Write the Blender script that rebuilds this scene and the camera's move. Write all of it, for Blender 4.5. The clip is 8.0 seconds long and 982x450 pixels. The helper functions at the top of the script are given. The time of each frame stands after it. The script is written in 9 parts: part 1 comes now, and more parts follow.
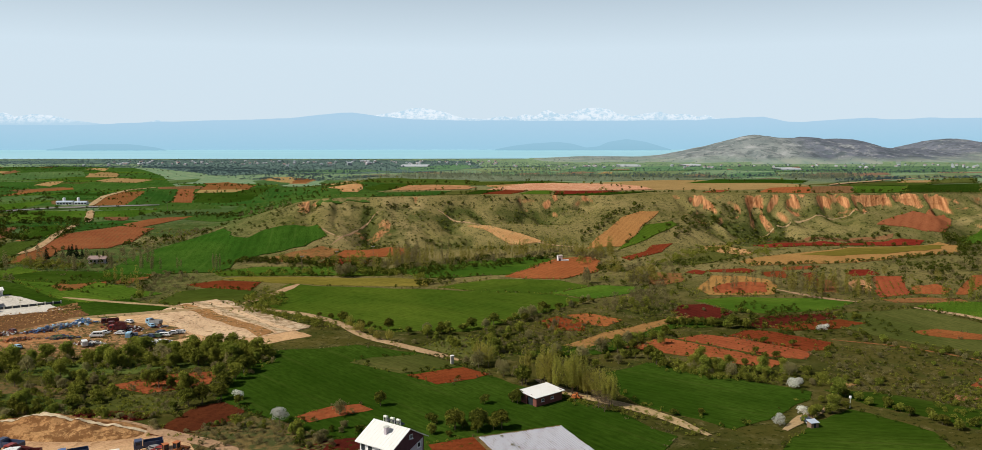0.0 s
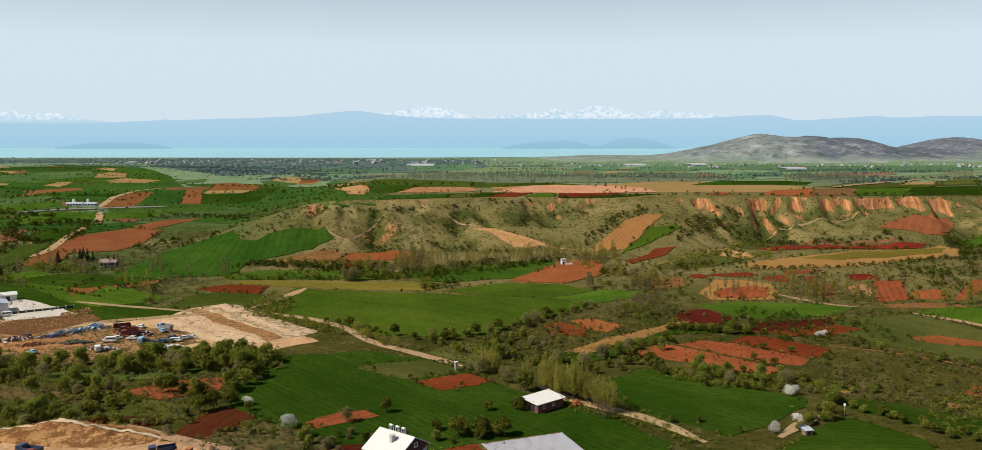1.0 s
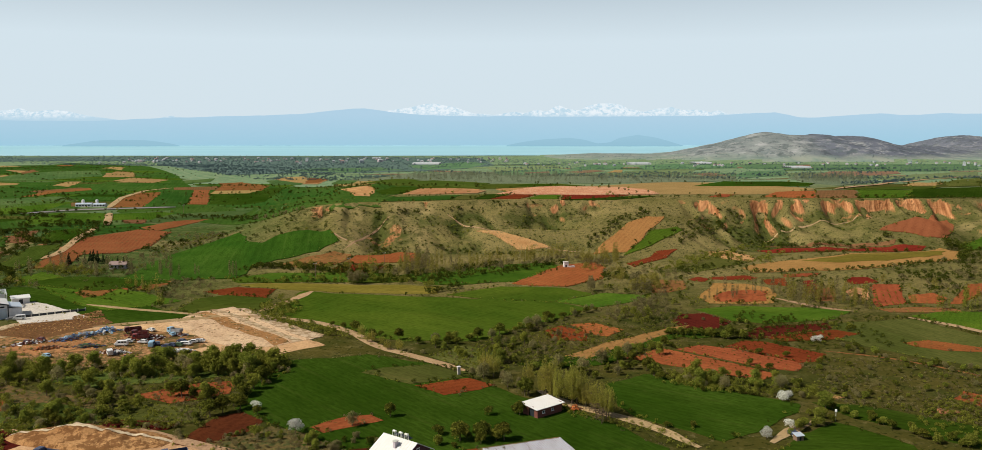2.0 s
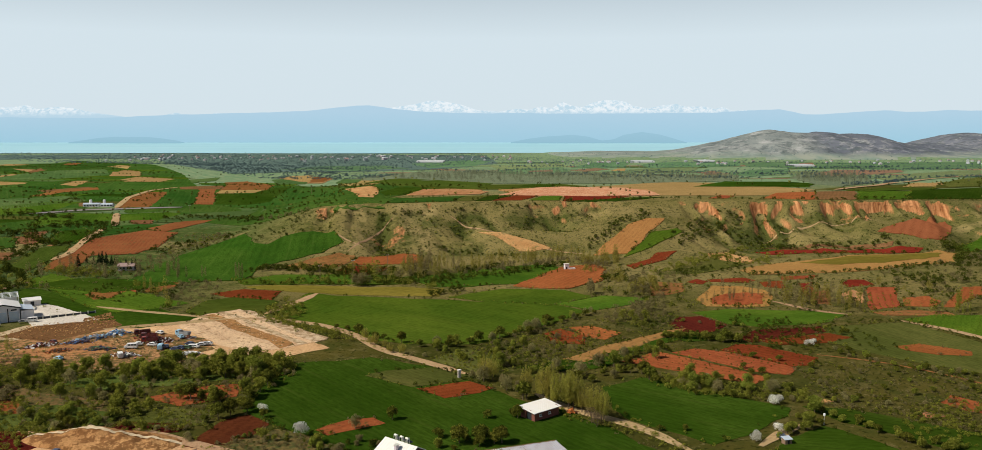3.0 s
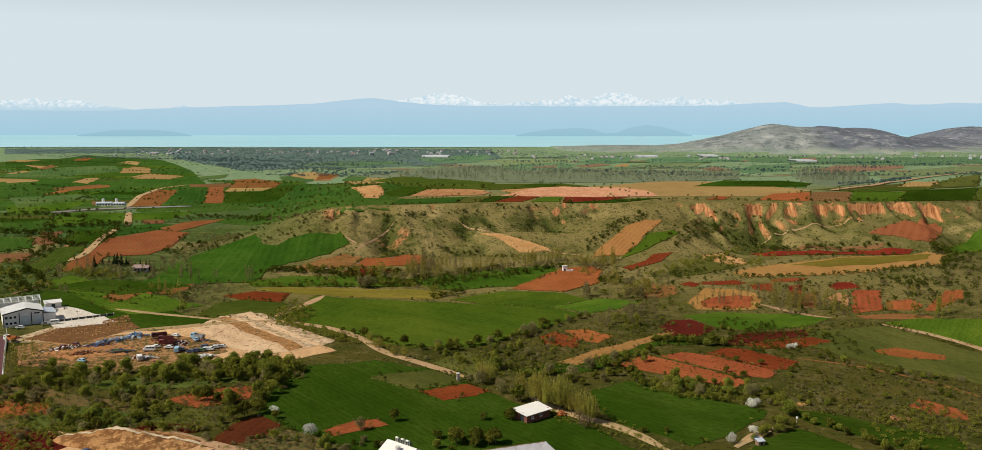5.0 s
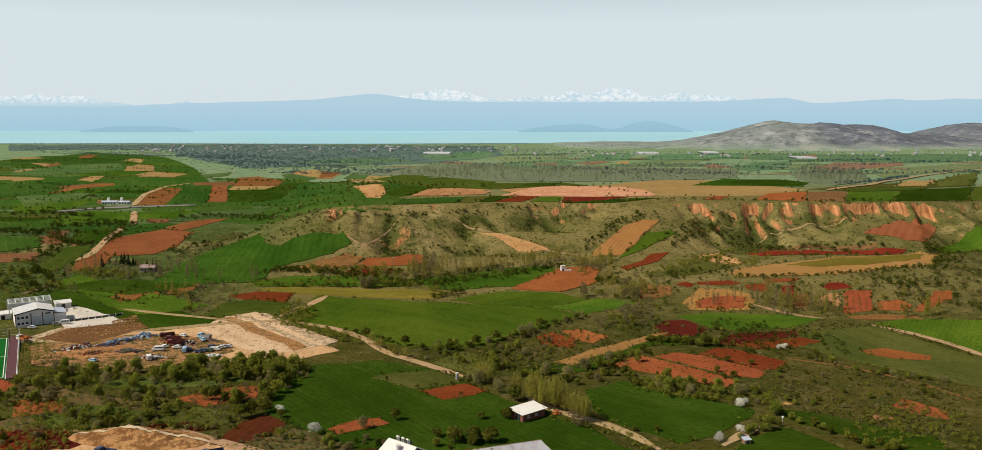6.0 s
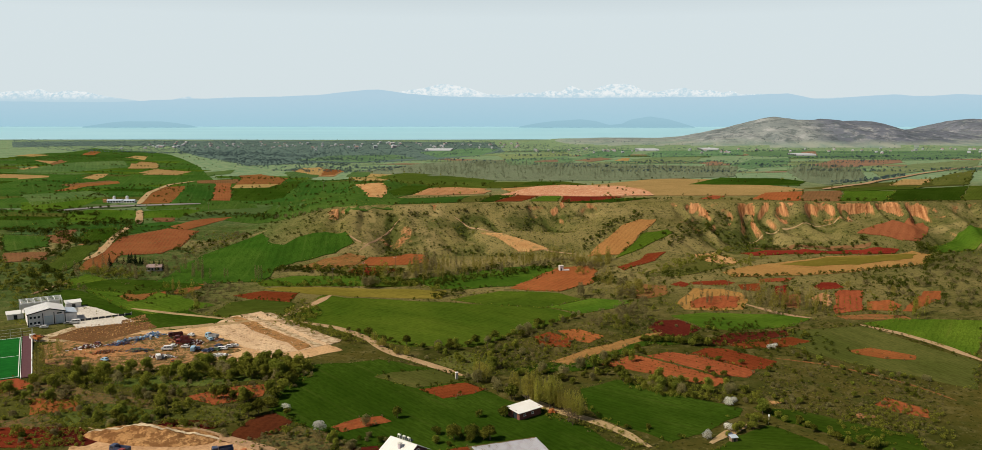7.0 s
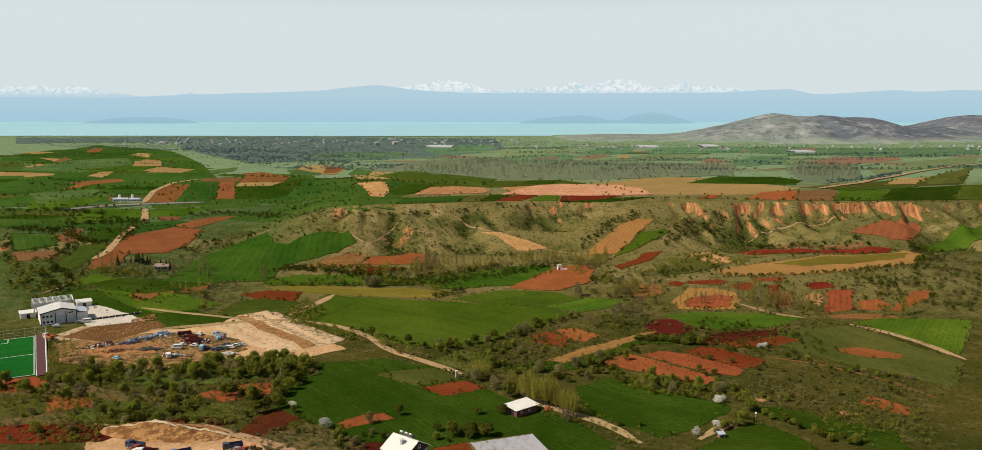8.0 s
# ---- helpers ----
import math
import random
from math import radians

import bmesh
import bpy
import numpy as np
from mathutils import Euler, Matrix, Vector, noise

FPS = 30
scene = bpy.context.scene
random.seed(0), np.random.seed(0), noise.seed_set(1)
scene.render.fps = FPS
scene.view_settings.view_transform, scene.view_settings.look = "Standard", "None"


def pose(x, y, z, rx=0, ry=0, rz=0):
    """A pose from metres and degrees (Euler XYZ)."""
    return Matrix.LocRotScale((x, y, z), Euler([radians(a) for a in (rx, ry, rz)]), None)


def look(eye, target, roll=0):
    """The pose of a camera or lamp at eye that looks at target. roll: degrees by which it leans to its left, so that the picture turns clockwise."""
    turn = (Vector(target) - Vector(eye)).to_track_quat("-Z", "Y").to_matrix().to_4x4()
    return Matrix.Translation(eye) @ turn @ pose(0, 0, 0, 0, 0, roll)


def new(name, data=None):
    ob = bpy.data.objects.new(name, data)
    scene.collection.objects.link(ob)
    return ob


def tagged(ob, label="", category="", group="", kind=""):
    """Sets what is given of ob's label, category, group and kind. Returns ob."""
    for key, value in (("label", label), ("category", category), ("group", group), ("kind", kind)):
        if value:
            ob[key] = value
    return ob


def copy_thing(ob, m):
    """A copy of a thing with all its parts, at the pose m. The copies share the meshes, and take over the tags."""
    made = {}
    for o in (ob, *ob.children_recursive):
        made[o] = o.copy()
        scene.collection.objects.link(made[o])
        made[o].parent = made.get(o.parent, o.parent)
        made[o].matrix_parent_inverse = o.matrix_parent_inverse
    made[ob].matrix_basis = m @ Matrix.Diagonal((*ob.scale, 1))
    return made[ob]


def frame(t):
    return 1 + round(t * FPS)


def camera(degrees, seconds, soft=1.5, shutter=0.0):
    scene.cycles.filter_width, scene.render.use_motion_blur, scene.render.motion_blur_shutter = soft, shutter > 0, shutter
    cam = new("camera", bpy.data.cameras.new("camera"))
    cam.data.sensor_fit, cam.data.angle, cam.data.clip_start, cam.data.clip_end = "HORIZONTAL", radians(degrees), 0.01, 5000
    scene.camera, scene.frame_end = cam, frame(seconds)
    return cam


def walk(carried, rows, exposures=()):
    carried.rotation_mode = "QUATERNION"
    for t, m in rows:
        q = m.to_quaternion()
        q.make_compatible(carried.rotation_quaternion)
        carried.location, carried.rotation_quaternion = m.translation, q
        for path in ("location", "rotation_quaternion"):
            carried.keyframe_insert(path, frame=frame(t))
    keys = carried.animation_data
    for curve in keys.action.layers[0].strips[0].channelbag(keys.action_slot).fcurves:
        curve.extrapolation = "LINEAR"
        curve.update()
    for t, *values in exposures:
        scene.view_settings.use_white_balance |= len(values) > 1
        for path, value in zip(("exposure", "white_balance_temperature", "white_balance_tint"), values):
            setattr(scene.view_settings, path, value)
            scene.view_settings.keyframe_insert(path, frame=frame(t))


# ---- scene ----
from mathutils import geometry

# The camera: a drone that climbs while it backs away from the valley.
cam = camera(61.0, 8.0, soft=0.3)
walk(cam, [
    (0.0, pose(-5.00, 26.40, 71.15, 83.820, 0, -1.360)),
    (1.0, pose(-4.30, 21.10, 75.50, 83.640, 0, -0.940)),
    (2.0, pose(-3.10, 14.90, 80.00, 83.410, 0, -0.550)),
    (3.0, pose(-1.55, 8.00, 84.60, 83.140, 0, -0.240)),
    (4.0, pose(-0.00, 0.10, 89.29, 82.845, 0, 0.000)),
    (5.0, pose(1.60, -8.30, 94.15, 82.520, 0, 0.180)),
    (6.0, pose(3.10, -17.50, 99.05, 82.170, 0, 0.320)),
    (7.0, pose(4.40, -27.40, 104.20, 81.800, 0, 0.430)),
    (8.0, pose(5.50, -38.20, 109.35, 81.440, 0, 0.520)),
], exposures=[(0.0, 0.06, 6150, 10), (1.5, 0.06, 6300, 10), (4.0, 0.06, 6480, 10), (8.0, 0.03, 6720, 10)])

# Light: a hazy spring sky and a warm sun from the left.
TO_SUN = Vector((-0.80, -0.28, 0.85)).normalized()
world = bpy.data.worlds.new("world")
scene.world = world
world.use_nodes = True
wn = world.node_tree
sky = wn.nodes.new("ShaderNodeTexSky")
sky.sky_type = "NISHITA"
sky.sun_disc = False
sky.sun_elevation = math.asin(TO_SUN.z)
sky.sun_rotation = math.atan2(TO_SUN.x, TO_SUN.y)
sky.air_density, sky.dust_density, sky.altitude = 1.0, 4.0, 900.0
sky_scale = wn.nodes.new("ShaderNodeVectorMath")
sky_scale.operation = "SCALE"
sky_scale.inputs["Scale"].default_value = 0.05
veil = wn.nodes.new("ShaderNodeMix")
veil.data_type = "RGBA"
veil.inputs["B"].default_value = (0.665, 0.765, 0.815, 1)
# the haze is thick towards the horizon and thins out overhead
sky_way = wn.nodes.new("ShaderNodeTexCoord")
sky_up = wn.nodes.new("ShaderNodeSeparateXYZ")
haze = wn.nodes.new("ShaderNodeMapRange")
haze.inputs["From Min"].default_value, haze.inputs["From Max"].default_value = 0.10, 0.30
haze.inputs["To Min"].default_value, haze.inputs["To Max"].default_value = 0.95, 0.03
wn.links.new(sky_way.outputs["Generated"], sky_up.inputs["Vector"])
wn.links.new(sky_up.outputs["Z"], haze.inputs["Value"])
wn.links.new(haze.outputs["Result"], veil.inputs["Factor"])
wn.links.new(sky.outputs["Color"], sky_scale.inputs[0])
wn.links.new(sky_scale.outputs["Vector"], veil.inputs["A"])
wn.links.new(veil.outputs["Result"], wn.nodes["Background"].inputs["Color"])
wn.nodes["Background"].inputs["Strength"].default_value = 1.0
sun = new("sun", bpy.data.lights.new("sun", "SUN"))
sun.data.energy, sun.data.angle, sun.data.color = 5.0, radians(0.6), (1.0, 0.92, 0.78)
sun.matrix_world = look(TO_SUN * 300, (0, 0, 0))
# ---------------------------------------------------------------- terrain
def smooth(a, b, v):
    s = np.clip((np.asarray(v, float) - a) / (b - a), 0, 1)
    return s * s * (3 - 2 * s)


def lattice(i, j, seed):
    n = np.sin(i * 127.1 + j * 311.7 + seed * 74.7) * 43758.5453
    return n - np.floor(n)


def vnoise(x, y, seed=0):
    """Smooth value noise, 0 to 1."""
    x, y = np.asarray(x, float), np.asarray(y, float)
    i, j = np.floor(x), np.floor(y)
    u, v = x - i, y - j
    u, v = u * u * (3 - 2 * u), v * v * (3 - 2 * v)
    a = lattice(i, j, seed) * (1 - u) + lattice(i + 1, j, seed) * u
    b = lattice(i, j + 1, seed) * (1 - u) + lattice(i + 1, j + 1, seed) * u
    return a * (1 - v) + b * v


def bump(x, y, cx, cy, rx, ry):
    return np.exp(-((x - cx) / rx) ** 2 - ((y - cy) / ry) ** 2)


def height(x, y, cover=""):
    """The lie of the land: a flat valley, an eroded scarp with a plateau on it, low swells and a stony hill beyond."""
    x, y = np.asarray(x, float), np.asarray(y, float)
    foot = np.interp(x, [-260, -180, -60, 40, 110, 190, 280, 420, 560], [505, 500, 535, 540, 530, 548, 545, 520, 500])
    crest = np.interp(x, [-260, -180, -50, 60, 150, 250, 400, 560], [600, 605, 618, 632, 632, 630, 625, 610])
    tall = 28 * smooth(-215, -95, x)
    tilled = np.clip(1 - bump(x, y, 105, 572, 40, 60) * 1.5 - bump(x, y, 286, 582, 34, 24) * 1.7 - bump(x, y, -150, 540, 64, 60) * 1.2 - bump(x, y, 24, 570, 46, 20) * 1.2, 0, 1)
    xr = x + 10 * (vnoise(y / 14, x / 30, 16) - 0.5)
    bay = np.zeros_like(x)
    for x0, x1, share in ((-140, -112, 0.75), (-97, -78, 0.5), (-60, -42, 0.55), (28, 56, 0.7), (72, 106, 1), (141, 150, 0.5), (152, 167, 0.7), (171, 184, 0.8), (195, 206, 0.7), (212, 219, 0.6), (226, 240, 0.7), (250, 266, 0.75), (272, 296, 0.9), (301, 318, 0.7), (323, 352, 1), (359, 380, 0.8), (386, 440, 1)):
        bay = np.maximum(bay, share * smooth(x0 - 4, x0 + 4, xr) * (1 - smooth(x1 - 4, x1 + 4, xr)))
    bay = bay * tilled * (0.40 + 0.60 * smooth(0.30, 0.58, vnoise(x / 12 + y / 40, y / 30, 17)))
    edge = crest + tilled * 5 * (vnoise(x / 17, y / 200, 4) - 0.5)
    s = np.clip((y - foot) / (edge - foot), 0, 1)
    warp = x + 18 * (vnoise(x / 60, y / 60, 5) - 0.5)
    # spurs of bare earth widen from the rim down to the foot of the cliff
    fan = x + 1.7 * (vnoise(x / 21, 0 * y, 14) - 0.5) * (edge - y)
    fold = np.abs(2 * vnoise(fan / 9.5, y / 60, 13) - 1)
    small = np.abs(2 * vnoise(fan / 3.4, y / 14, 23) - 1)
    reach = smooth(0.70, 0.88, s) * (1 - smooth(0.96, 1.0, s))
    low = 0.865 + 0.16 * (vnoise(x / 11, y / 60, 19) - 0.5)
    t = np.clip(s + bay * reach * (0.19 * (fold - 0.45) + 0.05 * (small - 0.5)), 0, 1)
    shape = (1 - bay) * (0.66 * s + 0.34 * smooth(0, 1, s)) + bay * (0.70 * t + 0.30 * smooth(low, 0.985, t))
    gully = 1 - np.abs(2 * vnoise(warp / 46, y / 200, 6) - 1)
    side = 1 - np.abs(2 * vnoise(warp / 21 + y / 45, y / 80, 12) - 1)
    knoll = vnoise(x / 15 + y / 40, y / 13, 24)
    cut = tilled * (0.34 * gully ** 2 + 0.18 * side ** 2 + 0.14 * knoll) * np.sin(np.pi * np.clip(s * 1.04, 0, 1)) ** 0.8
    if cover == "moist":
        return tilled * np.clip(smooth(0.62, 0.92, gully) + 0.8 * smooth(0.70, 0.95, side) - 0.5 * knoll, 0, 1) * smooth(0.03, 0.15, s) * (1 - smooth(0.80, 0.97, s))
    if cover == "ridge":
        return tilled * np.clip(smooth(0.62, 0.25, gully) * 0.8 + 0.6 * smooth(0.62, 0.85, 1 - knoll), 0, 1) * smooth(0.05, 0.2, s) * (1 - smooth(0.97, 1.0, s))
    if cover:
        veins = 0.09 * (small - 0.5) + 0.24 * (vnoise(fan / 7, y / 9, 18) - 0.5)
        scab = 0.7 * smooth(0.70, 0.82, vnoise(warp / 19, y / 15, 25)) * smooth(0.25, 0.5, s) * (1 - smooth(0.8, 0.95, s)) * tilled
        return np.maximum(np.clip(bay * 1.4, 0, 1) * smooth(0.0, 0.08, t - low + veins) * (1 - smooth(0.985, 1.0, s)), scab)
    fall = 1 - smooth(60, 950, y - edge)
    z = tall * np.maximum(shape - cut, 0.0) * np.where(s >= 1, fall, 1)
    z = z + (1 - smooth(-215, -95, x)) * 7 * smooth(480, 900, y) * (1 - smooth(1000, 1700, y))
    z = z + 15 * bump(x, y, -820, 1380, 620, 330)
    z = z + 0.9 * (vnoise(x / 70, y / 70, 8) - 0.5) * smooth(60, 200, y) + 2.4 * (vnoise(x / 160, y / 160, 9) - 0.5) * smooth(430, 800, y) * (1 - smooth(1500, 2000, y))
    z = z + 7 * bump(x, y, 268, 440, 42, 55)
    # the stony hill before the lake and its neighbours
    rough = 1 + 0.10 * (vnoise(x / 60, y / 400, 10) - 0.5) + 0.05 * (vnoise(x / 19, y / 120, 11) - 0.5)
    spur = 1 - np.abs(2 * vnoise(x / 75 + y / 260, y / 210, 15) - 1)
    for yc, deep, line in (
            (2330, 300, ((30, 0), (150, 0.8), (202, 6.1), (255, 9.5), (307, 12.1), (394, 11.3), (481, 10.4), (534, 16.5), (586, 28.6), (637, 39.0), (689, 51.2), (724, 61.5), (758, 68.5), (789, 70.2), (821, 65.0), (880, 61.5), (932, 63.3), (976, 58.1), (1016, 60.7), (1046, 58.1), (1072, 51.2), (1107, 42.5), (1160, 34.7), (1230, 33.8), (1300, 23.4), (1367, 13.0), (1511, 6.1), (1661, 0))),
            (2760, 320, ((1112, 0), (1232, 0), (1313, 11.3), (1374, 23.6), (1440, 24.6), (1476, 40.0), (1517, 51.3), (1558, 59.5), (1582, 62.6), (1620, 56.4), (1682, 46.2), (1784, 56.4), (1928, 66.7), (2095, 44.1), (2302, 31.8), (2602, 10)))):
        lx, lz = zip(*line)
        v = np.clip(1 - ((y - yc) / deep) ** 2, 0, 1)
        z = z + np.interp(x, lx, lz) * rough * v ** 1.25 * (1 - 0.34 * spur * np.sin(np.pi * np.clip(v, 0, 1)))
    return z


def aerial_row(y):
    return 230 + 0.68 * np.maximum(y, 0)


def build_ground(material):
    rows = [-260.0]
    while rows[-1] < 4960:
        y = rows[-1]
        rows.append(y + (8 if y < 90 else 4.5 if y < 400 else 1.5 if y < 660 else 0.013 * y))
    v = np.concatenate([np.linspace(-1, -0.63, 50), np.linspace(-0.625, 0.625, 660), np.linspace(0.63, 1, 50)])
    yy = np.array(rows)[:, None] + 0 * v[None]
    xx = aerial_row(yy) * v[None]
    co = np.stack([xx, yy, height(xx, yy)], -1).reshape(-1, 3)
    n, m = len(rows), len(v)
    k = (np.arange(n - 1)[:, None] * m + np.arange(m - 1)[None]).ravel()
    quads = np.stack([k, k + 1, k + m + 1, k + m], 1)
    ob = sheet_object("ground", co, quads, material, True)
    bare = ob.data.attributes.new("bare_earth", "FLOAT", "POINT")
    bare.data.foreach_set("value", height(xx, yy, "bare").astype(np.float32).ravel())
    for name in ("moist", "ridge"):
        kind = ob.data.attributes.new(name + "_ground", "FLOAT", "POINT")
        kind.data.foreach_set("value", height(xx, yy, name).astype(np.float32).ravel())
    return ob


def sheet_object(name, co, faces, material, soft=False):
    """A mesh object from arrays of places and of faces with equal corner counts."""
    me = bpy.data.meshes.new(name)
    c = faces.shape[1]
    me.vertices.add(len(co))
    me.vertices.foreach_set("co", np.asarray(co, np.float32).ravel())
    me.loops.add(faces.size)
    me.loops.foreach_set("vertex_index", faces.astype(np.int32).ravel())
    me.polygons.add(len(faces))
    me.polygons.foreach_set("loop_start", np.arange(0, faces.size, c, dtype=np.int32))
    me.update(calc_edges=True)
    me.polygons.foreach_set("use_smooth", np.full(len(faces), soft))
    me.materials.append(material)
    return new(name, me)
# ---------------------------------------------------------------- materials
class Nodes:
    """A small writer of node materials."""

    def __init__(self, name):
        self.mat = bpy.data.materials.new(name)
        self.mat.use_nodes = True
        self.tree = self.mat.node_tree
        self.shader = self.tree.nodes["Principled BSDF"]
        self.shader.inputs["Specular IOR Level"].default_value = 0.0

    def add(self, kind, **values):
        node = self.tree.nodes.new(kind)
        for key, value in values.items():
            node.inputs[key.replace("_", " ")].default_value = value
        return node

    def link(self, a, b):
        self.tree.links.new(a, b)

    def coords(self, stretch=(1, 1, 1), world=False):
        if world:
            source = self.add("ShaderNodeNewGeometry").outputs["Position"]
        else:
            source = self.add("ShaderNodeTexCoord").outputs["Object"]
        scale = self.add("ShaderNodeVectorMath")
        scale.operation = "MULTIPLY"
        scale.inputs[1].default_value = stretch
        self.link(source, scale.inputs[0])
        return scale.outputs["Vector"]

    def noise(self, where, scale, detail=4.0, rough=0.6):
        n = self.add("ShaderNodeTexNoise", Scale=scale, Detail=detail, Roughness=rough)
        self.link(where, n.inputs["Vector"])
        return n.outputs["Fac"]

    def ramp(self, fac, low, high):
        r = self.add("ShaderNodeMapRange")
        r.inputs["From Min"].default_value, r.inputs["From Max"].default_value = low, high
        self.link(fac, r.inputs["Value"])
        return r.outputs["Result"]

    def mix(self, fac, a, b):
        m = self.add("ShaderNodeMix")
        m.data_type = "RGBA"
        for value, socket in ((fac, m.inputs["Factor"]), (a, m.inputs["A"]), (b, m.inputs["B"])):
            if isinstance(value, bpy.types.NodeSocket):
                self.link(value, socket)
            elif isinstance(value, tuple):
                socket.default_value = (*value, 1)
            else:
                socket.default_value = value
        return m.outputs["Result"]

    def math(self, op, a, b=0.0):
        m = self.add("ShaderNodeMath")
        m.operation = op
        for value, socket in ((a, m.inputs[0]), (b, m.inputs[1])):
            if isinstance(value, bpy.types.NodeSocket):
                self.link(value, socket)
            else:
                socket.default_value = value
        return m.outputs["Value"]

    def vary(self, colour, amount=0.25):
        """A little lighter or darker and warmer or cooler from object to object."""
        info = self.add("ShaderNodeObjectInfo").outputs["Random"]
        hsv = self.add("ShaderNodeHueSaturation")
        self.link(self.ramp_to(info, 1 - amount, 1 + amount), hsv.inputs["Value"])
        self.link(self.ramp_to(self.math("FRACT", self.math("MULTIPLY", info, 7.3)), 0.488, 0.512), hsv.inputs["Hue"])
        self.link(colour, hsv.inputs["Color"])
        return hsv.outputs["Color"]

    def ramp_to(self, fac, low, high):
        r = self.add("ShaderNodeMapRange")
        r.inputs["To Min"].default_value, r.inputs["To Max"].default_value = low, high
        self.link(fac, r.inputs["Value"])
        return r.outputs["Result"]

    def bump(self, fac, strength, distance):
        b = self.add("ShaderNodeBump", Strength=strength, Distance=distance)
        self.link(fac, b.inputs["Height"])
        self.link(b.outputs["Normal"], self.shader.inputs["Normal"])

    def done(self, colour, rough=0.9, metal=0.0):
        if isinstance(colour, tuple):
            self.shader.inputs["Base Color"].default_value = (*colour, 1)
        else:
            self.link(colour, self.shader.inputs["Base Color"])
        self.shader.inputs["Roughness"].default_value = rough
        self.shader.inputs["Metallic"].default_value = metal
        return self.mat


def crop(name, deep, fresh, bare, rows=2.4):
    """Young grain: drill rows, patches of thicker and thinner growth, wheel lines."""
    n = Nodes(name)
    at = n.coords()
    broad = n.noise(at, 0.028, 5.0, 0.65)
    fine = n.noise(n.coords((0.35, 1.6, 1)), 0.9, 4.0)
    wave = n.add("ShaderNodeTexWave", Scale=1 / rows / 3.1, Distortion=2.5, Detail=2.0, Detail_Scale=0.6)
    wave.bands_direction = "Y"
    n.link(at, wave.inputs["Vector"])
    body = n.mix(n.ramp(broad, 0.35, 0.65), deep, fresh)
    bands = n.noise(n.coords((0.10, 1, 1)), 0.11, 4.0, 0.7)
    body = n.mix(n.math("MULTIPLY", n.ramp(bands, 0.42, 0.66), 0.55), body, tuple(0.62 * c for c in deep))
    body = n.mix(n.math("MULTIPLY", n.ramp(n.noise(at, 0.012, 3.0), 0.45, 0.65), 0.45), body, tuple(1.05 * a + 0.14 * b for a, b in zip(fresh, bare)))
    body = n.mix(n.math("MULTIPLY", n.ramp(fine, 0.40, 0.66), 0.6), body, tuple(0.48 * c for c in deep))
    body = n.mix(n.math("MULTIPLY", n.ramp(n.noise(at, 0.22, 5.0, 0.7), 0.50, 0.66), 0.40), body, tuple(0.55 * c for c in deep))
    body = n.mix(n.math("MULTIPLY", wave.outputs["Fac"], 0.12), body, tuple(1.25 * c for c in fresh))
    lines = n.add("ShaderNodeTexWave", Scale=1 / 15.0 / 3.1, Distortion=0.6, Detail=1.0)
    lines.bands_direction, lines.wave_profile = "Y", "SIN"
    n.link(at, lines.inputs["Vector"])
    wheel = n.math("MULTIPLY", n.math("MULTIPLY", n.ramp(lines.outputs["Fac"], 0.975, 1.0), 0.35), n.ramp(n.noise(at, 0.03, 3.0), 0.40, 0.62))
    body = n.mix(wheel, body, tuple(0.5 * (a + b) for a, b in zip(fresh, bare)))
    thin = n.ramp(n.noise(at, 0.09, 5.0, 0.7), 0.66, 0.80)
    body = n.mix(n.math("MULTIPLY", thin, 0.55), body, bare)
    n.bump(fine, 0.5, 0.25)
    return n.done(n.vary(body, 0.16), 0.85)


def soil(name, light, dark, weed, rows=3.0, weeds=0.66):
    """Tilled earth: furrows, clods, damp and dry patches, stray weeds."""
    n = Nodes(name)
    at = n.coords()
    broad = n.noise(at, 0.05, 4.0)
    clods = n.noise(at, 1.1, 6.0, 0.75)
    wave = n.add("ShaderNodeTexWave", Scale=1 / rows / 3.1, Distortion=3.0, Detail=3.0, Detail_Scale=0.8)
    wave.bands_direction = "Y"
    n.link(at, wave.inputs["Vector"])
    body = n.mix(n.ramp(broad, 0.32, 0.68), dark, light)
    body = n.mix(n.math("MULTIPLY", n.ramp(clods, 0.42, 0.68), 0.75), body, tuple(0.45 * c for c in dark))
    body = n.mix(n.math("MULTIPLY", wave.outputs["Fac"], 0.22), body, tuple(1.15 * c for c in light))
    spots = n.ramp(n.noise(at, 0.33, 5.0, 0.7), weeds - 0.08, weeds)
    body = n.mix(n.math("MULTIPLY", spots, 0.8), body, weed)
    n.bump(clods, 0.8, 0.4)
    return n.done(n.vary(body, 0.12), 0.95)


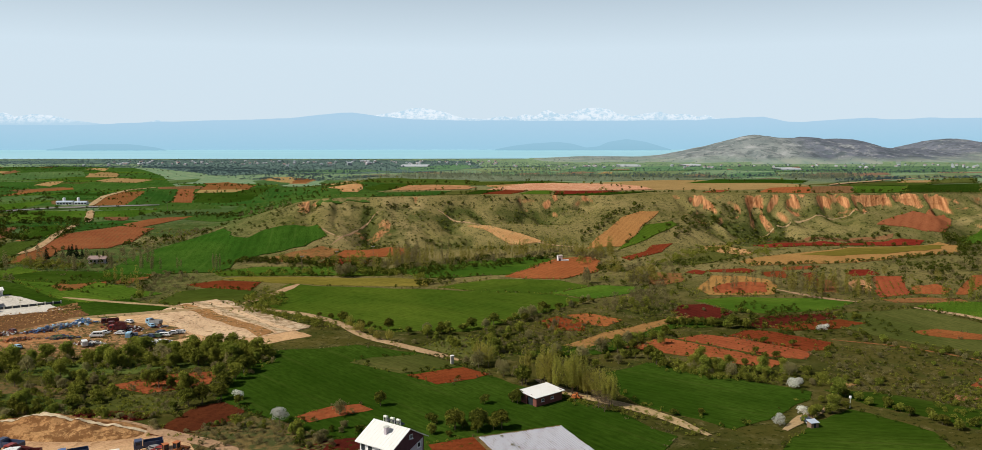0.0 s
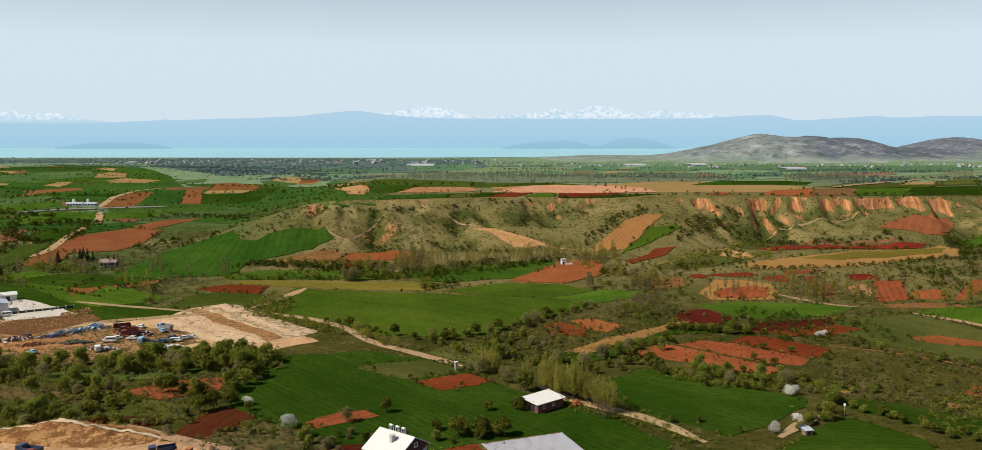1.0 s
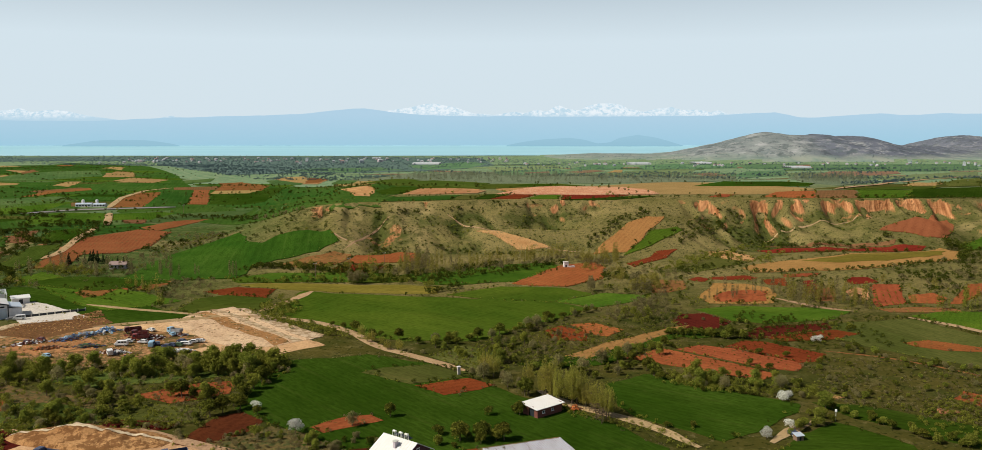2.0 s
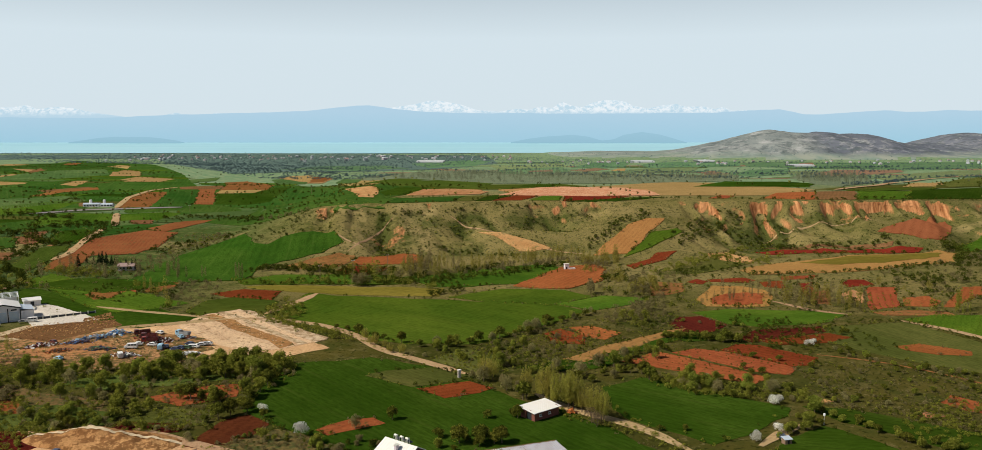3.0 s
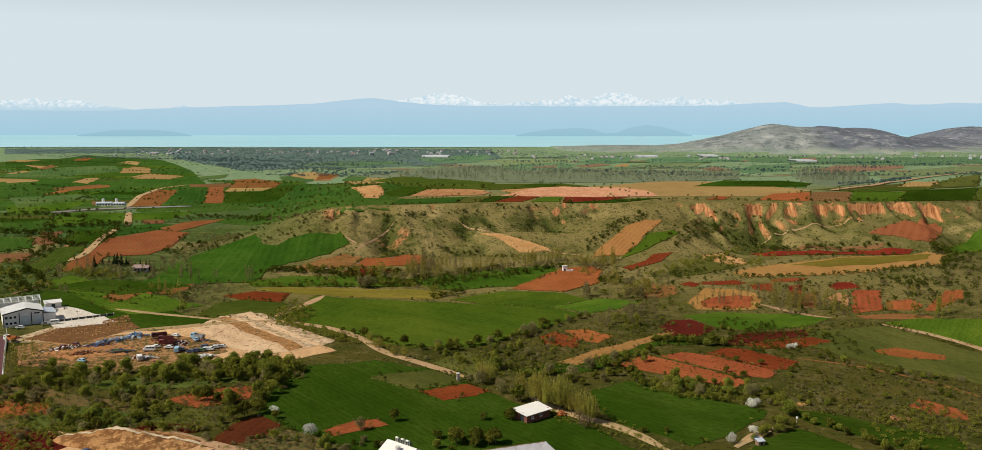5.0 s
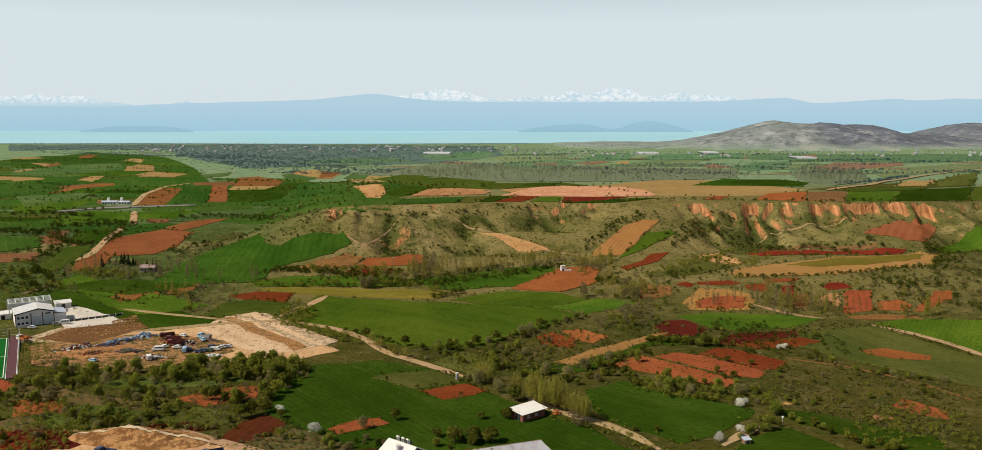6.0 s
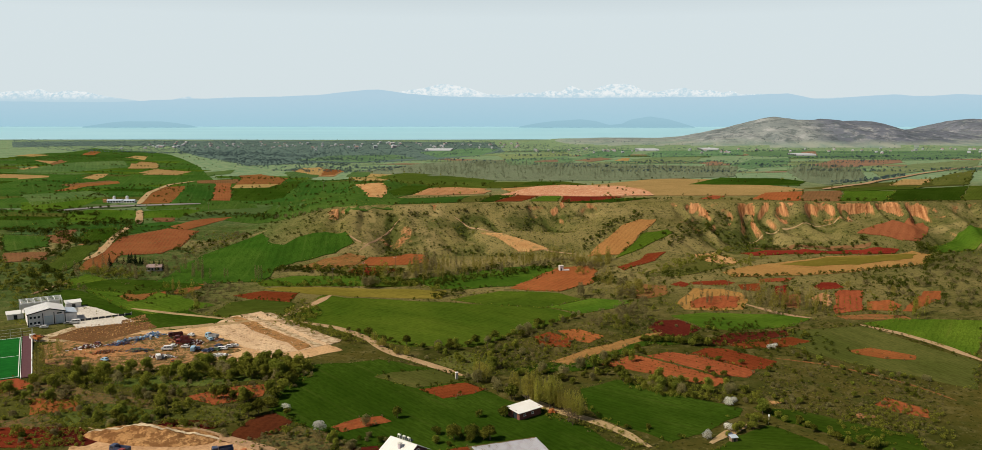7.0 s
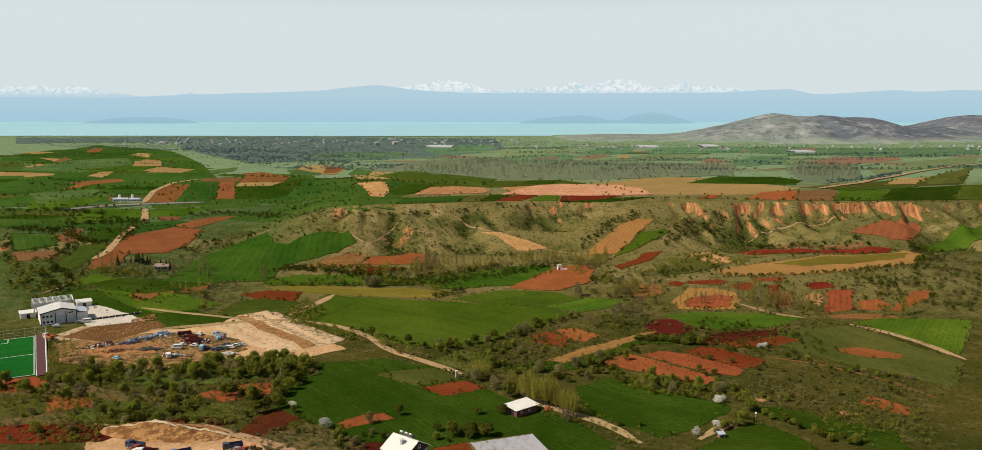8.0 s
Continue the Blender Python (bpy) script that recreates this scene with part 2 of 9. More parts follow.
wheat_mid = crop("wheat_mid", (0.042, 0.090, 0.008), (0.084, 0.134, 0.013), (0.10, 0.085, 0.022))
wheat_dark = crop("wheat_dark", (0.018, 0.043, 0.003), (0.036, 0.068, 0.007), (0.06, 0.06, 0.015))
wheat_pale = crop("wheat_pale", (0.048, 0.075, 0.010), (0.075, 0.098, 0.015), (0.13, 0.105, 0.035))
# hill greens: the wheat tints cooled by a little haze put into them
wheat_hill = crop("wheat_hill", (0.027, 0.078, 0.011), (0.050, 0.100, 0.016), (0.14, 0.14, 0.05), 5.0)
wheat_hill_pale = crop("wheat_hill_pale", (0.056, 0.108, 0.030), (0.085, 0.130, 0.040), (0.18, 0.16, 0.07), 5.0)
# crops of the plain: distance haze is blended into these greens
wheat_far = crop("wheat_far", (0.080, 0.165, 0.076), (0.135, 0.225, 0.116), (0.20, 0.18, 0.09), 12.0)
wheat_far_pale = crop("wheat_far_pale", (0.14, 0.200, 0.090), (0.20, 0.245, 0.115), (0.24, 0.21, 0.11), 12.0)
stubble_green = crop("stubble_green", (0.062, 0.074, 0.014), (0.104, 0.104, 0.026), (0.14, 0.095, 0.04))
meadow_mat = crop("meadow", (0.050, 0.082, 0.014), (0.090, 0.118, 0.026), (0.13, 0.11, 0.04))
wheat_slope = crop("wheat_slope", (0.022, 0.060, 0.006), (0.046, 0.090, 0.010), (0.07, 0.085, 0.02), 5.0)
tan_stubble = soil("tan_stubble", (0.36, 0.235, 0.095), (0.28, 0.18, 0.068), (0.09, 0.10, 0.03), 4.0, 0.68)
stubble_brown = soil("stubble_brown", (0.17, 0.11, 0.045), (0.11, 0.08, 0.03), (0.05, 0.065, 0.02), 3.0, 0.56)
soil_orange = soil("soil_orange", (0.31, 0.100, 0.034), (0.22, 0.064, 0.022), (0.07, 0.06, 0.018))
soil_red = soil("soil_red", (0.190, 0.040, 0.015), (0.130, 0.024, 0.010), (0.05, 0.05, 0.016), 3.0, 0.76)
soil_apricot = soil("soil_apricot", (0.36, 0.185, 0.062), (0.29, 0.135, 0.042), (0.10, 0.09, 0.03), 3.0, 0.72)
soil_hill = soil("soil_hill", (0.24, 0.100, 0.034), (0.17, 0.064, 0.022), (0.09, 0.10, 0.035))
soil_dark = soil("soil_dark", (0.090, 0.021, 0.010), (0.062, 0.014, 0.008), (0.045, 0.045, 0.016), 3.0, 0.74)
plough_brown = soil("plough_brown", (0.20, 0.10, 0.045), (0.14, 0.065, 0.03), (0.06, 0.07, 0.02))
clay_pale = soil("clay_pale", (0.47, 0.255, 0.118), (0.36, 0.165, 0.070), (0.13, 0.12, 0.05), 9.0, 0.64)
dirt = soil("dirt", (0.60, 0.40, 0.21), (0.45, 0.27, 0.13), (0.26, 0.15, 0.06), 11.0, 0.66)
gravel_pale = soil("gravel_pale", (0.62, 0.50, 0.33), (0.48, 0.36, 0.21), (0.24, 0.165, 0.075), 8.0, 0.55)
soil_brown = soil("soil_brown", (0.42, 0.205, 0.088), (0.26, 0.12, 0.05), (0.08, 0.065, 0.025), 7.0, 0.60)
scrap_ground = soil("scrap_ground", (0.42, 0.235, 0.105), (0.26, 0.135, 0.058), (0.06, 0.065, 0.02), 7.0, 0.54)
gravel_mid = soil("gravel_mid", (0.62, 0.46, 0.28), (0.48, 0.33, 0.185), (0.24, 0.15, 0.07), 9.0, 0.62)
stubble_gold = crop("stubble_gold", (0.150, 0.128, 0.020), (0.21, 0.165, 0.030), (0.25, 0.16, 0.05))
stubble_orange = soil("stubble_orange", (0.33, 0.185, 0.062), (0.26, 0.135, 0.043), (0.13, 0.11, 0.025), 4.0, 0.68)
soil_tawny = soil("soil_tawny", (0.27, 0.125, 0.046), (0.19, 0.078, 0.028), (0.075, 0.07, 0.022), 5.0, 0.60)
concrete = soil("concrete", (0.62, 0.58, 0.50), (0.55, 0.50, 0.42), (0.42, 0.36, 0.28), 14.0, 0.70)
chalk_dust = soil("chalk_dust", (0.62, 0.50, 0.34), (0.50, 0.38, 0.24), (0.40, 0.28, 0.15), 1.4, 0.7)
track_dust = soil("track_dust", (0.42, 0.29, 0.16), (0.33, 0.21, 0.11), (0.20, 0.16, 0.07), 1.4, 0.68)
clay_pink = soil("clay_pink", (0.56, 0.29, 0.16), (0.42, 0.18, 0.095), (0.55, 0.36, 0.22), 12.0, 0.6)
soil_rust = soil("soil_rust", (0.31, 0.130, 0.048), (0.235, 0.090, 0.032), (0.11, 0.09, 0.03), 6.0, 0.74)
# tilled soil of the plain, faded by haze in its colours
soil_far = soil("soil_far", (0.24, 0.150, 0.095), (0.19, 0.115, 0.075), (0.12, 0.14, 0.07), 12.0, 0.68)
asphalt = soil("asphalt", (0.30, 0.28, 0.25), (0.24, 0.22, 0.20), (0.20, 0.18, 0.15), 4.0, 0.8)


def scrubland(name):
    """Grazed slopes and verges: olive turf, dry grass, and orange earth where the ground is steep."""
    n = Nodes(name)
    at = n.coords(world=True)
    broad = n.noise(at, 0.018, 4.0)
    middle = n.noise(at, 0.11, 5.0, 0.65)
    fine = n.noise(at, 1.2, 8.0, 0.78)
    turf = n.mix(n.ramp(broad, 0.36, 0.62), (0.036, 0.041, 0.007), (0.086, 0.071, 0.017))
    dry = n.mix(n.ramp(broad, 0.36, 0.62), (0.150, 0.130, 0.040), (0.245, 0.192, 0.076))
    north = n.add("ShaderNodeSeparateXYZ")
    n.link(at, north.inputs["Vector"])
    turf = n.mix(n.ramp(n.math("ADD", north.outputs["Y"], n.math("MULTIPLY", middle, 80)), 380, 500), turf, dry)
    lush = n.mix(n.ramp(middle, 0.38, 0.62), (0.050, 0.088, 0.020), (0.085, 0.118, 0.036))
    west = n.ramp(n.math("MULTIPLY", north.outputs["X"], -1.0), 110, 190)
    damp = n.mix(n.ramp(middle, 0.38, 0.62), (0.090, 0.092, 0.026), (0.150, 0.130, 0.046))
    turf = n.mix(n.math("MULTIPLY", n.ramp(north.outputs["X"], 200, 330), n.ramp(north.outputs["Y"], 330, 420)), turf, damp)
    turf = n.mix(n.math("MULTIPLY", west, n.ramp(north.outputs["Y"], 330, 400)), turf, lush)
    turf = n.mix(n.math("MULTIPLY", n.ramp(middle, 0.5, 0.72), 0.55), turf, (0.190, 0.150, 0.062))
    turf = n.mix(n.math("MULTIPLY", n.ramp(fine, 0.42, 0.66), 0.6), turf, (0.040, 0.042, 0.010))
    # pale tan puts the light on ridgelines into colour; gully green is lusher growth
    for name, colour, share in (("ridge_ground", (0.26, 0.200, 0.085), 0.75), ("moist_ground", (0.050, 0.062, 0.014), 0.9)):
        kind = n.add("ShaderNodeAttribute")
        kind.attribute_name = name
        lies = n.ramp(n.math("ADD", kind.outputs["Fac"], n.math("MULTIPLY", n.math("SUBTRACT", middle, 0.5), 1.1)), 0.25, 0.75)
        turf = n.mix(n.math("MULTIPLY", n.math("MULTIPLY", lies, n.ramp(kind.outputs["Fac"], 0.02, 0.2)), share), turf, colour)
    patch = n.ramp(n.noise(at, 0.075, 6.0, 0.75), 0.50, 0.62)
    turf = n.mix(n.math("MULTIPLY", patch, 0.6), turf, (0.042, 0.052, 0.011))
    dots = n.ramp(n.noise(at, 0.55, 3.0, 0.6), 0.575, 0.635)
    turf = n.mix(n.math("MULTIPLY", dots, 0.85), turf, (0.018, 0.024, 0.005))
    straw = n.ramp(n.noise(at, 0.37, 4.0, 0.7), 0.60, 0.70)
    turf = n.mix(n.math("MULTIPLY", straw, 0.55), turf, (0.21, 0.165, 0.075))
    # meadow green of the plain, paled and blued by haze in its colour
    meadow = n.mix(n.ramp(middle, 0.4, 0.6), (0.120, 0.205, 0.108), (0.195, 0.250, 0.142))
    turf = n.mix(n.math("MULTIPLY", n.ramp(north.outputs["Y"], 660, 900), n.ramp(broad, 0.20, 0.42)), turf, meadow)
    up = n.add("ShaderNodeSeparateXYZ")
    n.link(n.add("ShaderNodeNewGeometry").outputs["Normal"], up.inputs["Vector"])
    steep = n.math("SUBTRACT", 1.0, up.outputs["Z"])
    steep = n.math("ADD", steep, n.math("MULTIPLY", n.math("SUBTRACT", middle, 0.5), 0.22))
    streak = n.noise(n.coords((0.55, 0.05, 0.06), world=True), 1.0, 4.0, 0.7)
    earth = n.mix(n.ramp(streak, 0.35, 0.65), (0.24, 0.092, 0.034), (0.60, 0.295, 0.130))
    bare = n.add("ShaderNodeAttribute")
    bare.attribute_name = "bare_earth"
    eroded = n.math("ADD", bare.outputs["Fac"], n.math("MULTIPLY", n.math("SUBTRACT", n.noise(at, 0.16, 5.0, 0.7), 0.5), 1.5))
    body = n.mix(n.ramp(steep, 0.34, 0.44), turf, earth)
    body = n.mix(n.math("MULTIPLY", n.ramp(eroded, 0.45, 0.70), n.ramp(bare.outputs["Fac"], 0.1, 0.5)), body, earth)
    faces = n.math("MAXIMUM", n.ramp(steep, 0.34, 0.44), n.math("MULTIPLY", n.ramp(eroded, 0.45, 0.70), n.ramp(bare.outputs["Fac"], 0.1, 0.5)))
    ribs = [n.noise(n.coords((0.5, 0.05, lean), world=True), 1.0, 3.0, 0.6) for lean in (0.30, -0.34)]
    ribs = n.math("ABSOLUTE", n.math("SUBTRACT", n.math("MINIMUM", *ribs), 0.45))
    n.bump(n.math("ADD", fine, n.math("MULTIPLY", n.math("MULTIPLY", ribs, faces), 14.0)), 0.8, 0.5)
    return n.done(body, 0.95)


def stony(name):
    n = Nodes(name)
    at = n.coords(world=True)
    # dark eastern flank: shade and blue haze are put into this tone
    shaded_rock = n.mix(n.ramp(n.noise(at, 0.006, 5.0), 0.4, 0.62), (0.150, 0.160, 0.190), (0.100, 0.112, 0.140))
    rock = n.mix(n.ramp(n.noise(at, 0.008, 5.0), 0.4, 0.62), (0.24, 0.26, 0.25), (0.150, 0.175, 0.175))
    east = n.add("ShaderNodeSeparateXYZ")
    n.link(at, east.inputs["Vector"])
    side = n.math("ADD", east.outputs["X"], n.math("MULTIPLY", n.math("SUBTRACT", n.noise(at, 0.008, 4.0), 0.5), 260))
    body = n.mix(n.ramp(side, 800, 900), rock, shaded_rock)
    body = n.mix(n.math("MULTIPLY", n.ramp(n.noise(at, 0.022, 6.0, 0.75), 0.52, 0.64), 0.75), body, (0.34, 0.345, 0.34))
    body = n.mix(n.math("MULTIPLY", n.ramp(n.noise(at, 0.035, 6.0, 0.75), 0.50, 0.58), 0.6), body, (0.055, 0.070, 0.075))
    scrub = n.math("MULTIPLY", n.ramp(n.noise(at, 0.055, 6.0, 0.75), 0.52, 0.60), n.ramp(n.noise(at, 0.009, 3.0), 0.42, 0.60))
    body = n.mix(n.math("MULTIPLY", scrub, 0.7), body, (0.095, 0.125, 0.125))
    level = n.add("ShaderNodeSeparateXYZ")
    n.link(at, level.inputs["Vector"])
    # the foot pales to grey-green, standing for haze low on the slope
    foot = n.math("ADD", level.outputs["Z"], n.math("MULTIPLY", n.math("SUBTRACT", n.noise(at, 0.012, 4.0), 0.5), 24))
    body = n.mix(n.ramp(foot, 18, 4), body, n.mix(n.ramp(n.noise(at, 0.02, 4.0), 0.4, 0.6), (0.175, 0.235, 0.195), (0.26, 0.285, 0.235)))
    return n.done(body, 0.95)


def leaf(name, a, b, glow=0.25):
    n = Nodes(name)
    island = n.add("ShaderNodeNewGeometry").outputs["Random Per Island"]
    body = n.mix(island, a, b)
    body = n.vary(body, 0.22)
    mat = n.done(body, 0.7)
    thin = n.add("ShaderNodeBsdfTranslucent")
    n.link(body, thin.inputs["Color"])
    blend = n.add("ShaderNodeMixShader", Fac=glow)
    n.link(n.shader.outputs["BSDF"], blend.inputs[1])
    n.link(thin.outputs["BSDF"], blend.inputs[2])
    n.link(blend.outputs["Shader"], n.tree.nodes["Material Output"].inputs["Surface"])
    return mat


def painted(name, colour, rough=0.5, metal=0.0, dirt_amount=0.35, dirt_colour=None, scale=0.9):
    """Paint, plaster or sheet metal with streaks and dust."""
    n = Nodes(name)
    at = n.coords((1, 1, 0.35))
    grime = n.noise(at, scale, 6.0, 0.7)
    fine = n.noise(n.coords(), 9.0, 3.0)
    worn = dirt_colour or tuple(0.55 * c + 0.03 for c in colour)
    body = n.mix(n.math("MULTIPLY", n.ramp(grime, 0.45, 0.72), dirt_amount), colour, worn)
    n.bump(fine, 0.12, 0.02)
    n.shader.inputs["Specular IOR Level"].default_value = 0.3
    return n.done(body, rough, metal)


grove_floor = soil("grove_floor", (0.150, 0.185, 0.110), (0.115, 0.150, 0.090), (0.18, 0.20, 0.13), 60.0, 0.6)
# matches the far canopy, its blue cast being haze put into the colour
wood_floor = soil("wood_floor", (0.090, 0.145, 0.135), (0.062, 0.105, 0.105), (0.14, 0.19, 0.145), 90.0, 0.56)
turf_mat = scrubland("scrub_turf")
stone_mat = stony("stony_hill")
leaf_dark = leaf("leaf_dark", (0.014, 0.022, 0.003), (0.082, 0.092, 0.012), 0.15)
leaf_olive = leaf("leaf_olive", (0.022, 0.030, 0.004), (0.165, 0.168, 0.024), 0.25)
# leaves of the far woods, greyed and blued by haze mixed into the colours
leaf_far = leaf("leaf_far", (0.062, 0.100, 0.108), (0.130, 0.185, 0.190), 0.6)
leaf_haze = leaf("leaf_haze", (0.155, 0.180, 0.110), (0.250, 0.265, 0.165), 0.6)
leaf_mid = leaf("leaf_mid", (0.098, 0.122, 0.014), (0.295, 0.305, 0.050), 0.45)
leaf_spring = leaf("leaf_spring", (0.25, 0.235, 0.040), (0.40, 0.365, 0.080), 0.6)
leaf_grey = leaf("leaf_grey", (0.18, 0.165, 0.060), (0.34, 0.295, 0.130), 0.55)
leaf_conifer = leaf("leaf_conifer", (0.008, 0.016, 0.007), (0.018, 0.030, 0.012), 0.1)
blossom = leaf("blossom", (0.58, 0.58, 0.48), (0.86, 0.84, 0.78), 0.5)
twig = leaf("twig", (0.11, 0.075, 0.045), (0.17, 0.12, 0.07), 0.1)
bark = painted("bark", (0.13, 0.095, 0.06), 0.95, 0, 0.6, (0.05, 0.04, 0.03), 3.0)


def water(name):
    n = Nodes(name)
    at = n.coords((0.25, 1, 1), world=True)
    wide = n.noise(at, 0.004, 4.0)
    body = n.mix(n.ramp(wide, 0.35, 0.65), (0.29, 0.57, 0.66), (0.36, 0.63, 0.71))
    n.bump(n.noise(at, 0.2, 3.0), 0.15, 0.3)
    n.shader.inputs["Specular IOR Level"].default_value = 0.3
    return n.done(body, 0.35)


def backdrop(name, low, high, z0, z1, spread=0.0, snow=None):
    """Distant mountains that glow: daylight and blue air are put into the emitted colour."""
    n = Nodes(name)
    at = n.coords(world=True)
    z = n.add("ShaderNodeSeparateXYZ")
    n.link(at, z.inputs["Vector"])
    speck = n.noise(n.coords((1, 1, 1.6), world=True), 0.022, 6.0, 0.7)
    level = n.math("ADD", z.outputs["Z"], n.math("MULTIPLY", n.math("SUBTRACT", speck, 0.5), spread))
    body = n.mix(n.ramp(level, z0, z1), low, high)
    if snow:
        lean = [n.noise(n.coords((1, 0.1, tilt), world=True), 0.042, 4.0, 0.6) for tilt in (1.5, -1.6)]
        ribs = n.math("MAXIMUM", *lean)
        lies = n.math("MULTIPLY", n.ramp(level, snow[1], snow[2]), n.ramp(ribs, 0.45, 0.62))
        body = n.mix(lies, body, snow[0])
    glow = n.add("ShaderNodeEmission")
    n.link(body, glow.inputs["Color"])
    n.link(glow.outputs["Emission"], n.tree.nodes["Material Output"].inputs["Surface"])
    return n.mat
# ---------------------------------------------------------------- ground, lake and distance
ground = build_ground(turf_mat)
tagged(ground, "olive scrub turf of a broad farmed valley with an eroded orange scarp", "ground", kind="structure")
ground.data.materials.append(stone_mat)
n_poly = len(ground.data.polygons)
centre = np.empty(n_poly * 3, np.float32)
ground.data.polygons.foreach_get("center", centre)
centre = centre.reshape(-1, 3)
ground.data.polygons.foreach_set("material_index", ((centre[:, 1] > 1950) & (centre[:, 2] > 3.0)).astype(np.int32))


def lake():
    a = np.linspace(-1, 1, 120)
    near = 2475 + 14 * np.sin(a * 9) + 10 * np.sin(a * 23 + 1)
    rows = []
    for k in range(8):
        y = near + (4960 - near) * (k / 7)
        rows.append(np.stack([a * 3900, y, np.full_like(a, 1.4)], -1))
    co = np.concatenate(rows)
    i = (np.arange(7)[:, None] * 120 + np.arange(119)[None]).ravel()
    ob = sheet_object("lake_water", co, np.stack([i, i + 1, i + 121, i + 120], 1), water("lake_water"))
    return tagged(ob, "broad calm turquoise lake under haze", "lake", kind="structure")


lake()


def range_of_hills(name, label, y0, depth, tops, jag, seed, material, base=0.0):
    """A range of mountains: a strip of land folded into spurs, with its skyline through a few tops."""
    x = np.linspace(-3700, 3700, 520)
    v = np.linspace(0, 1, 22)
    tx, tz = zip(*tops)
    top = np.interp(x, tx, tz) - base
    line = top * (1 + jag * (vnoise(x / 210, 0 * x, seed) - 0.5) + jag * 0.7 * (vnoise(x / 70, 0 * x, seed + 1) - 0.5) + jag * 0.4 * (vnoise(x / 26, 0 * x, seed + 2) - 0.5))
    xx = x[None] + 0 * v[:, None]
    vv = v[:, None] + 0 * x[None]
    spur = 1 - np.abs(2 * vnoise(xx / 120 + 0.8 * vv, vv * 2.2, seed + 3) - 1)
    z = base + line[None] * (vv ** 1.1) * (1 - 0.45 * spur * np.sin(np.pi * vv))
    co = np.stack([xx, y0 + depth * vv, z], -1).reshape(-1, 3)
    i = (np.arange(21)[:, None] * 520 + np.arange(519)[None]).ravel()
    ob = sheet_object(name, co, np.stack([i, i + 1, i + 521, i + 520], 1), material, True)
    return tagged(ob, label, "mountains", kind="structure")


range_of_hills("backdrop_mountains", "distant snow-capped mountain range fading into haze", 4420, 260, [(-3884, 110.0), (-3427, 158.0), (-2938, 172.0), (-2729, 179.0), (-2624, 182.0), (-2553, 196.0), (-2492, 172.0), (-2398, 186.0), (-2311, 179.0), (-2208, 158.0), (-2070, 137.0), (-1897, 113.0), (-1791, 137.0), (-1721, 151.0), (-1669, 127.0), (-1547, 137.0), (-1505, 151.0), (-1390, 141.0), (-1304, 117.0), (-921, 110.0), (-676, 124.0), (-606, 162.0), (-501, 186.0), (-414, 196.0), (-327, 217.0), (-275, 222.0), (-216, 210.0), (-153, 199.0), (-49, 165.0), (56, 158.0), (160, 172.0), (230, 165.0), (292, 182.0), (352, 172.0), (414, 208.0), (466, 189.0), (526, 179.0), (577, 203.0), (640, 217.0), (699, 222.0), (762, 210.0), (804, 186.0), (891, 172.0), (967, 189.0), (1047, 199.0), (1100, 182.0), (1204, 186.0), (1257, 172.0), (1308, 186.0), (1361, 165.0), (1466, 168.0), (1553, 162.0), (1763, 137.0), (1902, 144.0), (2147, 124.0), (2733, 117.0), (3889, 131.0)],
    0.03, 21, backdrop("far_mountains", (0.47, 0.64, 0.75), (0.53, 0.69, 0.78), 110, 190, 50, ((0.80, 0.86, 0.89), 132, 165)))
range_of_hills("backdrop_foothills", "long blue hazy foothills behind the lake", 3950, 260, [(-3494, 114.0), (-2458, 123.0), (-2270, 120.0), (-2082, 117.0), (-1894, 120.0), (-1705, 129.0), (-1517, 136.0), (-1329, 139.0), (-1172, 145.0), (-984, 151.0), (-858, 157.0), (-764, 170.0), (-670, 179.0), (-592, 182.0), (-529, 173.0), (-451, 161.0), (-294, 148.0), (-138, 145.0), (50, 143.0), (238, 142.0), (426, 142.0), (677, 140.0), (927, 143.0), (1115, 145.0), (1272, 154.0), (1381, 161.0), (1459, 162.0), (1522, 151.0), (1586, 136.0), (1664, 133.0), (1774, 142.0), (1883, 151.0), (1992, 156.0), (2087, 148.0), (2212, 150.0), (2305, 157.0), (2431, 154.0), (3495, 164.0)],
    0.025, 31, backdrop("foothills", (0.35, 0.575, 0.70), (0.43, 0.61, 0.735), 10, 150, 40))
range_of_hills("backdrop_islands", "low island hills in the lake, dark blue with painted haze", 3760, 60, [(-3187, -47.0), (-1922, -47.0), (-1907, 5.0), (-1838, 15.0), (-1766, 25.0), (-1695, 30.0), (-1624, 28.0), (-1538, 30.0), (-1467, 21.0), (-1410, 13.0), (-1376, 3.0), (-1367, -47.0), (80, -47.0), (97, 4.0), (188, 21.0), (274, 32.0), (388, 40.0), (459, 30.0), (517, 13.0), (574, 18.0), (616, 38.0), (701, 51.0), (787, 38.0), (859, 18.0), (917, 1.0), (933, -47.0), (3192, -47.0)],
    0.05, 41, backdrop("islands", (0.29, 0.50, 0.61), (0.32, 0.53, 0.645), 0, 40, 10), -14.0)


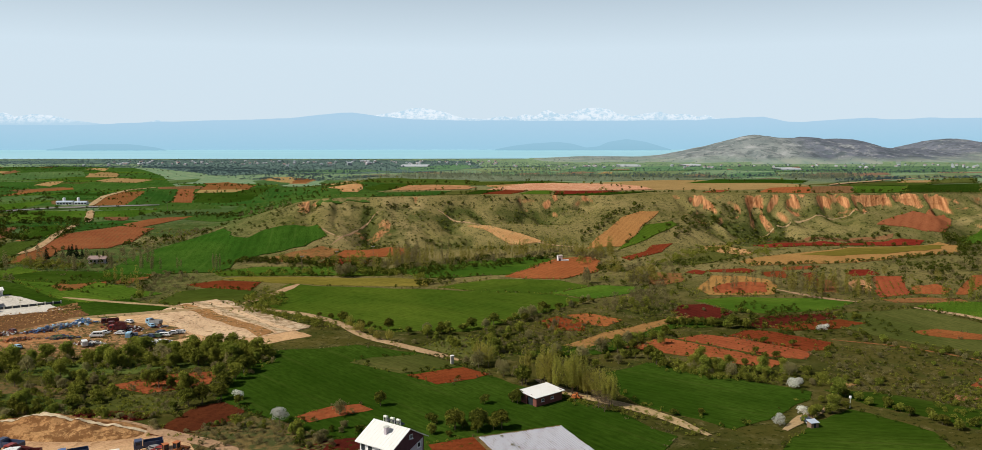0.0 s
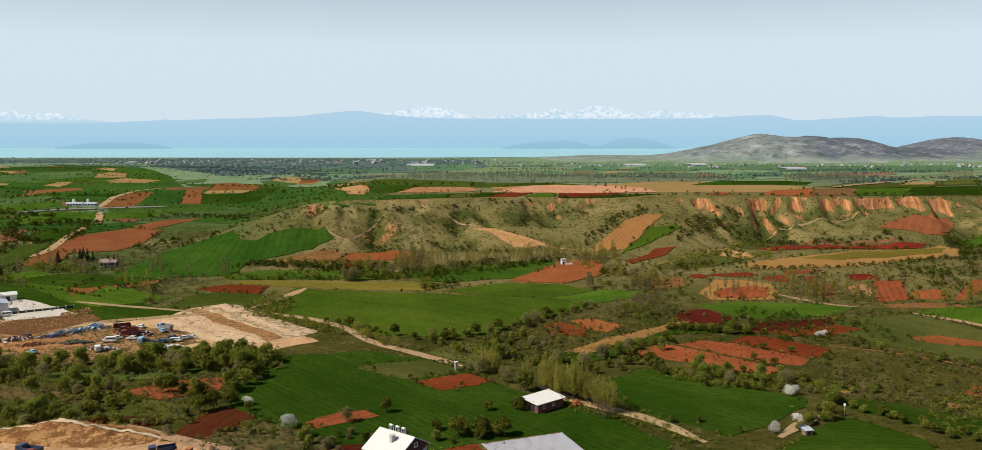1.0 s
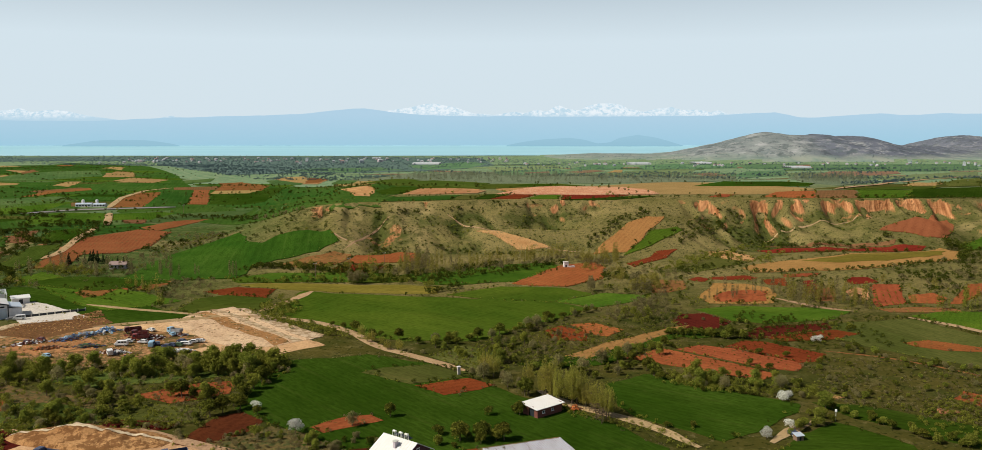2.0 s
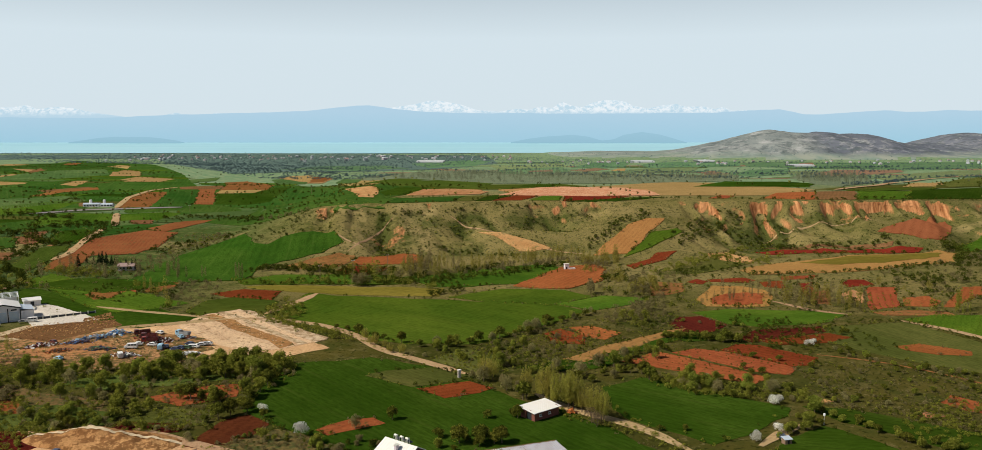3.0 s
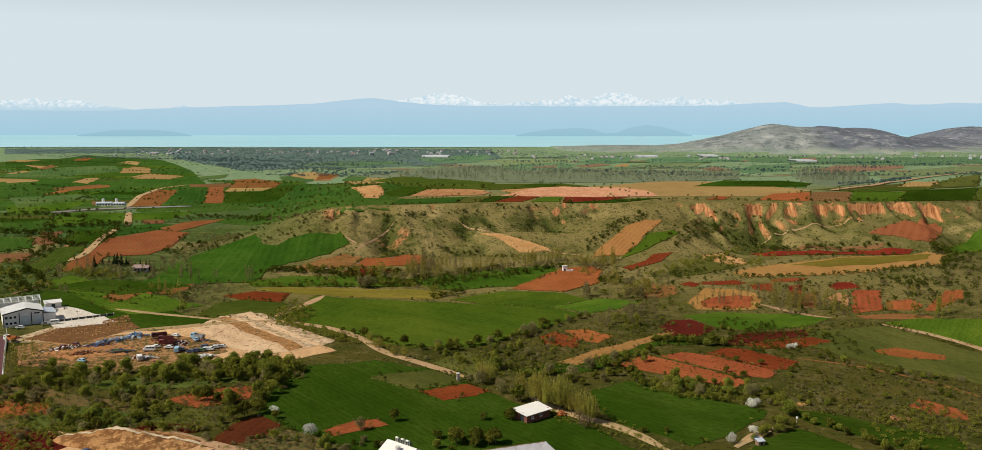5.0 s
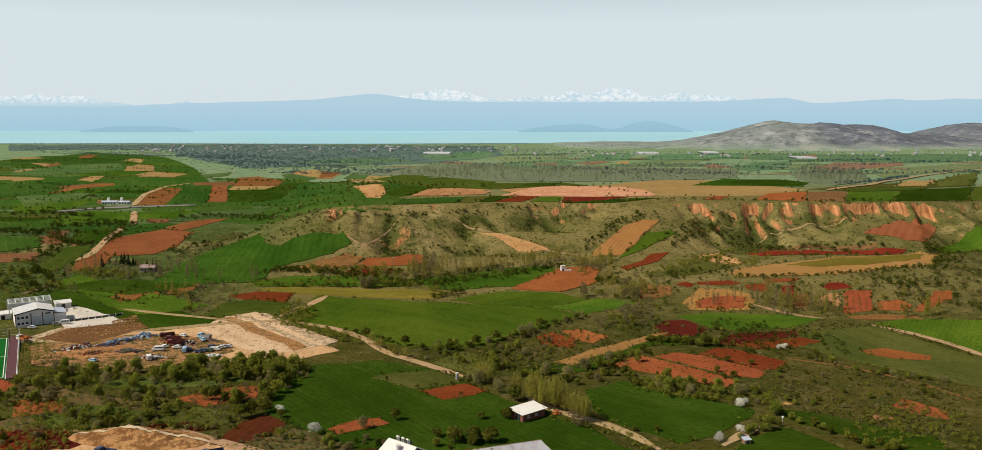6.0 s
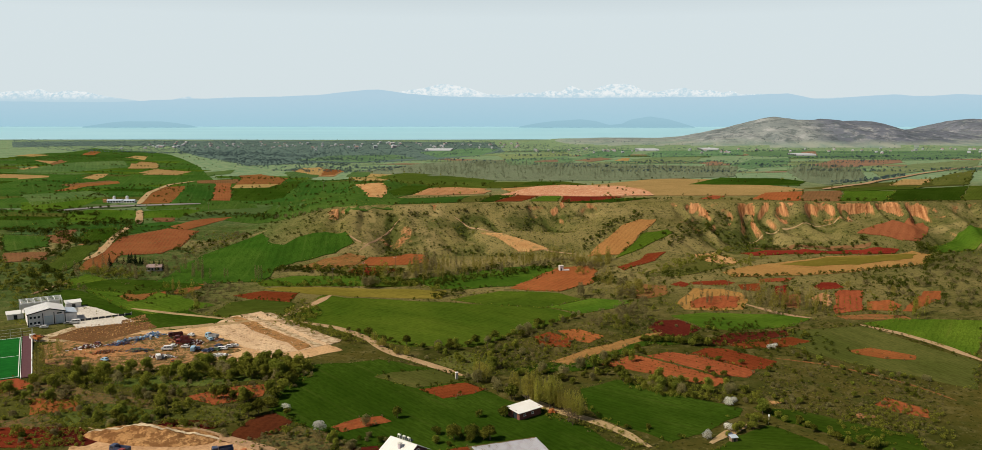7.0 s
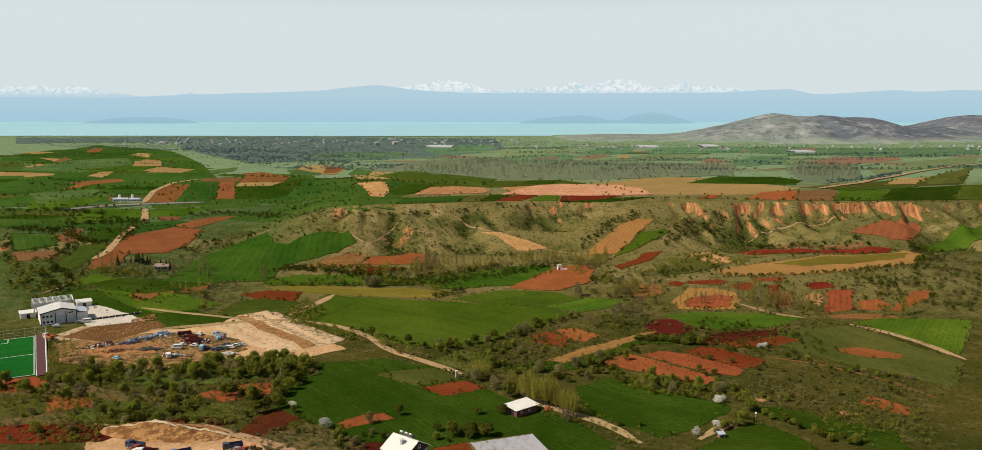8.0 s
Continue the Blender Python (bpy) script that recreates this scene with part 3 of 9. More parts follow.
def hull(pts):
    pts = sorted(set(pts))

    def half(seq):
        out = []
        for q in seq:
            while len(out) > 1 and (out[-1][0] - out[-2][0]) * (q[1] - out[-2][1]) - (out[-1][1] - out[-2][1]) * (q[0] - out[-2][0]) <= 0:
                out.pop()
            out.append(q)
        return out[:-1]
    return half(pts) + half(pts[::-1])


# ---------------------------------------------------------------- plants
rng = np.random.default_rng(7)


def leaf_cloud(r, lobes, count, size, flat=0.0):
    """Places of count leaf tufts, three corners each, over the shells of some lobes (x, y, z, rx, ry, rz)."""
    lobes = np.array(lobes, float)
    weight = (lobes[:, 3] * lobes[:, 4] * lobes[:, 5]) ** 0.67
    pick = r.choice(len(lobes), count, p=weight / weight.sum())
    d = r.normal(size=(count, 3))
    d /= np.linalg.norm(d, axis=1)[:, None]
    d[:, 2] = np.where(d[:, 2] < -0.55, -d[:, 2], d[:, 2])
    radius = r.uniform(0.45, 1.08, count) ** 0.6
    c = lobes[pick, :3] + d * lobes[pick, 3:] * radius[:, None]
    normal = d + 0.75 * r.normal(size=(count, 3))
    normal[:, 2] += flat
    normal /= np.linalg.norm(normal, axis=1)[:, None]
    u = np.cross(normal, r.normal(size=(count, 3)))
    u /= np.linalg.norm(u, axis=1)[:, None] + 1e-9
    w = np.cross(normal, u)
    s = size * r.uniform(0.6, 1.4, (count, 1))
    q = np.stack([c - u * s, c + u * s * 0.8 - w * s * 0.75, c + u * s * 0.5 + w * s * 0.9], 1)
    return q.reshape(-1, 3)


def tube(path, radii, sides=6):
    """A tapered stem through some places: corners and faces."""
    path = np.array(path, float)
    a = np.linspace(0, 2 * np.pi, sides, endpoint=False)
    co = []
    for k, p in enumerate(path):
        d = path[min(k + 1, len(path) - 1)] - path[max(k - 1, 0)]
        d /= np.linalg.norm(d) + 1e-9
        e = np.cross(d, (0.3, 1, 0.2))
        e /= np.linalg.norm(e)
        f = np.cross(d, e)
        co.append(p + radii[k] * (np.cos(a)[:, None] * e + np.sin(a)[:, None] * f))
    co = np.concatenate(co)
    faces = [(k * sides + i, k * sides + (i + 1) % sides, (k + 1) * sides + (i + 1) % sides, (k + 1) * sides + i)
             for k in range(len(path) - 1) for i in range(sides)]
    return co, np.array(faces)


def joined(pieces):
    co, faces, base = [], [], 0
    for c, f in pieces:
        co.append(c)
        faces.append(f + base)
        base += len(c)
    return np.concatenate(co), np.concatenate(faces)


def child(ob, parent):
    ob.parent = parent
    return ob


def leaves_of(co):
    return np.arange(len(co)).reshape(-1, 3)


def stems(r, tall, spread, limbs, girth, low=0.25):
    """A trunk with limbs."""
    lean = r.normal(0, 0.04, 2) * tall
    top = np.array([lean[0], lean[1], tall])
    pieces = [tube([(0, 0, -0.3), (0, 0, tall * 0.08), top * 0.45, top], [girth * 1.4, girth, girth * 0.7, girth * 0.15])]
    for k in range(limbs):
        z = tall * r.uniform(low, 0.8)
        a = k * 2.4 + r.uniform(-0.5, 0.5)
        out = spread * r.uniform(0.5, 0.95)
        p0 = top * (z / tall)
        p2 = p0 + np.array([math.cos(a) * out, math.sin(a) * out, tall * r.uniform(0.12, 0.3)])
        p1 = 0.5 * (p0 + p2) + np.array([0, 0, -0.05 * tall])
        pieces.append(tube([p0, p1, p2], [girth * 0.5, girth * 0.32, girth * 0.08], 5))
    return joined(pieces)


SPECIES = {}


def species(kind, name, label, category, tall, spread, lobes, tufts, size, leaf_mat, limbs=5, girth=0.14, flat=0.2, seed=1, low=0.3, bark_mat=None):
    SPECIES[kind] = dict(name=name, label=label, category=category, tall=tall, spread=spread, lobes=lobes, tufts=tufts, size=size, leaf_mat=leaf_mat,
                         limbs=limbs, girth=girth, flat=flat, seed=seed, low=low, bark_mat=bark_mat or bark, made=None)


def lobed(r, tall, spread, base, count, squash=0.8):
    """An uneven crown from a few lobes round the stem."""
    out = [(0, 0, base + (tall - base) * 0.55, spread * 0.6, spread * 0.6, (tall - base) * 0.45)]
    for k in range(count):
        a = k * 2.4 + r.uniform(-0.4, 0.4)
        d = spread * r.uniform(0.35, 0.62)
        z = base + (tall - base) * r.uniform(0.2, 0.85)
        s = spread * r.uniform(0.32, 0.55)
        out.append((math.cos(a) * d, math.sin(a) * d, z, s, s, s * squash))
    return out


def slim(r, tall, spread, base, count):
    """A narrow, upright crown."""
    out = []
    for k in range(count):
        f = (k + 0.5) / count
        w = spread * (0.35 + 0.65 * math.sin(math.pi * min(0.95, 0.15 + 0.8 * f)))
        out.append((r.normal(0, 0.12) * spread, r.normal(0, 0.12) * spread, base + (tall - base) * f, w, w, (tall - base) / count * 0.9))
    return out


def boughs(r, tall, spread, base, count):
    """A crown of many upright boughs that fan out from the stem."""
    out = []
    for k in range(count):
        a, d = k * 2.4 + r.uniform(-0.4, 0.4), math.sqrt((k + 0.5) / count)
        top = tall * (1 - 0.34 * d ** 2) * r.uniform(0.86, 1.04)
        for f in (0.35, 0.62, 0.86):
            out.append((math.cos(a) * d * spread * (0.35 + 0.65 * f), math.sin(a) * d * spread * (0.35 + 0.65 * f), base + (top - base) * f, 0.34 * (1.3 - f) + 0.16, 0.34 * (1.3 - f) + 0.16, (top - base) * 0.19))
    return out


sr = np.random.default_rng(3)
species("round", "round_tree", "round-crowned leafy tree with a short trunk", "tree", 5.0, 2.3, lobed(sr, 5, 2.3, 0.2, 11), 1900, 0.19, leaf_olive, seed=1)
species("round2", "round_tree", "broad fresh green tree with an uneven crown", "tree", 5.6, 2.6, lobed(sr, 5.8, 2.3, 0.0, 12, 1.2), 2000, 0.19, leaf_mid, seed=2)
species("bush", "bush", "dense dark green bush growing along a field edge", "bush", 2.6, 1.7, lobed(sr, 2.6, 1.6, 0.0, 8), 900, 0.16, leaf_olive, limbs=4, girth=0.07, seed=3, low=0.1)
species("bush2", "bush", "loose mid-green bush growing along a field edge", "bush", 3.2, 1.9, lobed(sr, 3.2, 1.7, 0.0, 9, 1.2), 900, 0.19, leaf_mid, limbs=4, girth=0.07, seed=4, low=0.1)
species("grey", "bare_tree", "grey-brown tree barely in leaf", "tree", 5.0, 2.3, lobed(sr, 5, 2.0, 0.2, 9, 1.3), 1100, 0.15, leaf_grey, limbs=9, girth=0.11, seed=5, low=0.15)
species("greybush", "bush", "grey twiggy bush with few new leaves", "bush", 2.8, 1.9, lobed(sr, 2.8, 1.8, 0.0, 8), 700, 0.15, leaf_grey, limbs=6, girth=0.06, seed=6, low=0.1)
species("spring", "poplar", "yellow-green poplar with fresh spring leaves", "tree", 10.0, 2.0, boughs(sr, 9.6, 1.9, 0.8, 13), 2600, 0.12, leaf_spring, limbs=9, girth=0.14, seed=7, low=0.25)
species("springwide", "willow", "yellow-green willow with a wide rounded crown", "tree", 9.5, 3.4, boughs(sr, 9.4, 4.0, 0.6, 34), 4600, 0.12, leaf_spring, limbs=9, girth=0.17, seed=8, low=0.25)
species("slender", "poplar", "slender half-bare poplar by the stream", "tree", 9.0, 1.0, slim(sr, 9, 0.9, 1.0, 7), 500, 0.17, leaf_grey, limbs=6, girth=0.10, seed=9)
species("blossom", "blossom_tree", "fruit tree covered in white blossom", "tree", 4.4, 2.9, lobed(sr, 4.2, 2.8, 0.5, 12), 1100, 0.15, blossom, limbs=6, girth=0.11, seed=10)
species("conifer", "conifer", "dark evergreen tree with a pointed crown", "tree", 8.5, 1.9, [(0, 0, 1.4 + k * 0.95, 1.9 - k * 0.22, 1.9 - k * 0.22, 0.8) for k in range(8)], 900, 0.24, leaf_conifer, limbs=0, girth=0.16, flat=0.6, seed=11)
species("twiggy", "bare_tree", "leafless twiggy brown tree", "tree", 4.6, 2.1, lobed(sr, 4.6, 2.1, 1.0, 7), 600, 0.11, twig, limbs=11, girth=0.10, seed=12, low=0.15)


PLANTED = []


def plant(kind, x, y, size=1.0):
    """One plant as a thing of its own, standing on the land; bushes past three hundred join the thickets."""
    s = SPECIES[kind]
    if s["name"] == "bush":
        PLANTED.append(kind)
        if len(PLANTED) > 290:
            return scatter("shrub", {"bush": "dark", "bush2": "mid", "greybush": "grey"}[kind], [(x, y)], size)
    wide = size * rng.uniform(0.85, 1.15)
    m = Matrix.LocRotScale((x, y, float(height(x, y)) + 0.05), Euler((0, 0, rng.uniform(0, 6.28))), (wide, wide, size))
    if s["made"]:
        made = copy_thing(s["made"], Matrix.LocRotScale(m.translation, m.to_quaternion(), None))
        made.scale = (wide, wide, size)
        return made
    r = np.random.default_rng(s["seed"])
    thing = new(s["name"])
    co, faces = stems(r, s["tall"] * 0.9, s["spread"], s["limbs"], s["girth"], s["low"])
    child(sheet_object("trunk", co, faces, s["bark_mat"], True), thing)
    crown = leaf_cloud(r, s["lobes"], s["tufts"], s["size"], s["flat"])
    child(sheet_object("crown", crown, leaves_of(crown), s["leaf_mat"]), thing)
    tagged(thing, s["label"], s["category"], s["name"] + " plants of the valley")
    thing.matrix_world = m
    s["made"] = thing
    return thing


def spots_along(pts, count, jitter):
    pts = np.array(pts, float)
    seg = np.linalg.norm(np.diff(pts, axis=0), axis=1)
    at = np.concatenate([[0], np.cumsum(seg)])
    s = (np.arange(count) + rng.uniform(0.2, 0.8, count)) / count * at[-1]
    return np.stack([np.interp(s, at, pts[:, 0]), np.interp(s, at, pts[:, 1])], 1) + rng.normal(0, jitter, (count, 2))


def within(ring, q):
    """Which places lie inside a convex outline."""
    inside = np.ones(len(q), bool)
    for a, b in zip(ring, ring[1:] + ring[:1]):
        inside &= (b[0] - a[0]) * (q[:, 1] - a[1]) - (b[1] - a[1]) * (q[:, 0] - a[0]) >= 0
    return inside


def spots_in(pts, count):
    """Uneven scatter inside a convex outline: plants gather in thickets."""
    ring = hull(list(pts))
    lo, hi = np.min(ring, 0), np.max(ring, 0)
    out = np.zeros((0, 2))
    while len(out) < count:
        q = rng.uniform(lo, hi, (4 * count + 20, 2))
        keep = within(ring, q) & (rng.random(len(q)) < 0.15 + 1.1 * vnoise(q[:, 0] / 22, q[:, 1] / 22, 71) ** 2)
        out = np.concatenate([out, q[keep]])
    return out[:count]


def hedge(kinds, count, size, jitter, *pts):
    names = kinds.split()
    for q in spots_along(pts, count, jitter):
        plant(names[rng.integers(len(names))], q[0], q[1], size * rng.uniform(0.6, 1.25))


def grove(kinds, count, size, *pts):
    names = kinds.split()
    for q in spots_in(pts, count):
        plant(names[rng.integers(len(names))], q[0], q[1], size * rng.uniform(0.55, 1.3))


STUFF = {}


def tuft(kind):
    """A small far-off plant: tufts over a few lobes, no stem to be seen."""
    r = np.random.default_rng(len(STUFF) + 40)
    if kind == "slim":
        return [leaf_cloud(r, slim(r, 8.0, 0.95, 0.6, 6), 150, 0.24) for _ in range(4)]
    if kind == "tall":
        return [leaf_cloud(r, lobed(r, 6.0, 2.5, 0.2, 7, 1.2), 190, 0.30) for _ in range(4)]
    if kind == "wood":
        return [leaf_cloud(r, lobed(r, 5.0, 3.4, 0.2, 4), 46, 0.62) for _ in range(4)]
    if kind == "shrub":
        return [leaf_cloud(r, lobed(r, 2.9, 1.7, 0.0, 8), 420, 0.20) for _ in range(4)]
    if kind == "weed":
        return [leaf_cloud(r, lobed(r, 1.3, 1.0, 0.0, 4), 24, 0.26) for _ in range(6)]
    return [leaf_cloud(r, lobed(r, 2.0, 1.3, 0.0, 5), 84, 0.21) for _ in range(5)]


def scatter(kind, leaves, places, size):
    """Far plants that nobody could count, gathered by leaf colour."""
    shapes = tuft(kind)
    places = np.array(places, float).reshape(-1, 2)
    ground_z = height(places[:, 0], places[:, 1])
    for (x, y), z in zip(places, ground_z):
        base = shapes[rng.integers(len(shapes))]
        s = size * rng.uniform(0.45, 1.45)
        a = rng.uniform(0, 6.28)
        c = np.stack([base[:, 0] * math.cos(a) - base[:, 1] * math.sin(a), base[:, 0] * math.sin(a) + base[:, 1] * math.cos(a), base[:, 2]], 1) * s
        STUFF.setdefault(leaves, []).append(c + np.array([x, y, z]))


def far_hedge(kind, leaves, count, size, jitter, *pts):
    scatter(kind, leaves, spots_along(pts, count, jitter), size)


def far_grove(kind, leaves, count, size, *pts):
    q = spots_in(pts, count)
    tilled = np.zeros(len(q), bool)
    for ring in CLEAN:
        tilled |= inside(ring, q)
    scatter(kind, leaves, q[~tilled], size)


def gully_bushes(leaves, count, size):
    q = rng.uniform((-140, 505), (420, 632), (count * 12, 2))
    damp = height(q[:, 0], q[:, 1], "moist")
    q = q[(damp > 0.35) & (rng.random(len(q)) < damp)]
    for ring in CLEAN:
        q = q[~inside(ring, q)]
    scatter("bush", leaves, q[:count], size)


def gather_stuff():
    for leaves, mat, name, label in (
            ("dark", leaf_dark, "shrubs", "scattered dark green shrubs on grazed slopes and field edges"),
            ("mid", leaf_mid, "thickets", "fresh green thickets and small trees along the fields"),
            ("far", leaf_far, "far_woods", "woods on the plain before the lake, greyed by painted haze"),
            ("haze", leaf_haze, "plain_woods", "olive-grey woods of the plain with haze in their colour"),
            ("grey", leaf_grey, "bare_woods", "grey-brown woods and bushes not yet in leaf"),
            ("spring", leaf_spring, "spring_trees", "yellow-green young trees along the stream")):
        if leaves in STUFF:
            co = np.concatenate(STUFF[leaves])
            tagged(sheet_object(name, co, leaves_of(co), mat), label, "shrubs" if leaves == "dark" else "trees", kind="stuff")


# ---------------------------------------------------------------- draped sheets
CLEAN = []


def inside(ring, q):
    """Which places lie inside an outline, convex or not."""
    out = np.zeros(len(q), bool)
    for (ax, ay), (bx, by) in zip(ring, ring[1:] + ring[:1]):
        if ay != by:
            out ^= ((q[:, 1] < ay) != (q[:, 1] < by)) & (q[:, 0] < ax + (q[:, 1] - ay) * (bx - ax) / (by - ay))
    return out


def with_bank(co, tris, drop):
    """Adds a low bank along the rim of a sheet, with a sharp upper edge."""
    sides = {(int(f[k]), int(f[(k + 1) % 3])) for f in tris for k in range(3)}
    lone = sorted(e for e in sides if (e[1], e[0]) not in sides)
    rim = sorted({v for e in lone for v in e})
    top = {v: len(co) + k for k, v in enumerate(rim)}
    low = {v: len(co) + len(rim) + k for k, v in enumerate(rim)}
    walls = [(top[q], top[p], low[p]) for p, q in lone] + [(top[q], low[p], low[q]) for p, q in lone]
    return np.concatenate([co, co[rim], co[rim] - np.array([0, 0, drop])]), np.concatenate([tris, np.array(walls)])


def field(name, material, lift, label, *pts):
    return plot(name, material, lift, label, *hull(list(pts)))


def plot(name, material, lift, label, *pts):
    """A field draped over the land inside any outline, its rows along its longest side."""
    ring = [Vector((*q, 0)) for q in pts]
    if sum(a.x * b.y - a.y * b.x for a, b in zip(ring, ring[1:] + ring[:1])) < 0:
        ring = ring[::-1]
    middle = sum(ring, Vector()) / len(ring)
    if middle.y > 600:
        lift = 0.2 + 0.3 * lift
    a, b = max(((ring[i - 1], ring[i]) for i in range(len(ring))), key=lambda e: (e[1] - e[0]).length)
    turn = Matrix.Rotation(math.atan2(b.y - a.y, b.x - a.x), 4, "Z")
    place = Matrix.Translation(middle) @ turn
    inv = place.inverted()
    loc = np.array([(inv @ q)[:2] for q in ring])
    (x0, y0), (x1, y1) = loc.min(0), loc.max(0)
    step = min(max(max(x1 - x0, y1 - y0) / 44, 1.6), 0.012 * middle.y + 2)
    step = max(step, math.sqrt((x1 - x0) * (y1 - y0) / 2400))
    rim = []
    for p, q in zip(loc, np.roll(loc, -1, 0)):
        n = max(1, int(np.linalg.norm(q - p) / step + 0.5))
        rim += [p + (q - p) * k / n for k in range(n)]
    gx, gy = np.meshgrid(np.arange(x0 + step / 2, x1, step), np.arange(y0 + step / 2, y1, step))
    grid = np.stack([gx.ravel(), gy.ravel()], 1)
    grid = grid[inside([tuple(q) for q in rim], grid)]
    if len(grid):
        edge_at = np.array(rim)
        grid = grid[np.array([np.min(np.sum((edge_at - q) ** 2, 1)) > (0.45 * step) ** 2 for q in grid], bool)]
    flat = [Vector(q) for q in rim] + [Vector(q) for q in grid]
    count = len(rim)
    verts, _, faces, *_ = geometry.delaunay_2d_cdt(flat, [(k, (k + 1) % count) for k in range(count)], [], 1, 1e-5)
    wob = min(2.2, 0.02 * max(x1 - x0, y1 - y0)) * (0.7 if middle.y > 560 else 1.0)
    co = np.array([place @ Vector((v.x, v.y, 0)) for v in verts])
    co[:, 0] += wob * 2 * (vnoise(co[:, 0] / 11, co[:, 1] / 11, 51) - 0.5) + 0.7 * (vnoise(co[:, 0] / 2.7, co[:, 1] / 2.7, 53) - 0.5)
    co[:, 1] += wob * 2 * (vnoise(co[:, 0] / 11, co[:, 1] / 11, 52) - 0.5) + 0.7 * (vnoise(co[:, 0] / 2.7, co[:, 1] / 2.7, 54) - 0.5)
    co[:, 2] = height(co[:, 0], co[:, 1]) + lift
    back = np.array(inv.to_3x3())
    shift = np.array([middle.x, middle.y, 0])
    co = (co - shift) @ back.T
    tris = np.array([f for f in faces if len(f) == 3])
    co, tris = with_bank(co, tris, lift + 0.15)
    ob = sheet_object(name, co, tris, material, True)
    ob.matrix_world = place
    if 380 < middle.y < 700 and material.name.split("_")[0] in ("wheat", "soil", "plough", "tan", "clay") and material != soil_tawny or material in (stubble_gold, stubble_orange):
        CLEAN.append([(q.x, q.y) for q in ring])
    if middle.y < 640 and name == "field" and material != stubble_gold:
        # weeds and small bushes creep in along the edges
        edge = []
        for i in range(len(ring)):
            p, q = ring[i - 1], ring[i]
            for _ in range(int((q - p).length / 2.8)):
                w = p.lerp(q, rng.random())
                edge.append((w.x + rng.normal(0, 0.8), w.y + rng.normal(0, 0.8)))
        cut = len(edge) // 2
        scatter("weed", "mid", edge[:cut], 0.55)
        scatter("weed", "grey" if rng.random() < 0.5 else "dark", edge[cut:], 0.55)
    if name == "field" and middle.y < 1000 and material != stubble_gold:
        # uneven hedges of small dark bushes between the fields
        gap = 4.5 if middle.y < 640 else 16.0
        line = []
        for i in range(len(ring)):
            p, q = ring[i - 1], ring[i]
            for k in range(int((q - p).length / gap)):
                w = p.lerp(q, (k + rng.random()) * gap / (q - p).length)
                line.append((w.x + rng.normal(0, 0.9), w.y + rng.normal(0, 0.9)))
        line = np.array(line).reshape(-1, 2)
        line = line[vnoise(line[:, 0] / 19, line[:, 1] / 19, 77) > (0.56 if middle.y < 420 else 0.52)]
        scatter("bush", "dark", line[::2], 0.62 if middle.y < 420 else 0.75 if middle.y < 640 else 0.9)
        scatter("bush", "mid" if rng.random() < 0.6 else "dark", line[1::2], 0.62 if middle.y < 420 else 0.75 if middle.y < 640 else 0.9)
    return tagged(ob, label, "field" if name == "field" else name, kind="structure")


def road(name, material, width, lift, label, *pts):
    """A track draped along a bent line."""
    line = []
    for (ax, ay), (bx, by) in zip(pts, pts[1:]):
        n = max(2, int(math.hypot(bx - ax, by - ay) / 3))
        line += [(ax + (bx - ax) * i / n, ay + (by - ay) * i / n) for i in range(n)]
    line.append(pts[-1])
    line = np.array(line)
    for _ in range(6):
        line[1:-1] = 0.5 * line[1:-1] + 0.25 * (line[:-2] + line[2:])
    ends = np.minimum(np.arange(len(line)), np.arange(len(line))[::-1])
    taper = np.clip(0.35 + ends / 5.0, 0, 1)
    d = np.gradient(line, axis=0)
    d /= np.linalg.norm(d, axis=1)[:, None] + 1e-9
    side = np.stack([-d[:, 1], d[:, 0]], 1)
    cols = []
    for k in (-1, -0.5, 0, 0.5, 1):
        w = taper * width * 0.5 * k * (1 + 0.35 * (vnoise(line[:, 0] / 6, line[:, 1] / 6, 61 + int(k * 2)) - 0.5))
        q = line + side * w[:, None]
        cols.append(np.stack([q[:, 0], q[:, 1], height(q[:, 0], q[:, 1]) + lift - 0.12 * abs(k)], -1))
    co = np.stack(cols, 1).reshape(-1, 3)
    i = (np.arange(len(line) - 1)[:, None] * 5 + np.arange(4)[None]).ravel()
    ob = sheet_object(name, co, np.stack([i, i + 1, i + 6, i + 5], 1)[:, ::-1], material, True)
    return tagged(ob, label, name, kind="structure")


# ---------------------------------------------------------------- fields, yards and tracks
field("field", wheat_hill, 0.30, "green young grain field on the gentle hill", (-799, 1358), (-975, 1990), (-702, 1704), (-437, 1201), (-338, 988), (-385, 767), (-486, 762), (-744, 1173))
field("field", wheat_hill, 0.30, "green young grain field on the gentle hill", (-375, 998), (-298, 1089), (-179, 993), (-112.9, 668.2), (-108.3, 622.0), (-181.0, 695.6), (-280, 720), (-332, 759))
field("field", wheat_hill, 0.55, "green young grain field on the gentle hill", (-386, 725), (-334, 745), (-301.7, 670.7), (-364.4, 664.6))
field("field", wheat_hill, 0.40, "green young grain field on the gentle hill", (-481, 754), (-397, 741), (-364.4, 664.6), (-420.6, 657.7))
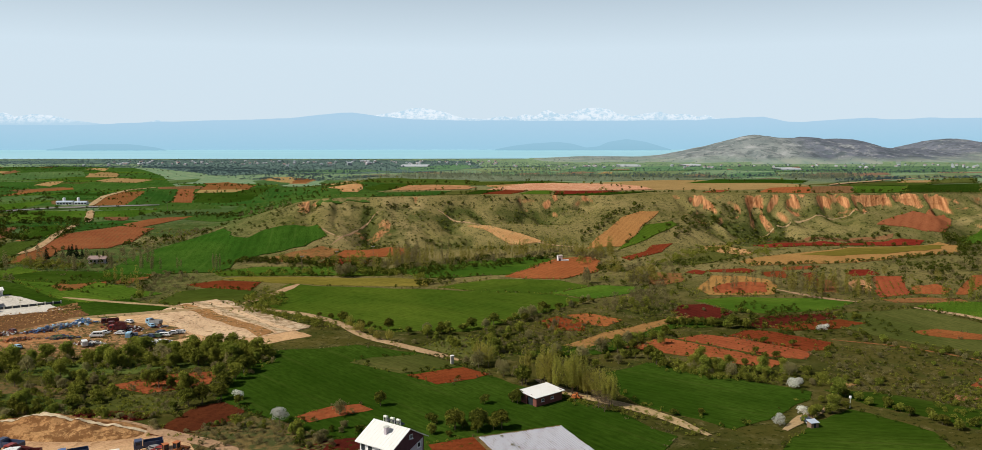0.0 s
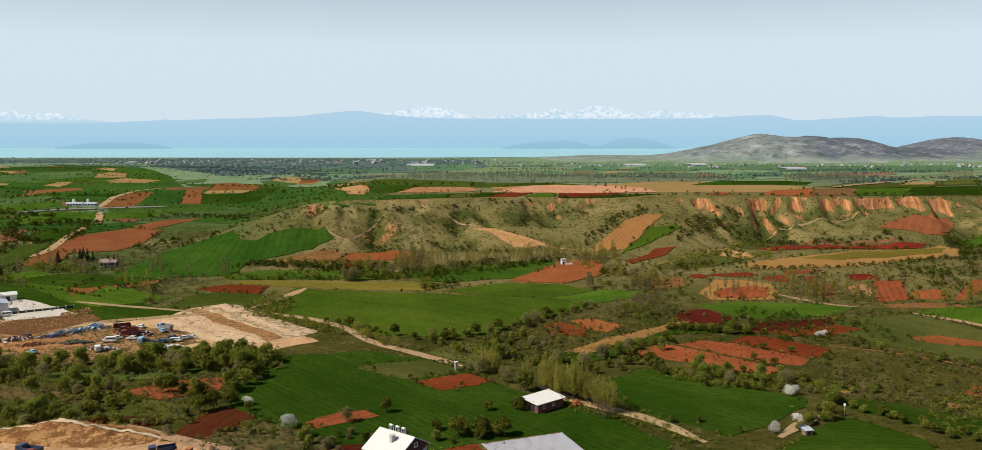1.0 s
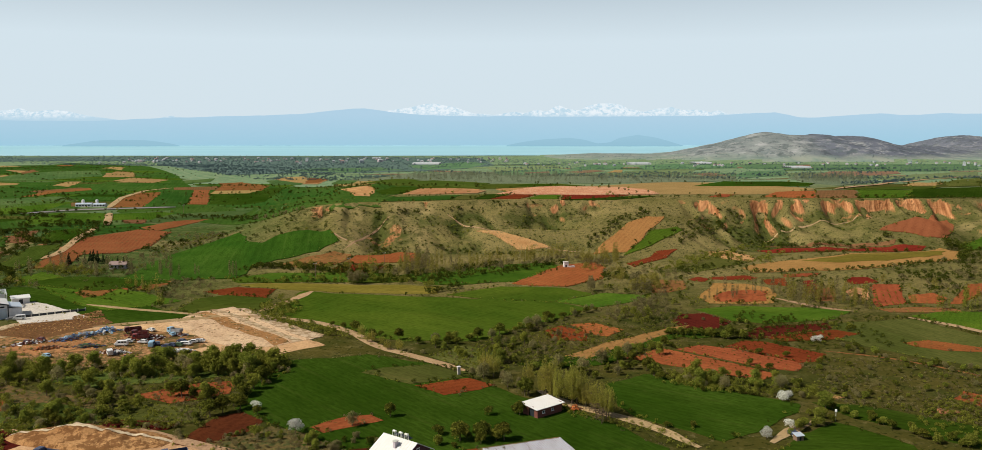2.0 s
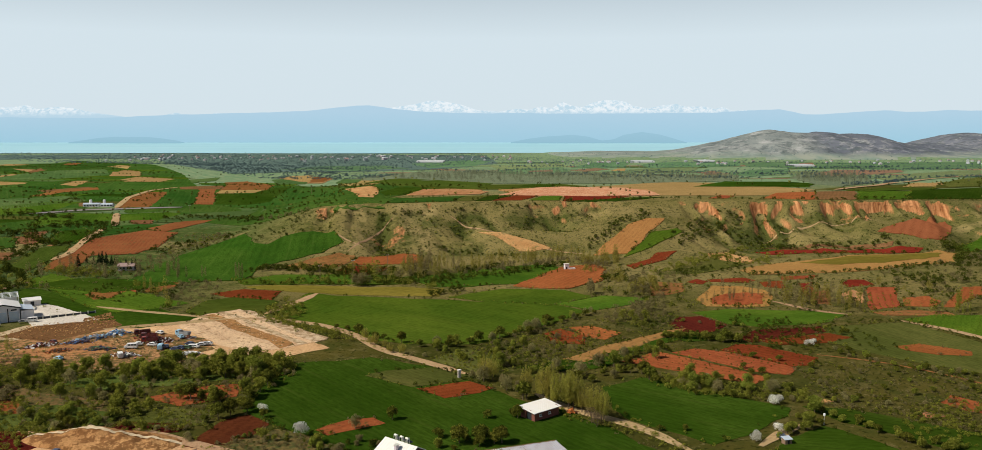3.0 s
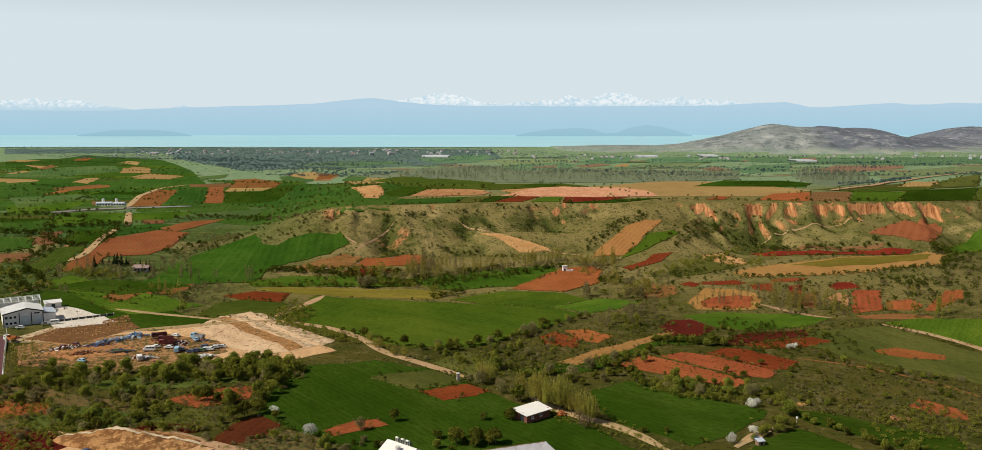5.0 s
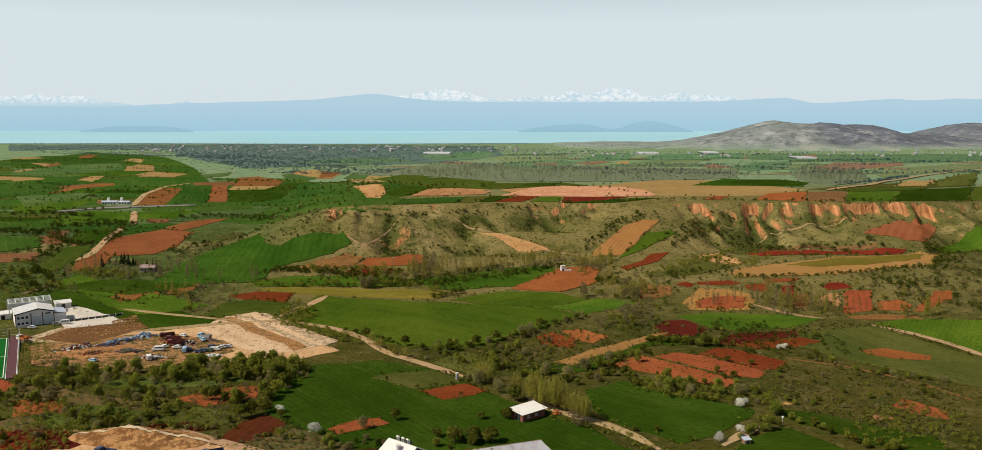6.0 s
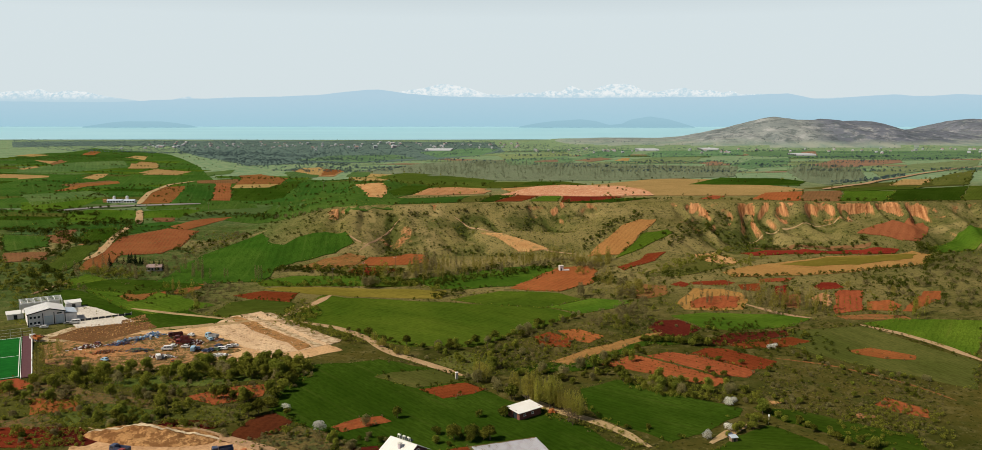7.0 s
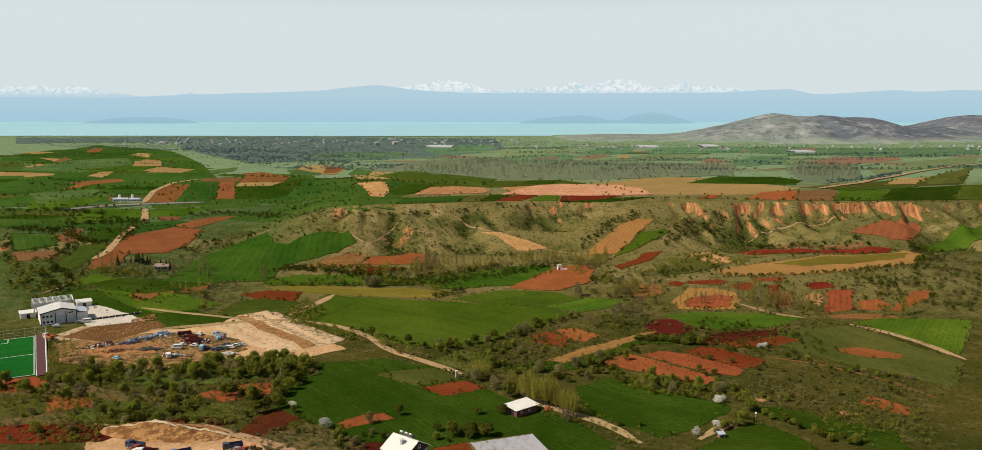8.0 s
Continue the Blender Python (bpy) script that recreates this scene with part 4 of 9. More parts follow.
field("field", wheat_hill_pale, 0.55, "pale green grain field on the gentle hill", (-327, 741), (-286, 765), (-260, 711), (-280.6, 681.2), (-295.2, 670.9))
field("field", plough_brown, 0.60, "brown ploughed field between green crops", (-302, 704), (-285, 709), (-276.0, 681.5), (-290.6, 680.7))
field("field", wheat_hill, 0.44, "green young grain field on the gentle hill", (-289.4, 623.5), (-294.0, 655.6), (-267.8, 672.4), (-269.3, 650.8))
field("field", wheat_hill, 0.44, "green young grain field on the gentle hill", (-315.0, 593.5), (-335.2, 654.5), (-306.9, 664.2), (-283.9, 589.8))
field("field", wheat_pale, 0.36, "pale yellow-green field of thin young grain", (-285.1, 489.5), (-307.1, 574.2), (-290.9, 582.2), (-275.3, 522.5), (-269.1, 487.5))
field("field", wheat_hill, 0.36, "green young grain field on the gentle hill", (-387.8, 620.5), (-343.9, 610.9), (-324.2, 573.5), (-346.8, 553.6))
field("field", plough_brown, 0.36, "brown ploughed field between green crops", (-343.9, 548.8), (-315.4, 554.5), (-301.5, 526.8), (-323.1, 515.0))
field("field", plough_brown, 0.36, "brown ploughed field between green crops", (-356.7, 630.6), (-338.4, 645.3), (-315.6, 583.6), (-339.3, 592.8))
field("field", soil_hill, 0.36, "tilled brown-orange field on the gentle hill", (-289.7, 609.9), (-265.9, 651.0), (-238.8, 640.4), (-229.2, 578.0), (-233.1, 548.4), (-273.5, 541.4))
field("field", soil_hill, 0.36, "tilled brown-orange field on the gentle hill", (-263.5, 489.6), (-277.9, 543.7), (-259.5, 548.6), (-246.4, 495.9))
field("field", soil_hill, 0.48, "tilled brown-orange field on the gentle hill", (-269.4, 659.9), (-256, 700), (-232, 710), (-241.0, 671.2), (-250.4, 642.8))
field("field", soil_hill, 0.60, "tilled brown-orange field on the gentle hill", (-363, 832), (-386, 941), (-362, 948), (-332, 843), (-320, 793), (-348, 790))
field("field", soil_hill, 0.65, "tilled brown-orange field on the gentle hill", (-342, 989), (-321, 987), (-268, 817), (-286, 815))
field("field", soil_hill, 0.65, "tilled brown-orange field on the gentle hill", (-302, 934), (-322, 1024), (-281, 1060), (-263, 935))
field("field", plough_brown, 0.70, "brown ploughed field between green crops", (-373, 1013), (-326, 1033), (-308, 977), (-361, 981))
field("field", tan_stubble, 0.65, "dry tan stubble field among green crops", (-550, 1232), (-510, 1229), (-483, 1161), (-521, 1156))
field("field", tan_stubble, 0.65, "dry tan stubble field among green crops", (-469, 1078), (-467, 1142), (-419, 1121), (-423, 1076))
field("field", tan_stubble, 0.65, "dry tan stubble field among green crops", (-526, 1035), (-516, 1083), (-500, 1016))
field("field", tan_stubble, 0.65, "dry tan stubble field among green crops", (-620, 1368), (-591, 1386), (-560, 1305))
field("field", tan_stubble, 0.65, "dry tan stubble field among green crops", (-235, 1082), (-250, 1192), (-217, 1174), (-213, 1083))
field("field", tan_stubble, 0.65, "dry tan stubble field among green crops", (-716, 1266), (-655, 1247), (-652, 1199))
field("field", tan_stubble, 0.65, "dry tan stubble field among green crops", (-664, 1071), (-578, 1053), (-577, 1030), (-634, 1023))
field("field", plough_brown, 0.65, "brown ploughed field between green crops", (-519, 965), (-482, 1010), (-462, 991), (-492, 941))
field("field", wheat_hill_pale, 0.60, "pale green grain field on the gentle hill", (-507, 858), (-451, 901), (-404, 844), (-448, 777))
field("field", wheat_hill_pale, 0.55, "pale green grain field on the gentle hill", (-399, 1119), (-372, 1169), (-363, 1113), (-380, 1076))
field("field", wheat_hill, 0.55, "green young grain field on the gentle hill", (-367, 855), (-328, 833), (-376, 990), (-340, 964), (-287, 793), (-318, 789))
field("field", wheat_hill, 0.55, "green young grain field on the gentle hill", (-298, 921), (-242, 961), (-194, 818), (-242, 795), (-266, 817))
field("field", wheat_hill, 0.55, "green young grain field on the gentle hill", (-272, 1050), (-168, 953), (-128, 711), (-218, 865))
field("field", wheat_hill_pale, 0.50, "pale green grain field on the gentle hill", (-295, 1141), (-246, 1193), (-233, 1072), (-267, 1061))
field("field", wheat_hill, 0.38, "green young grain field on the gentle hill", (-189, 1011), (-117, 842), (-53, 746), (-69.3, 685.6), (-88.2, 640.3), (-115.6, 624.9))
field("field", wheat_hill, 0.36, "green young grain field on the gentle hill", (-90.2, 650.0), (-19.3, 673.7), (-28.6, 624.0), (-101.6, 616.0), (-115.9, 616.0))
field("field", stubble_green, 0.36, "olive-green fallow field with thin weeds", (-18.3, 673.7), (1.0, 679.7), (-11.2, 627.0), (-27.7, 624.0))
field("field", wheat_dark, 0.36, "deep green field of dense young wheat", (2.0, 679.7), (20.7, 685.9), (0.9, 629.0), (-10.2, 627.0))
field("field", soil_red, 0.36, "ploughed field of brick-red soil", (21.5, 679.9), (42.9, 686.1), (23.7, 633.0), (1.9, 629.5))
field("field", wheat_mid, 0.36, "fresh green field of young winter wheat", (44.1, 680.5), (59.0, 680.9), (52.4, 636.0), (29.4, 634.0))
field("field", soil_red, 0.36, "ploughed field of brick-red soil", (60.1, 680.9), (111.4, 668.8), (87.9, 644.2), (55.3, 631.9))
field("field", wheat_dark, 0.36, "deep green field of dense young wheat", (55.3, 631.2), (109.8, 658.6), (137.9, 662.8), (95.6, 630.1))
field("field", clay_pale, 1.30, "bare patch of pale orange eroded clay", (9, 733), (55, 760), (140, 750), (135.7, 689.7), (60.0, 686.5), (21.4, 691.7))
field("field", tan_stubble, 0.35, "dry tan stubble field among green crops", (91, 774), (184, 888), (230, 871), (282, 726), (242.3, 682.4), (138.6, 678.5))
field("field", clay_pale, 0.50, "bare patch of pale orange eroded clay", (-68.2, 685.6), (-58, 740), (-35, 746), (-5, 733), (-20.2, 685.6))
field("field", soil_orange, 0.40, "freshly tilled field of orange-red soil", (213.5, 652.2), (239, 702), (275, 707), (245.3, 636.4))
field("field", plough_brown, 0.40, "brown ploughed field between green crops", (245.8, 636.3), (276, 707), (310, 710), (274.6, 629.8))
field("field", wheat_mid, 0.40, "fresh green field of young winter wheat", (275.6, 629.8), (312, 709), (358, 710), (312.5, 631.6))
field("field", wheat_dark, 0.40, "deep green field of dense young wheat", (313.5, 631.6), (362, 718), (455, 770), (377.0, 642.4))
field("field", wheat_pale, 0.50, "pale yellow-green field of thin young grain", (378.0, 642.6), (456, 770), (539, 800), (443.4, 656.2))
field("field", wheat_dark, 0.55, "deep green field of dense young wheat", (194, 796), (254, 898), (314, 821), (292, 763))
field("field", soil_orange, 0.44, "freshly tilled field of orange-red soil", (170.6, 653.7), (188.4, 682.8), (197.0, 676.9), (185.4, 653.8))
field("field", tan_stubble, 0.55, "dry tan stubble field among green crops", (378, 766), (455, 894), (460, 854), (415, 780))
field("field", wheat_pale, 0.35, "pale yellow-green field of thin young grain", (-96, 729), (-86, 793), (72, 819), (92, 784), (9, 739), (-47, 746))
field("field", tan_stubble, 0.40, "dry tan stubble field among green crops", (-185, 1029), (-180, 1143), (-101, 928), (-119, 858))
field("field", wheat_dark, 0.55, "deep green field of dense young wheat", (27, 775), (40, 815), (72, 819), (55, 768))
field("field", stubble_green, 0.45, "olive-green fallow field with thin weeds", (285, 733), (380, 794), (524, 897), (455, 779), (316, 716))
field("field", soil_apricot, 0.40, "tilled field of pale apricot soil on the slope", (66.9, 542.5), (95.6, 584.3), (110.9, 596.2), (124.2, 597.2), (89.8, 541.7))
field("field", wheat_mid, 0.40, "fresh green field of young winter wheat", (86.6, 536.8), (111.5, 574.4), (129.6, 582.0), (132.7, 577.7), (98.3, 543.3))
field("field", soil_red, 0.36, "ploughed field of brick-red soil", (83.2, 505.6), (108.6, 540.7), (121.5, 545.5), (113.7, 533.4), (85.2, 494.8))
plot("field", soil_rust, 0.48, "tilled rust-orange field under the cliffs", (268.2, 579.9), (282.9, 587.4), (298.5, 594.2), (316.1, 604.7), (333.8, 613.6), (332.0, 600.6), (319.9, 581.2), (308.7, 568.1), (296.3, 567.5), (286.0, 574.8))
plot("field", clay_pale, 0.12, "bare patch of pale orange eroded clay", (98.7, 256.9), (101.2, 258.3), (104.9, 255.5), (100.9, 253.4))
plot("field", clay_pale, 0.12, "bare patch of pale orange eroded clay", (123.8, 242.8), (127.8, 245.6), (133.2, 242.1), (127.2, 240.7))
field("field", wheat_mid, 0.48, "fresh green field of young winter wheat", (310.0, 560.7), (344.9, 586.3), (392.5, 605.6), (373.1, 574.0), (315.5, 556.5))
field("field", stubble_orange, 0.32, "dry orange-tan stubble field below the scarp", (145.5, 486.8), (166.4, 506.7), (233.2, 541.6), (298.7, 556.8), (308.2, 550.6), (298.0, 527.0), (273.8, 502.1), (227.4, 484.3), (188.5, 478.9), (150.0, 472.7))
field("field", stubble_gold, 0.50, "golden-olive strip of thin grain", (190.1, 513.5), (231.0, 536.4), (297.9, 555.0), (299.9, 550.9), (288.9, 537.9), (238.9, 509.3), (210.3, 505.7))
field("field", soil_red, 0.36, "ploughed field of brick-red soil", (178.1, 556.2), (201.0, 567.4), (263.3, 562.5), (291.6, 559.4), (285.4, 555.5), (234.3, 552.1), (181.7, 548.0))
field("field", plough_brown, 0.36, "brown ploughed field between green crops", (188.3, 574.9), (204.4, 577.6), (273.6, 566.8), (271.3, 563.4), (224.6, 573.0))
field("field", stubble_green, 0.32, "olive-green fallow field with thin weeds", (102.2, 485.8), (132.7, 518.8), (151.7, 544.7), (157.4, 509.0), (122.7, 478.9))
field("field", clay_pale, 0.36, "bare patch of pale orange eroded clay", (141.5, 545.6), (159.5, 557.8), (164.3, 518.6), (157.4, 509.0), (145.9, 523.8))
field("field", clay_pale, 0.36, "bare patch of pale orange eroded clay", (-8.4, 582.5), (0.4, 579.4), (40.6, 557.3), (27.8, 553.1), (19.4, 554.3))
field("field", wheat_mid, 0.13, "fresh green field of young winter wheat", (-100.3, 371.2), (-91.5, 421.0), (-29.3, 407.2), (29.0, 393.6), (47.3, 380.8), (20.6, 352.8), (-6.0, 324.8), (-33.6, 325.0))
field("field", wheat_mid, 0.13, "fresh green field of young winter wheat", (-21.4, 411.3), (5.3, 432.9), (38.1, 429.3), (52.0, 414.4), (29.0, 393.6), (1.8, 398.5))
field("field", wheat_mid, 0.19, "fresh green field of young winter wheat", (30.3, 395.0), (56.1, 416.1), (78.2, 411.7), (67.0, 395.8), (48.2, 383.4))
field("field", wheat_mid, 0.24, "fresh green field of young winter wheat", (-50.9, 463.4), (2.3, 498.2), (37.3, 509.9), (44.3, 492.6), (13.9, 445.1), (-26.4, 436.6))
field("field", wheat_mid, 0.24, "fresh green field of young winter wheat", (-139.3, 457.4), (-102.5, 472.9), (-50.7, 461.6), (-44.9, 445.5), (-130.5, 444.7))
field("field", soil_orange, 0.36, "freshly tilled field of orange-red soil", (12.1, 439.8), (43.3, 499.0), (65.3, 510.0), (68.4, 493.0), (59.3, 454.0), (39.0, 432.6), (21.9, 433.4))
field("field", wheat_dark, 0.13, "deep green field of dense young wheat", (-246.0, 419.6), (-240.3, 435.3), (-194.8, 401.2), (-139.3, 374.9), (-121.7, 366.9), (-146.3, 349.7), (-157.2, 350.0), (-177.8, 371.1))
field("field", wheat_dark, 0.24, "deep green field of dense young wheat", (-244.7, 442.3), (-227.9, 463.5), (-183.8, 459.5), (-164.4, 444.7), (-194.7, 421.3))
field("field", wheat_pale, 0.13, "pale yellow-green field of thin young grain", (-138.3, 378.6), (-137.3, 403.6), (-121.7, 414.0), (-101.0, 401.8), (-102.5, 377.2), (-129.0, 370.2))
field("field", soil_red, 0.19, "ploughed field of brick-red soil", (-141.0, 419.9), (-126.6, 431.1), (-107.1, 426.8), (-106.5, 404.4), (-130.7, 412.4))
field("field", soil_orange, 0.13, "freshly tilled field of orange-red soil", (-202.2, 416.7), (-198.9, 434.3), (-182.6, 431.0), (-173.9, 413.8), (-191.2, 406.6))
field("field", wheat_mid, 0.15, "fresh green field of young winter wheat", (-254.9, 457.8), (-251.8, 480.0), (-142.7, 396.9), (-155.0, 385.1), (-169.8, 377.8), (-191.5, 394.2))
field("field", stubble_brown, 0.06, "weedy brown fallow plot with rows of holes", (-201.4, 275.7), (-161.8, 274.3), (-118.0, 255.9), (-110.0, 226.5), (-132.5, 218.4), (-164.3, 218.2))
field("yard", dirt, 0.08, "bare trampled dirt yard of the scrapyard", (-186.1, 311.4), (-190.1, 331.6), (-162.7, 350.2), (-120.6, 363.4), (-91.9, 357.9), (-63.5, 317.9), (-80.6, 303.1), (-103.3, 294.1), (-140.4, 290.8), (-168.3, 296.5))
field("yard", gravel_mid, 0.17, "levelled tan gravel lot beside the scrapyard", (-132.2, 352.1), (-127.2, 374.2), (-114.8, 385.9), (-65.8, 332.6), (-79.5, 318.7), (-90.0, 312.0), (-103.7, 321.7))
field("yard", soil_brown, 0.23, "trampled orange-brown ground strewn with scrap", (-127.0, 370.6), (-124.2, 375.6), (-75.9, 324.5), (-80.3, 318.7))
field("yard", gravel_pale, 0.25, "pale levelled gravel lot beside the scrapyard", (-123.4, 379.3), (-120.6, 380.6), (-72.2, 326.5), (-74.5, 324.6))
field("yard", gravel_pale, 0.25, "pale levelled gravel lot beside the scrapyard", (-114.0, 382.2), (-109.0, 382.4), (-65.3, 334.6), (-69.6, 327.6))
field("field", stubble_green, 0.21, "olive-green fallow field with thin weeds", (-107.4, 381.3), (-98.8, 380.4), (-63.0, 340.8), (-63.9, 334.6))
field("yard", plough_brown, 0.25, "brown ploughed field between green crops", (-197.4, 336.6), (-192.3, 354.9), (-164.1, 364.2), (-156.6, 354.9), (-172.9, 327.0))
field("yard", scrap_ground, 0.23, "trampled weedy brown ground strewn with scrap", (-195.1, 324.4), (-177.1, 336.5), (-139.7, 344.3), (-113.8, 331.9), (-105.3, 317.9), (-121.6, 295.8), (-157.1, 289.5), (-179.7, 298.5))
field("yard", soil_brown, 0.32, "trampled orange-brown ground strewn with scrap", (-178.6, 319.5), (-161.8, 328.1), (-146.1, 324.3), (-143.6, 311.5), (-161.6, 304.2), (-174.8, 309.2))
plot("yard", concrete, 0.32, "pale concrete apron behind the workshop", (-215.6, 381.7), (-217.7, 392.3), (-211.5, 396.6), (-198.6, 388.8), (-182.7, 375.4), (-170.6, 364.1), (-178.1, 359.9), (-194.5, 354.2))
field("yard", gravel_pale, 0.15, "pale levelled gravel lot beside the scrapyard", (-205.6, 331.8), (-198.2, 356.1), (-180.1, 355.4), (-159.0, 347.9), (-184.3, 330.4))
field("field", wheat_dark, 0.13, "deep green field of dense young wheat", (-74.8, 248.9), (-72.1, 296.7), (-43.6, 306.4), (-19.0, 292.9), (1.2, 268.2), (21.4, 235.9), (44.4, 216.9), (34.1, 200.6), (-36.1, 205.2), (-58.5, 238.9))
field("field", stubble_green, 0.21, "olive-green fallow field with thin weeds", (-43.1, 283.9), (-36.7, 289.0), (-21.3, 292.9), (-5.9, 282.6), (-11.6, 276.3), (-26.0, 270.1))
field("field", soil_red, 0.21, "ploughed field of brick-red soil", (-24.2, 268.8), (-7.3, 277.0), (0.6, 270.2), (-4.5, 264.9), (-14.9, 259.2))
field("field", soil_orange, 0.21, "freshly tilled field of orange-red soil", (-49.8, 231.2), (-41.9, 240.0), (-34.7, 241.6), (-30.3, 236.8), (-40.3, 230.2), (-45.0, 226.8))
field("field", soil_dark, 0.13, "damp ploughed field of dark red soil", (-82.1, 219.4), (-77.5, 240.0), (-71.2, 244.4), (-63.2, 236.8), (-64.8, 227.8), (-73.7, 216.8))
field("field", stubble_brown, 0.13, "weedy brown fallow plot with rows of holes", (-74.0, 220.3), (-60.5, 231.7), (-50.0, 226.8), (-37.9, 215.8), (-38.5, 200.6), (-65.5, 206.4))
field("field", soil_orange, 0.13, "freshly tilled field of orange-red soil", (-108.0, 260.2), (-95.6, 271.2), (-81.2, 274.0), (-79.9, 262.2), (-94.8, 251.8))
field("field", stubble_green, 0.13, "olive-green fallow field with thin weeds", (-108.2, 242.6), (-102.4, 251.1), (-81.2, 249.5), (-81.5, 235.3), (-100.6, 234.7))
field("field", soil_dark, 0.13, "damp ploughed field of dark red soil", (-107.3, 229.6), (-106.7, 238.3), (-85.4, 236.8), (-87.1, 230.2))
field("field", soil_orange, 0.13, "freshly tilled field of orange-red soil", (-163.3, 257.9), (-146.7, 256.9), (-138.4, 245.3), (-153.5, 241.9))
field("field", soil_dark, 0.13, "damp ploughed field of dark red soil", (-146.6, 230.5), (-134.0, 230.5), (-115.4, 225.7), (-122.4, 215.7), (-137.6, 215.7))
field("field", wheat_dark, 0.13, "deep green field of dense young wheat", (35.1, 269.5), (49.9, 279.9), (88.7, 250.0), (85.5, 242.5), (59.8, 220.7), (40.3, 239.3), (35.7, 249.5))
field("field", wheat_dark, 0.13, "deep green field of dense young wheat", (93.6, 251.6), (106.0, 249.3), (137.8, 227.1), (134.3, 207.0), (122.0, 217.4), (99.7, 238.3))
field("field", wheat_dark, 0.13, "deep green field of dense young wheat", (92.8, 234.9), (97.3, 231.5), (106.8, 217.7), (103.2, 199.8), (63.9, 205.1), (78.4, 224.8))
field("field", wheat_mid, 0.13, "fresh green field of young winter wheat", (91.1, 378.2), (108.3, 385.8), (150.7, 380.6), (163.4, 374.8), (142.1, 358.3), (112.1, 350.3), (100.4, 356.8))
field("field", stubble_green, 0.13, "olive-green fallow field with thin weeds", (144.0, 350.6), (179.3, 361.3), (201.2, 304.2), (181.3, 269.7), (160.8, 290.2), (141.6, 307.7), (129.0, 330.9))
field("field", wheat_mid, 0.13, "fresh green field of young winter wheat", (181.6, 365.9), (203.3, 375.2), (241.6, 367.6), (206.1, 311.9), (200.1, 331.2))
field("field", soil_orange, 0.21, "freshly tilled field of orange-red soil", (155.0, 319.5), (166.2, 323.6), (180.3, 312.1), (176.8, 306.8), (165.2, 307.3), (156.6, 314.1))
field("field", soil_dark, 0.13, "damp ploughed field of dark red soil", (75.9, 355.4), (82.3, 368.3), (92.8, 370.7), (100.3, 354.5), (91.0, 341.5), (77.3, 339.3))
field("field", soil_dark, 0.13, "damp ploughed field of dark red soil", (97.1, 332.5), (109.4, 346.0), (139.6, 351.7), (137.9, 343.2), (123.1, 335.8), (101.6, 324.7))
field("field", soil_red, 0.21, "ploughed field of brick-red soil", (105.1, 327.7), (122.7, 334.8), (137.7, 340.0), (144.8, 333.9), (131.8, 325.0), (110.7, 322.0))
field("field", soil_red, 0.13, "ploughed field of brick-red soil", (86.4, 314.5), (94.8, 322.8), (103.0, 321.0), (119.1, 303.4), (114.0, 293.6), (105.6, 292.8))
field("field", soil_orange, 0.13, "freshly tilled field of orange-red soil", (67.2, 310.9), (77.1, 316.2), (87.9, 310.9), (106.4, 291.3), (101.1, 282.4), (89.9, 286.0))
field("field", soil_orange, 0.13, "freshly tilled field of orange-red soil", (47.1, 298.7), (61.8, 312.7), (66.2, 308.3), (88.8, 283.8), (92.9, 278.2), (85.7, 272.1), (76.8, 278.2))
plot("field", stubble_orange, 0.17, "dry tan stubble strip between hedges", (26.0, 302.7), (37.9, 314.7), (54.9, 329.6), (73.3, 345.1), (81.7, 347.2), (71.6, 334.5), (55.8, 320.4), (41.9, 308.4), (32.5, 298.5))
field("field", soil_red, 0.13, "ploughed field of brick-red soil", (20.7, 340.1), (28.4, 348.3), (38.3, 335.7), (36.4, 323.2), (24.1, 325.4))
field("field", soil_orange, 0.13, "freshly tilled field of orange-red soil", (32.6, 350.4), (42.4, 353.4), (53.2, 340.5), (44.7, 329.6), (36.6, 336.7))
field("field", wheat_dark, 0.13, "deep green field of dense young wheat", (8.2, 292.8), (27.1, 301.8), (52.4, 314.6), (54.0, 309.3), (40.8, 299.7), (21.3, 286.6))
field("field", soil_orange, 0.13, "freshly tilled field of orange-red soil", (136.9, 253.6), (144.0, 260.7), (152.4, 249.1), (149.6, 241.0), (140.9, 245.7))
field("field", stubble_green, 0.13, "olive-green fallow field with thin weeds", (-22.0, 302.3), (-10.8, 317.5), (3.8, 308.9), (3.6, 292.9), (-5.3, 287.6))
road("track", track_dust, 4.0, 0.31, "narrow pale dirt farm track", (-114.7, 366.0), (-97.2, 367.9), (-72.5, 357.2), (-54.6, 339.0), (-43.6, 317.8), (-29.2, 304.8), (-8.6, 284.7))
road("track", track_dust, 4.2, 0.31, "narrow pale dirt farm track", (13.9, 263.5), (20.6, 250.1), (32.7, 241.3), (42.8, 232.3), (51.7, 217.1))
road("track", track_dust, 4.0, 0.31, "narrow pale dirt farm track", (135.6, 401.3), (147.7, 380.6), (160.9, 373.6))
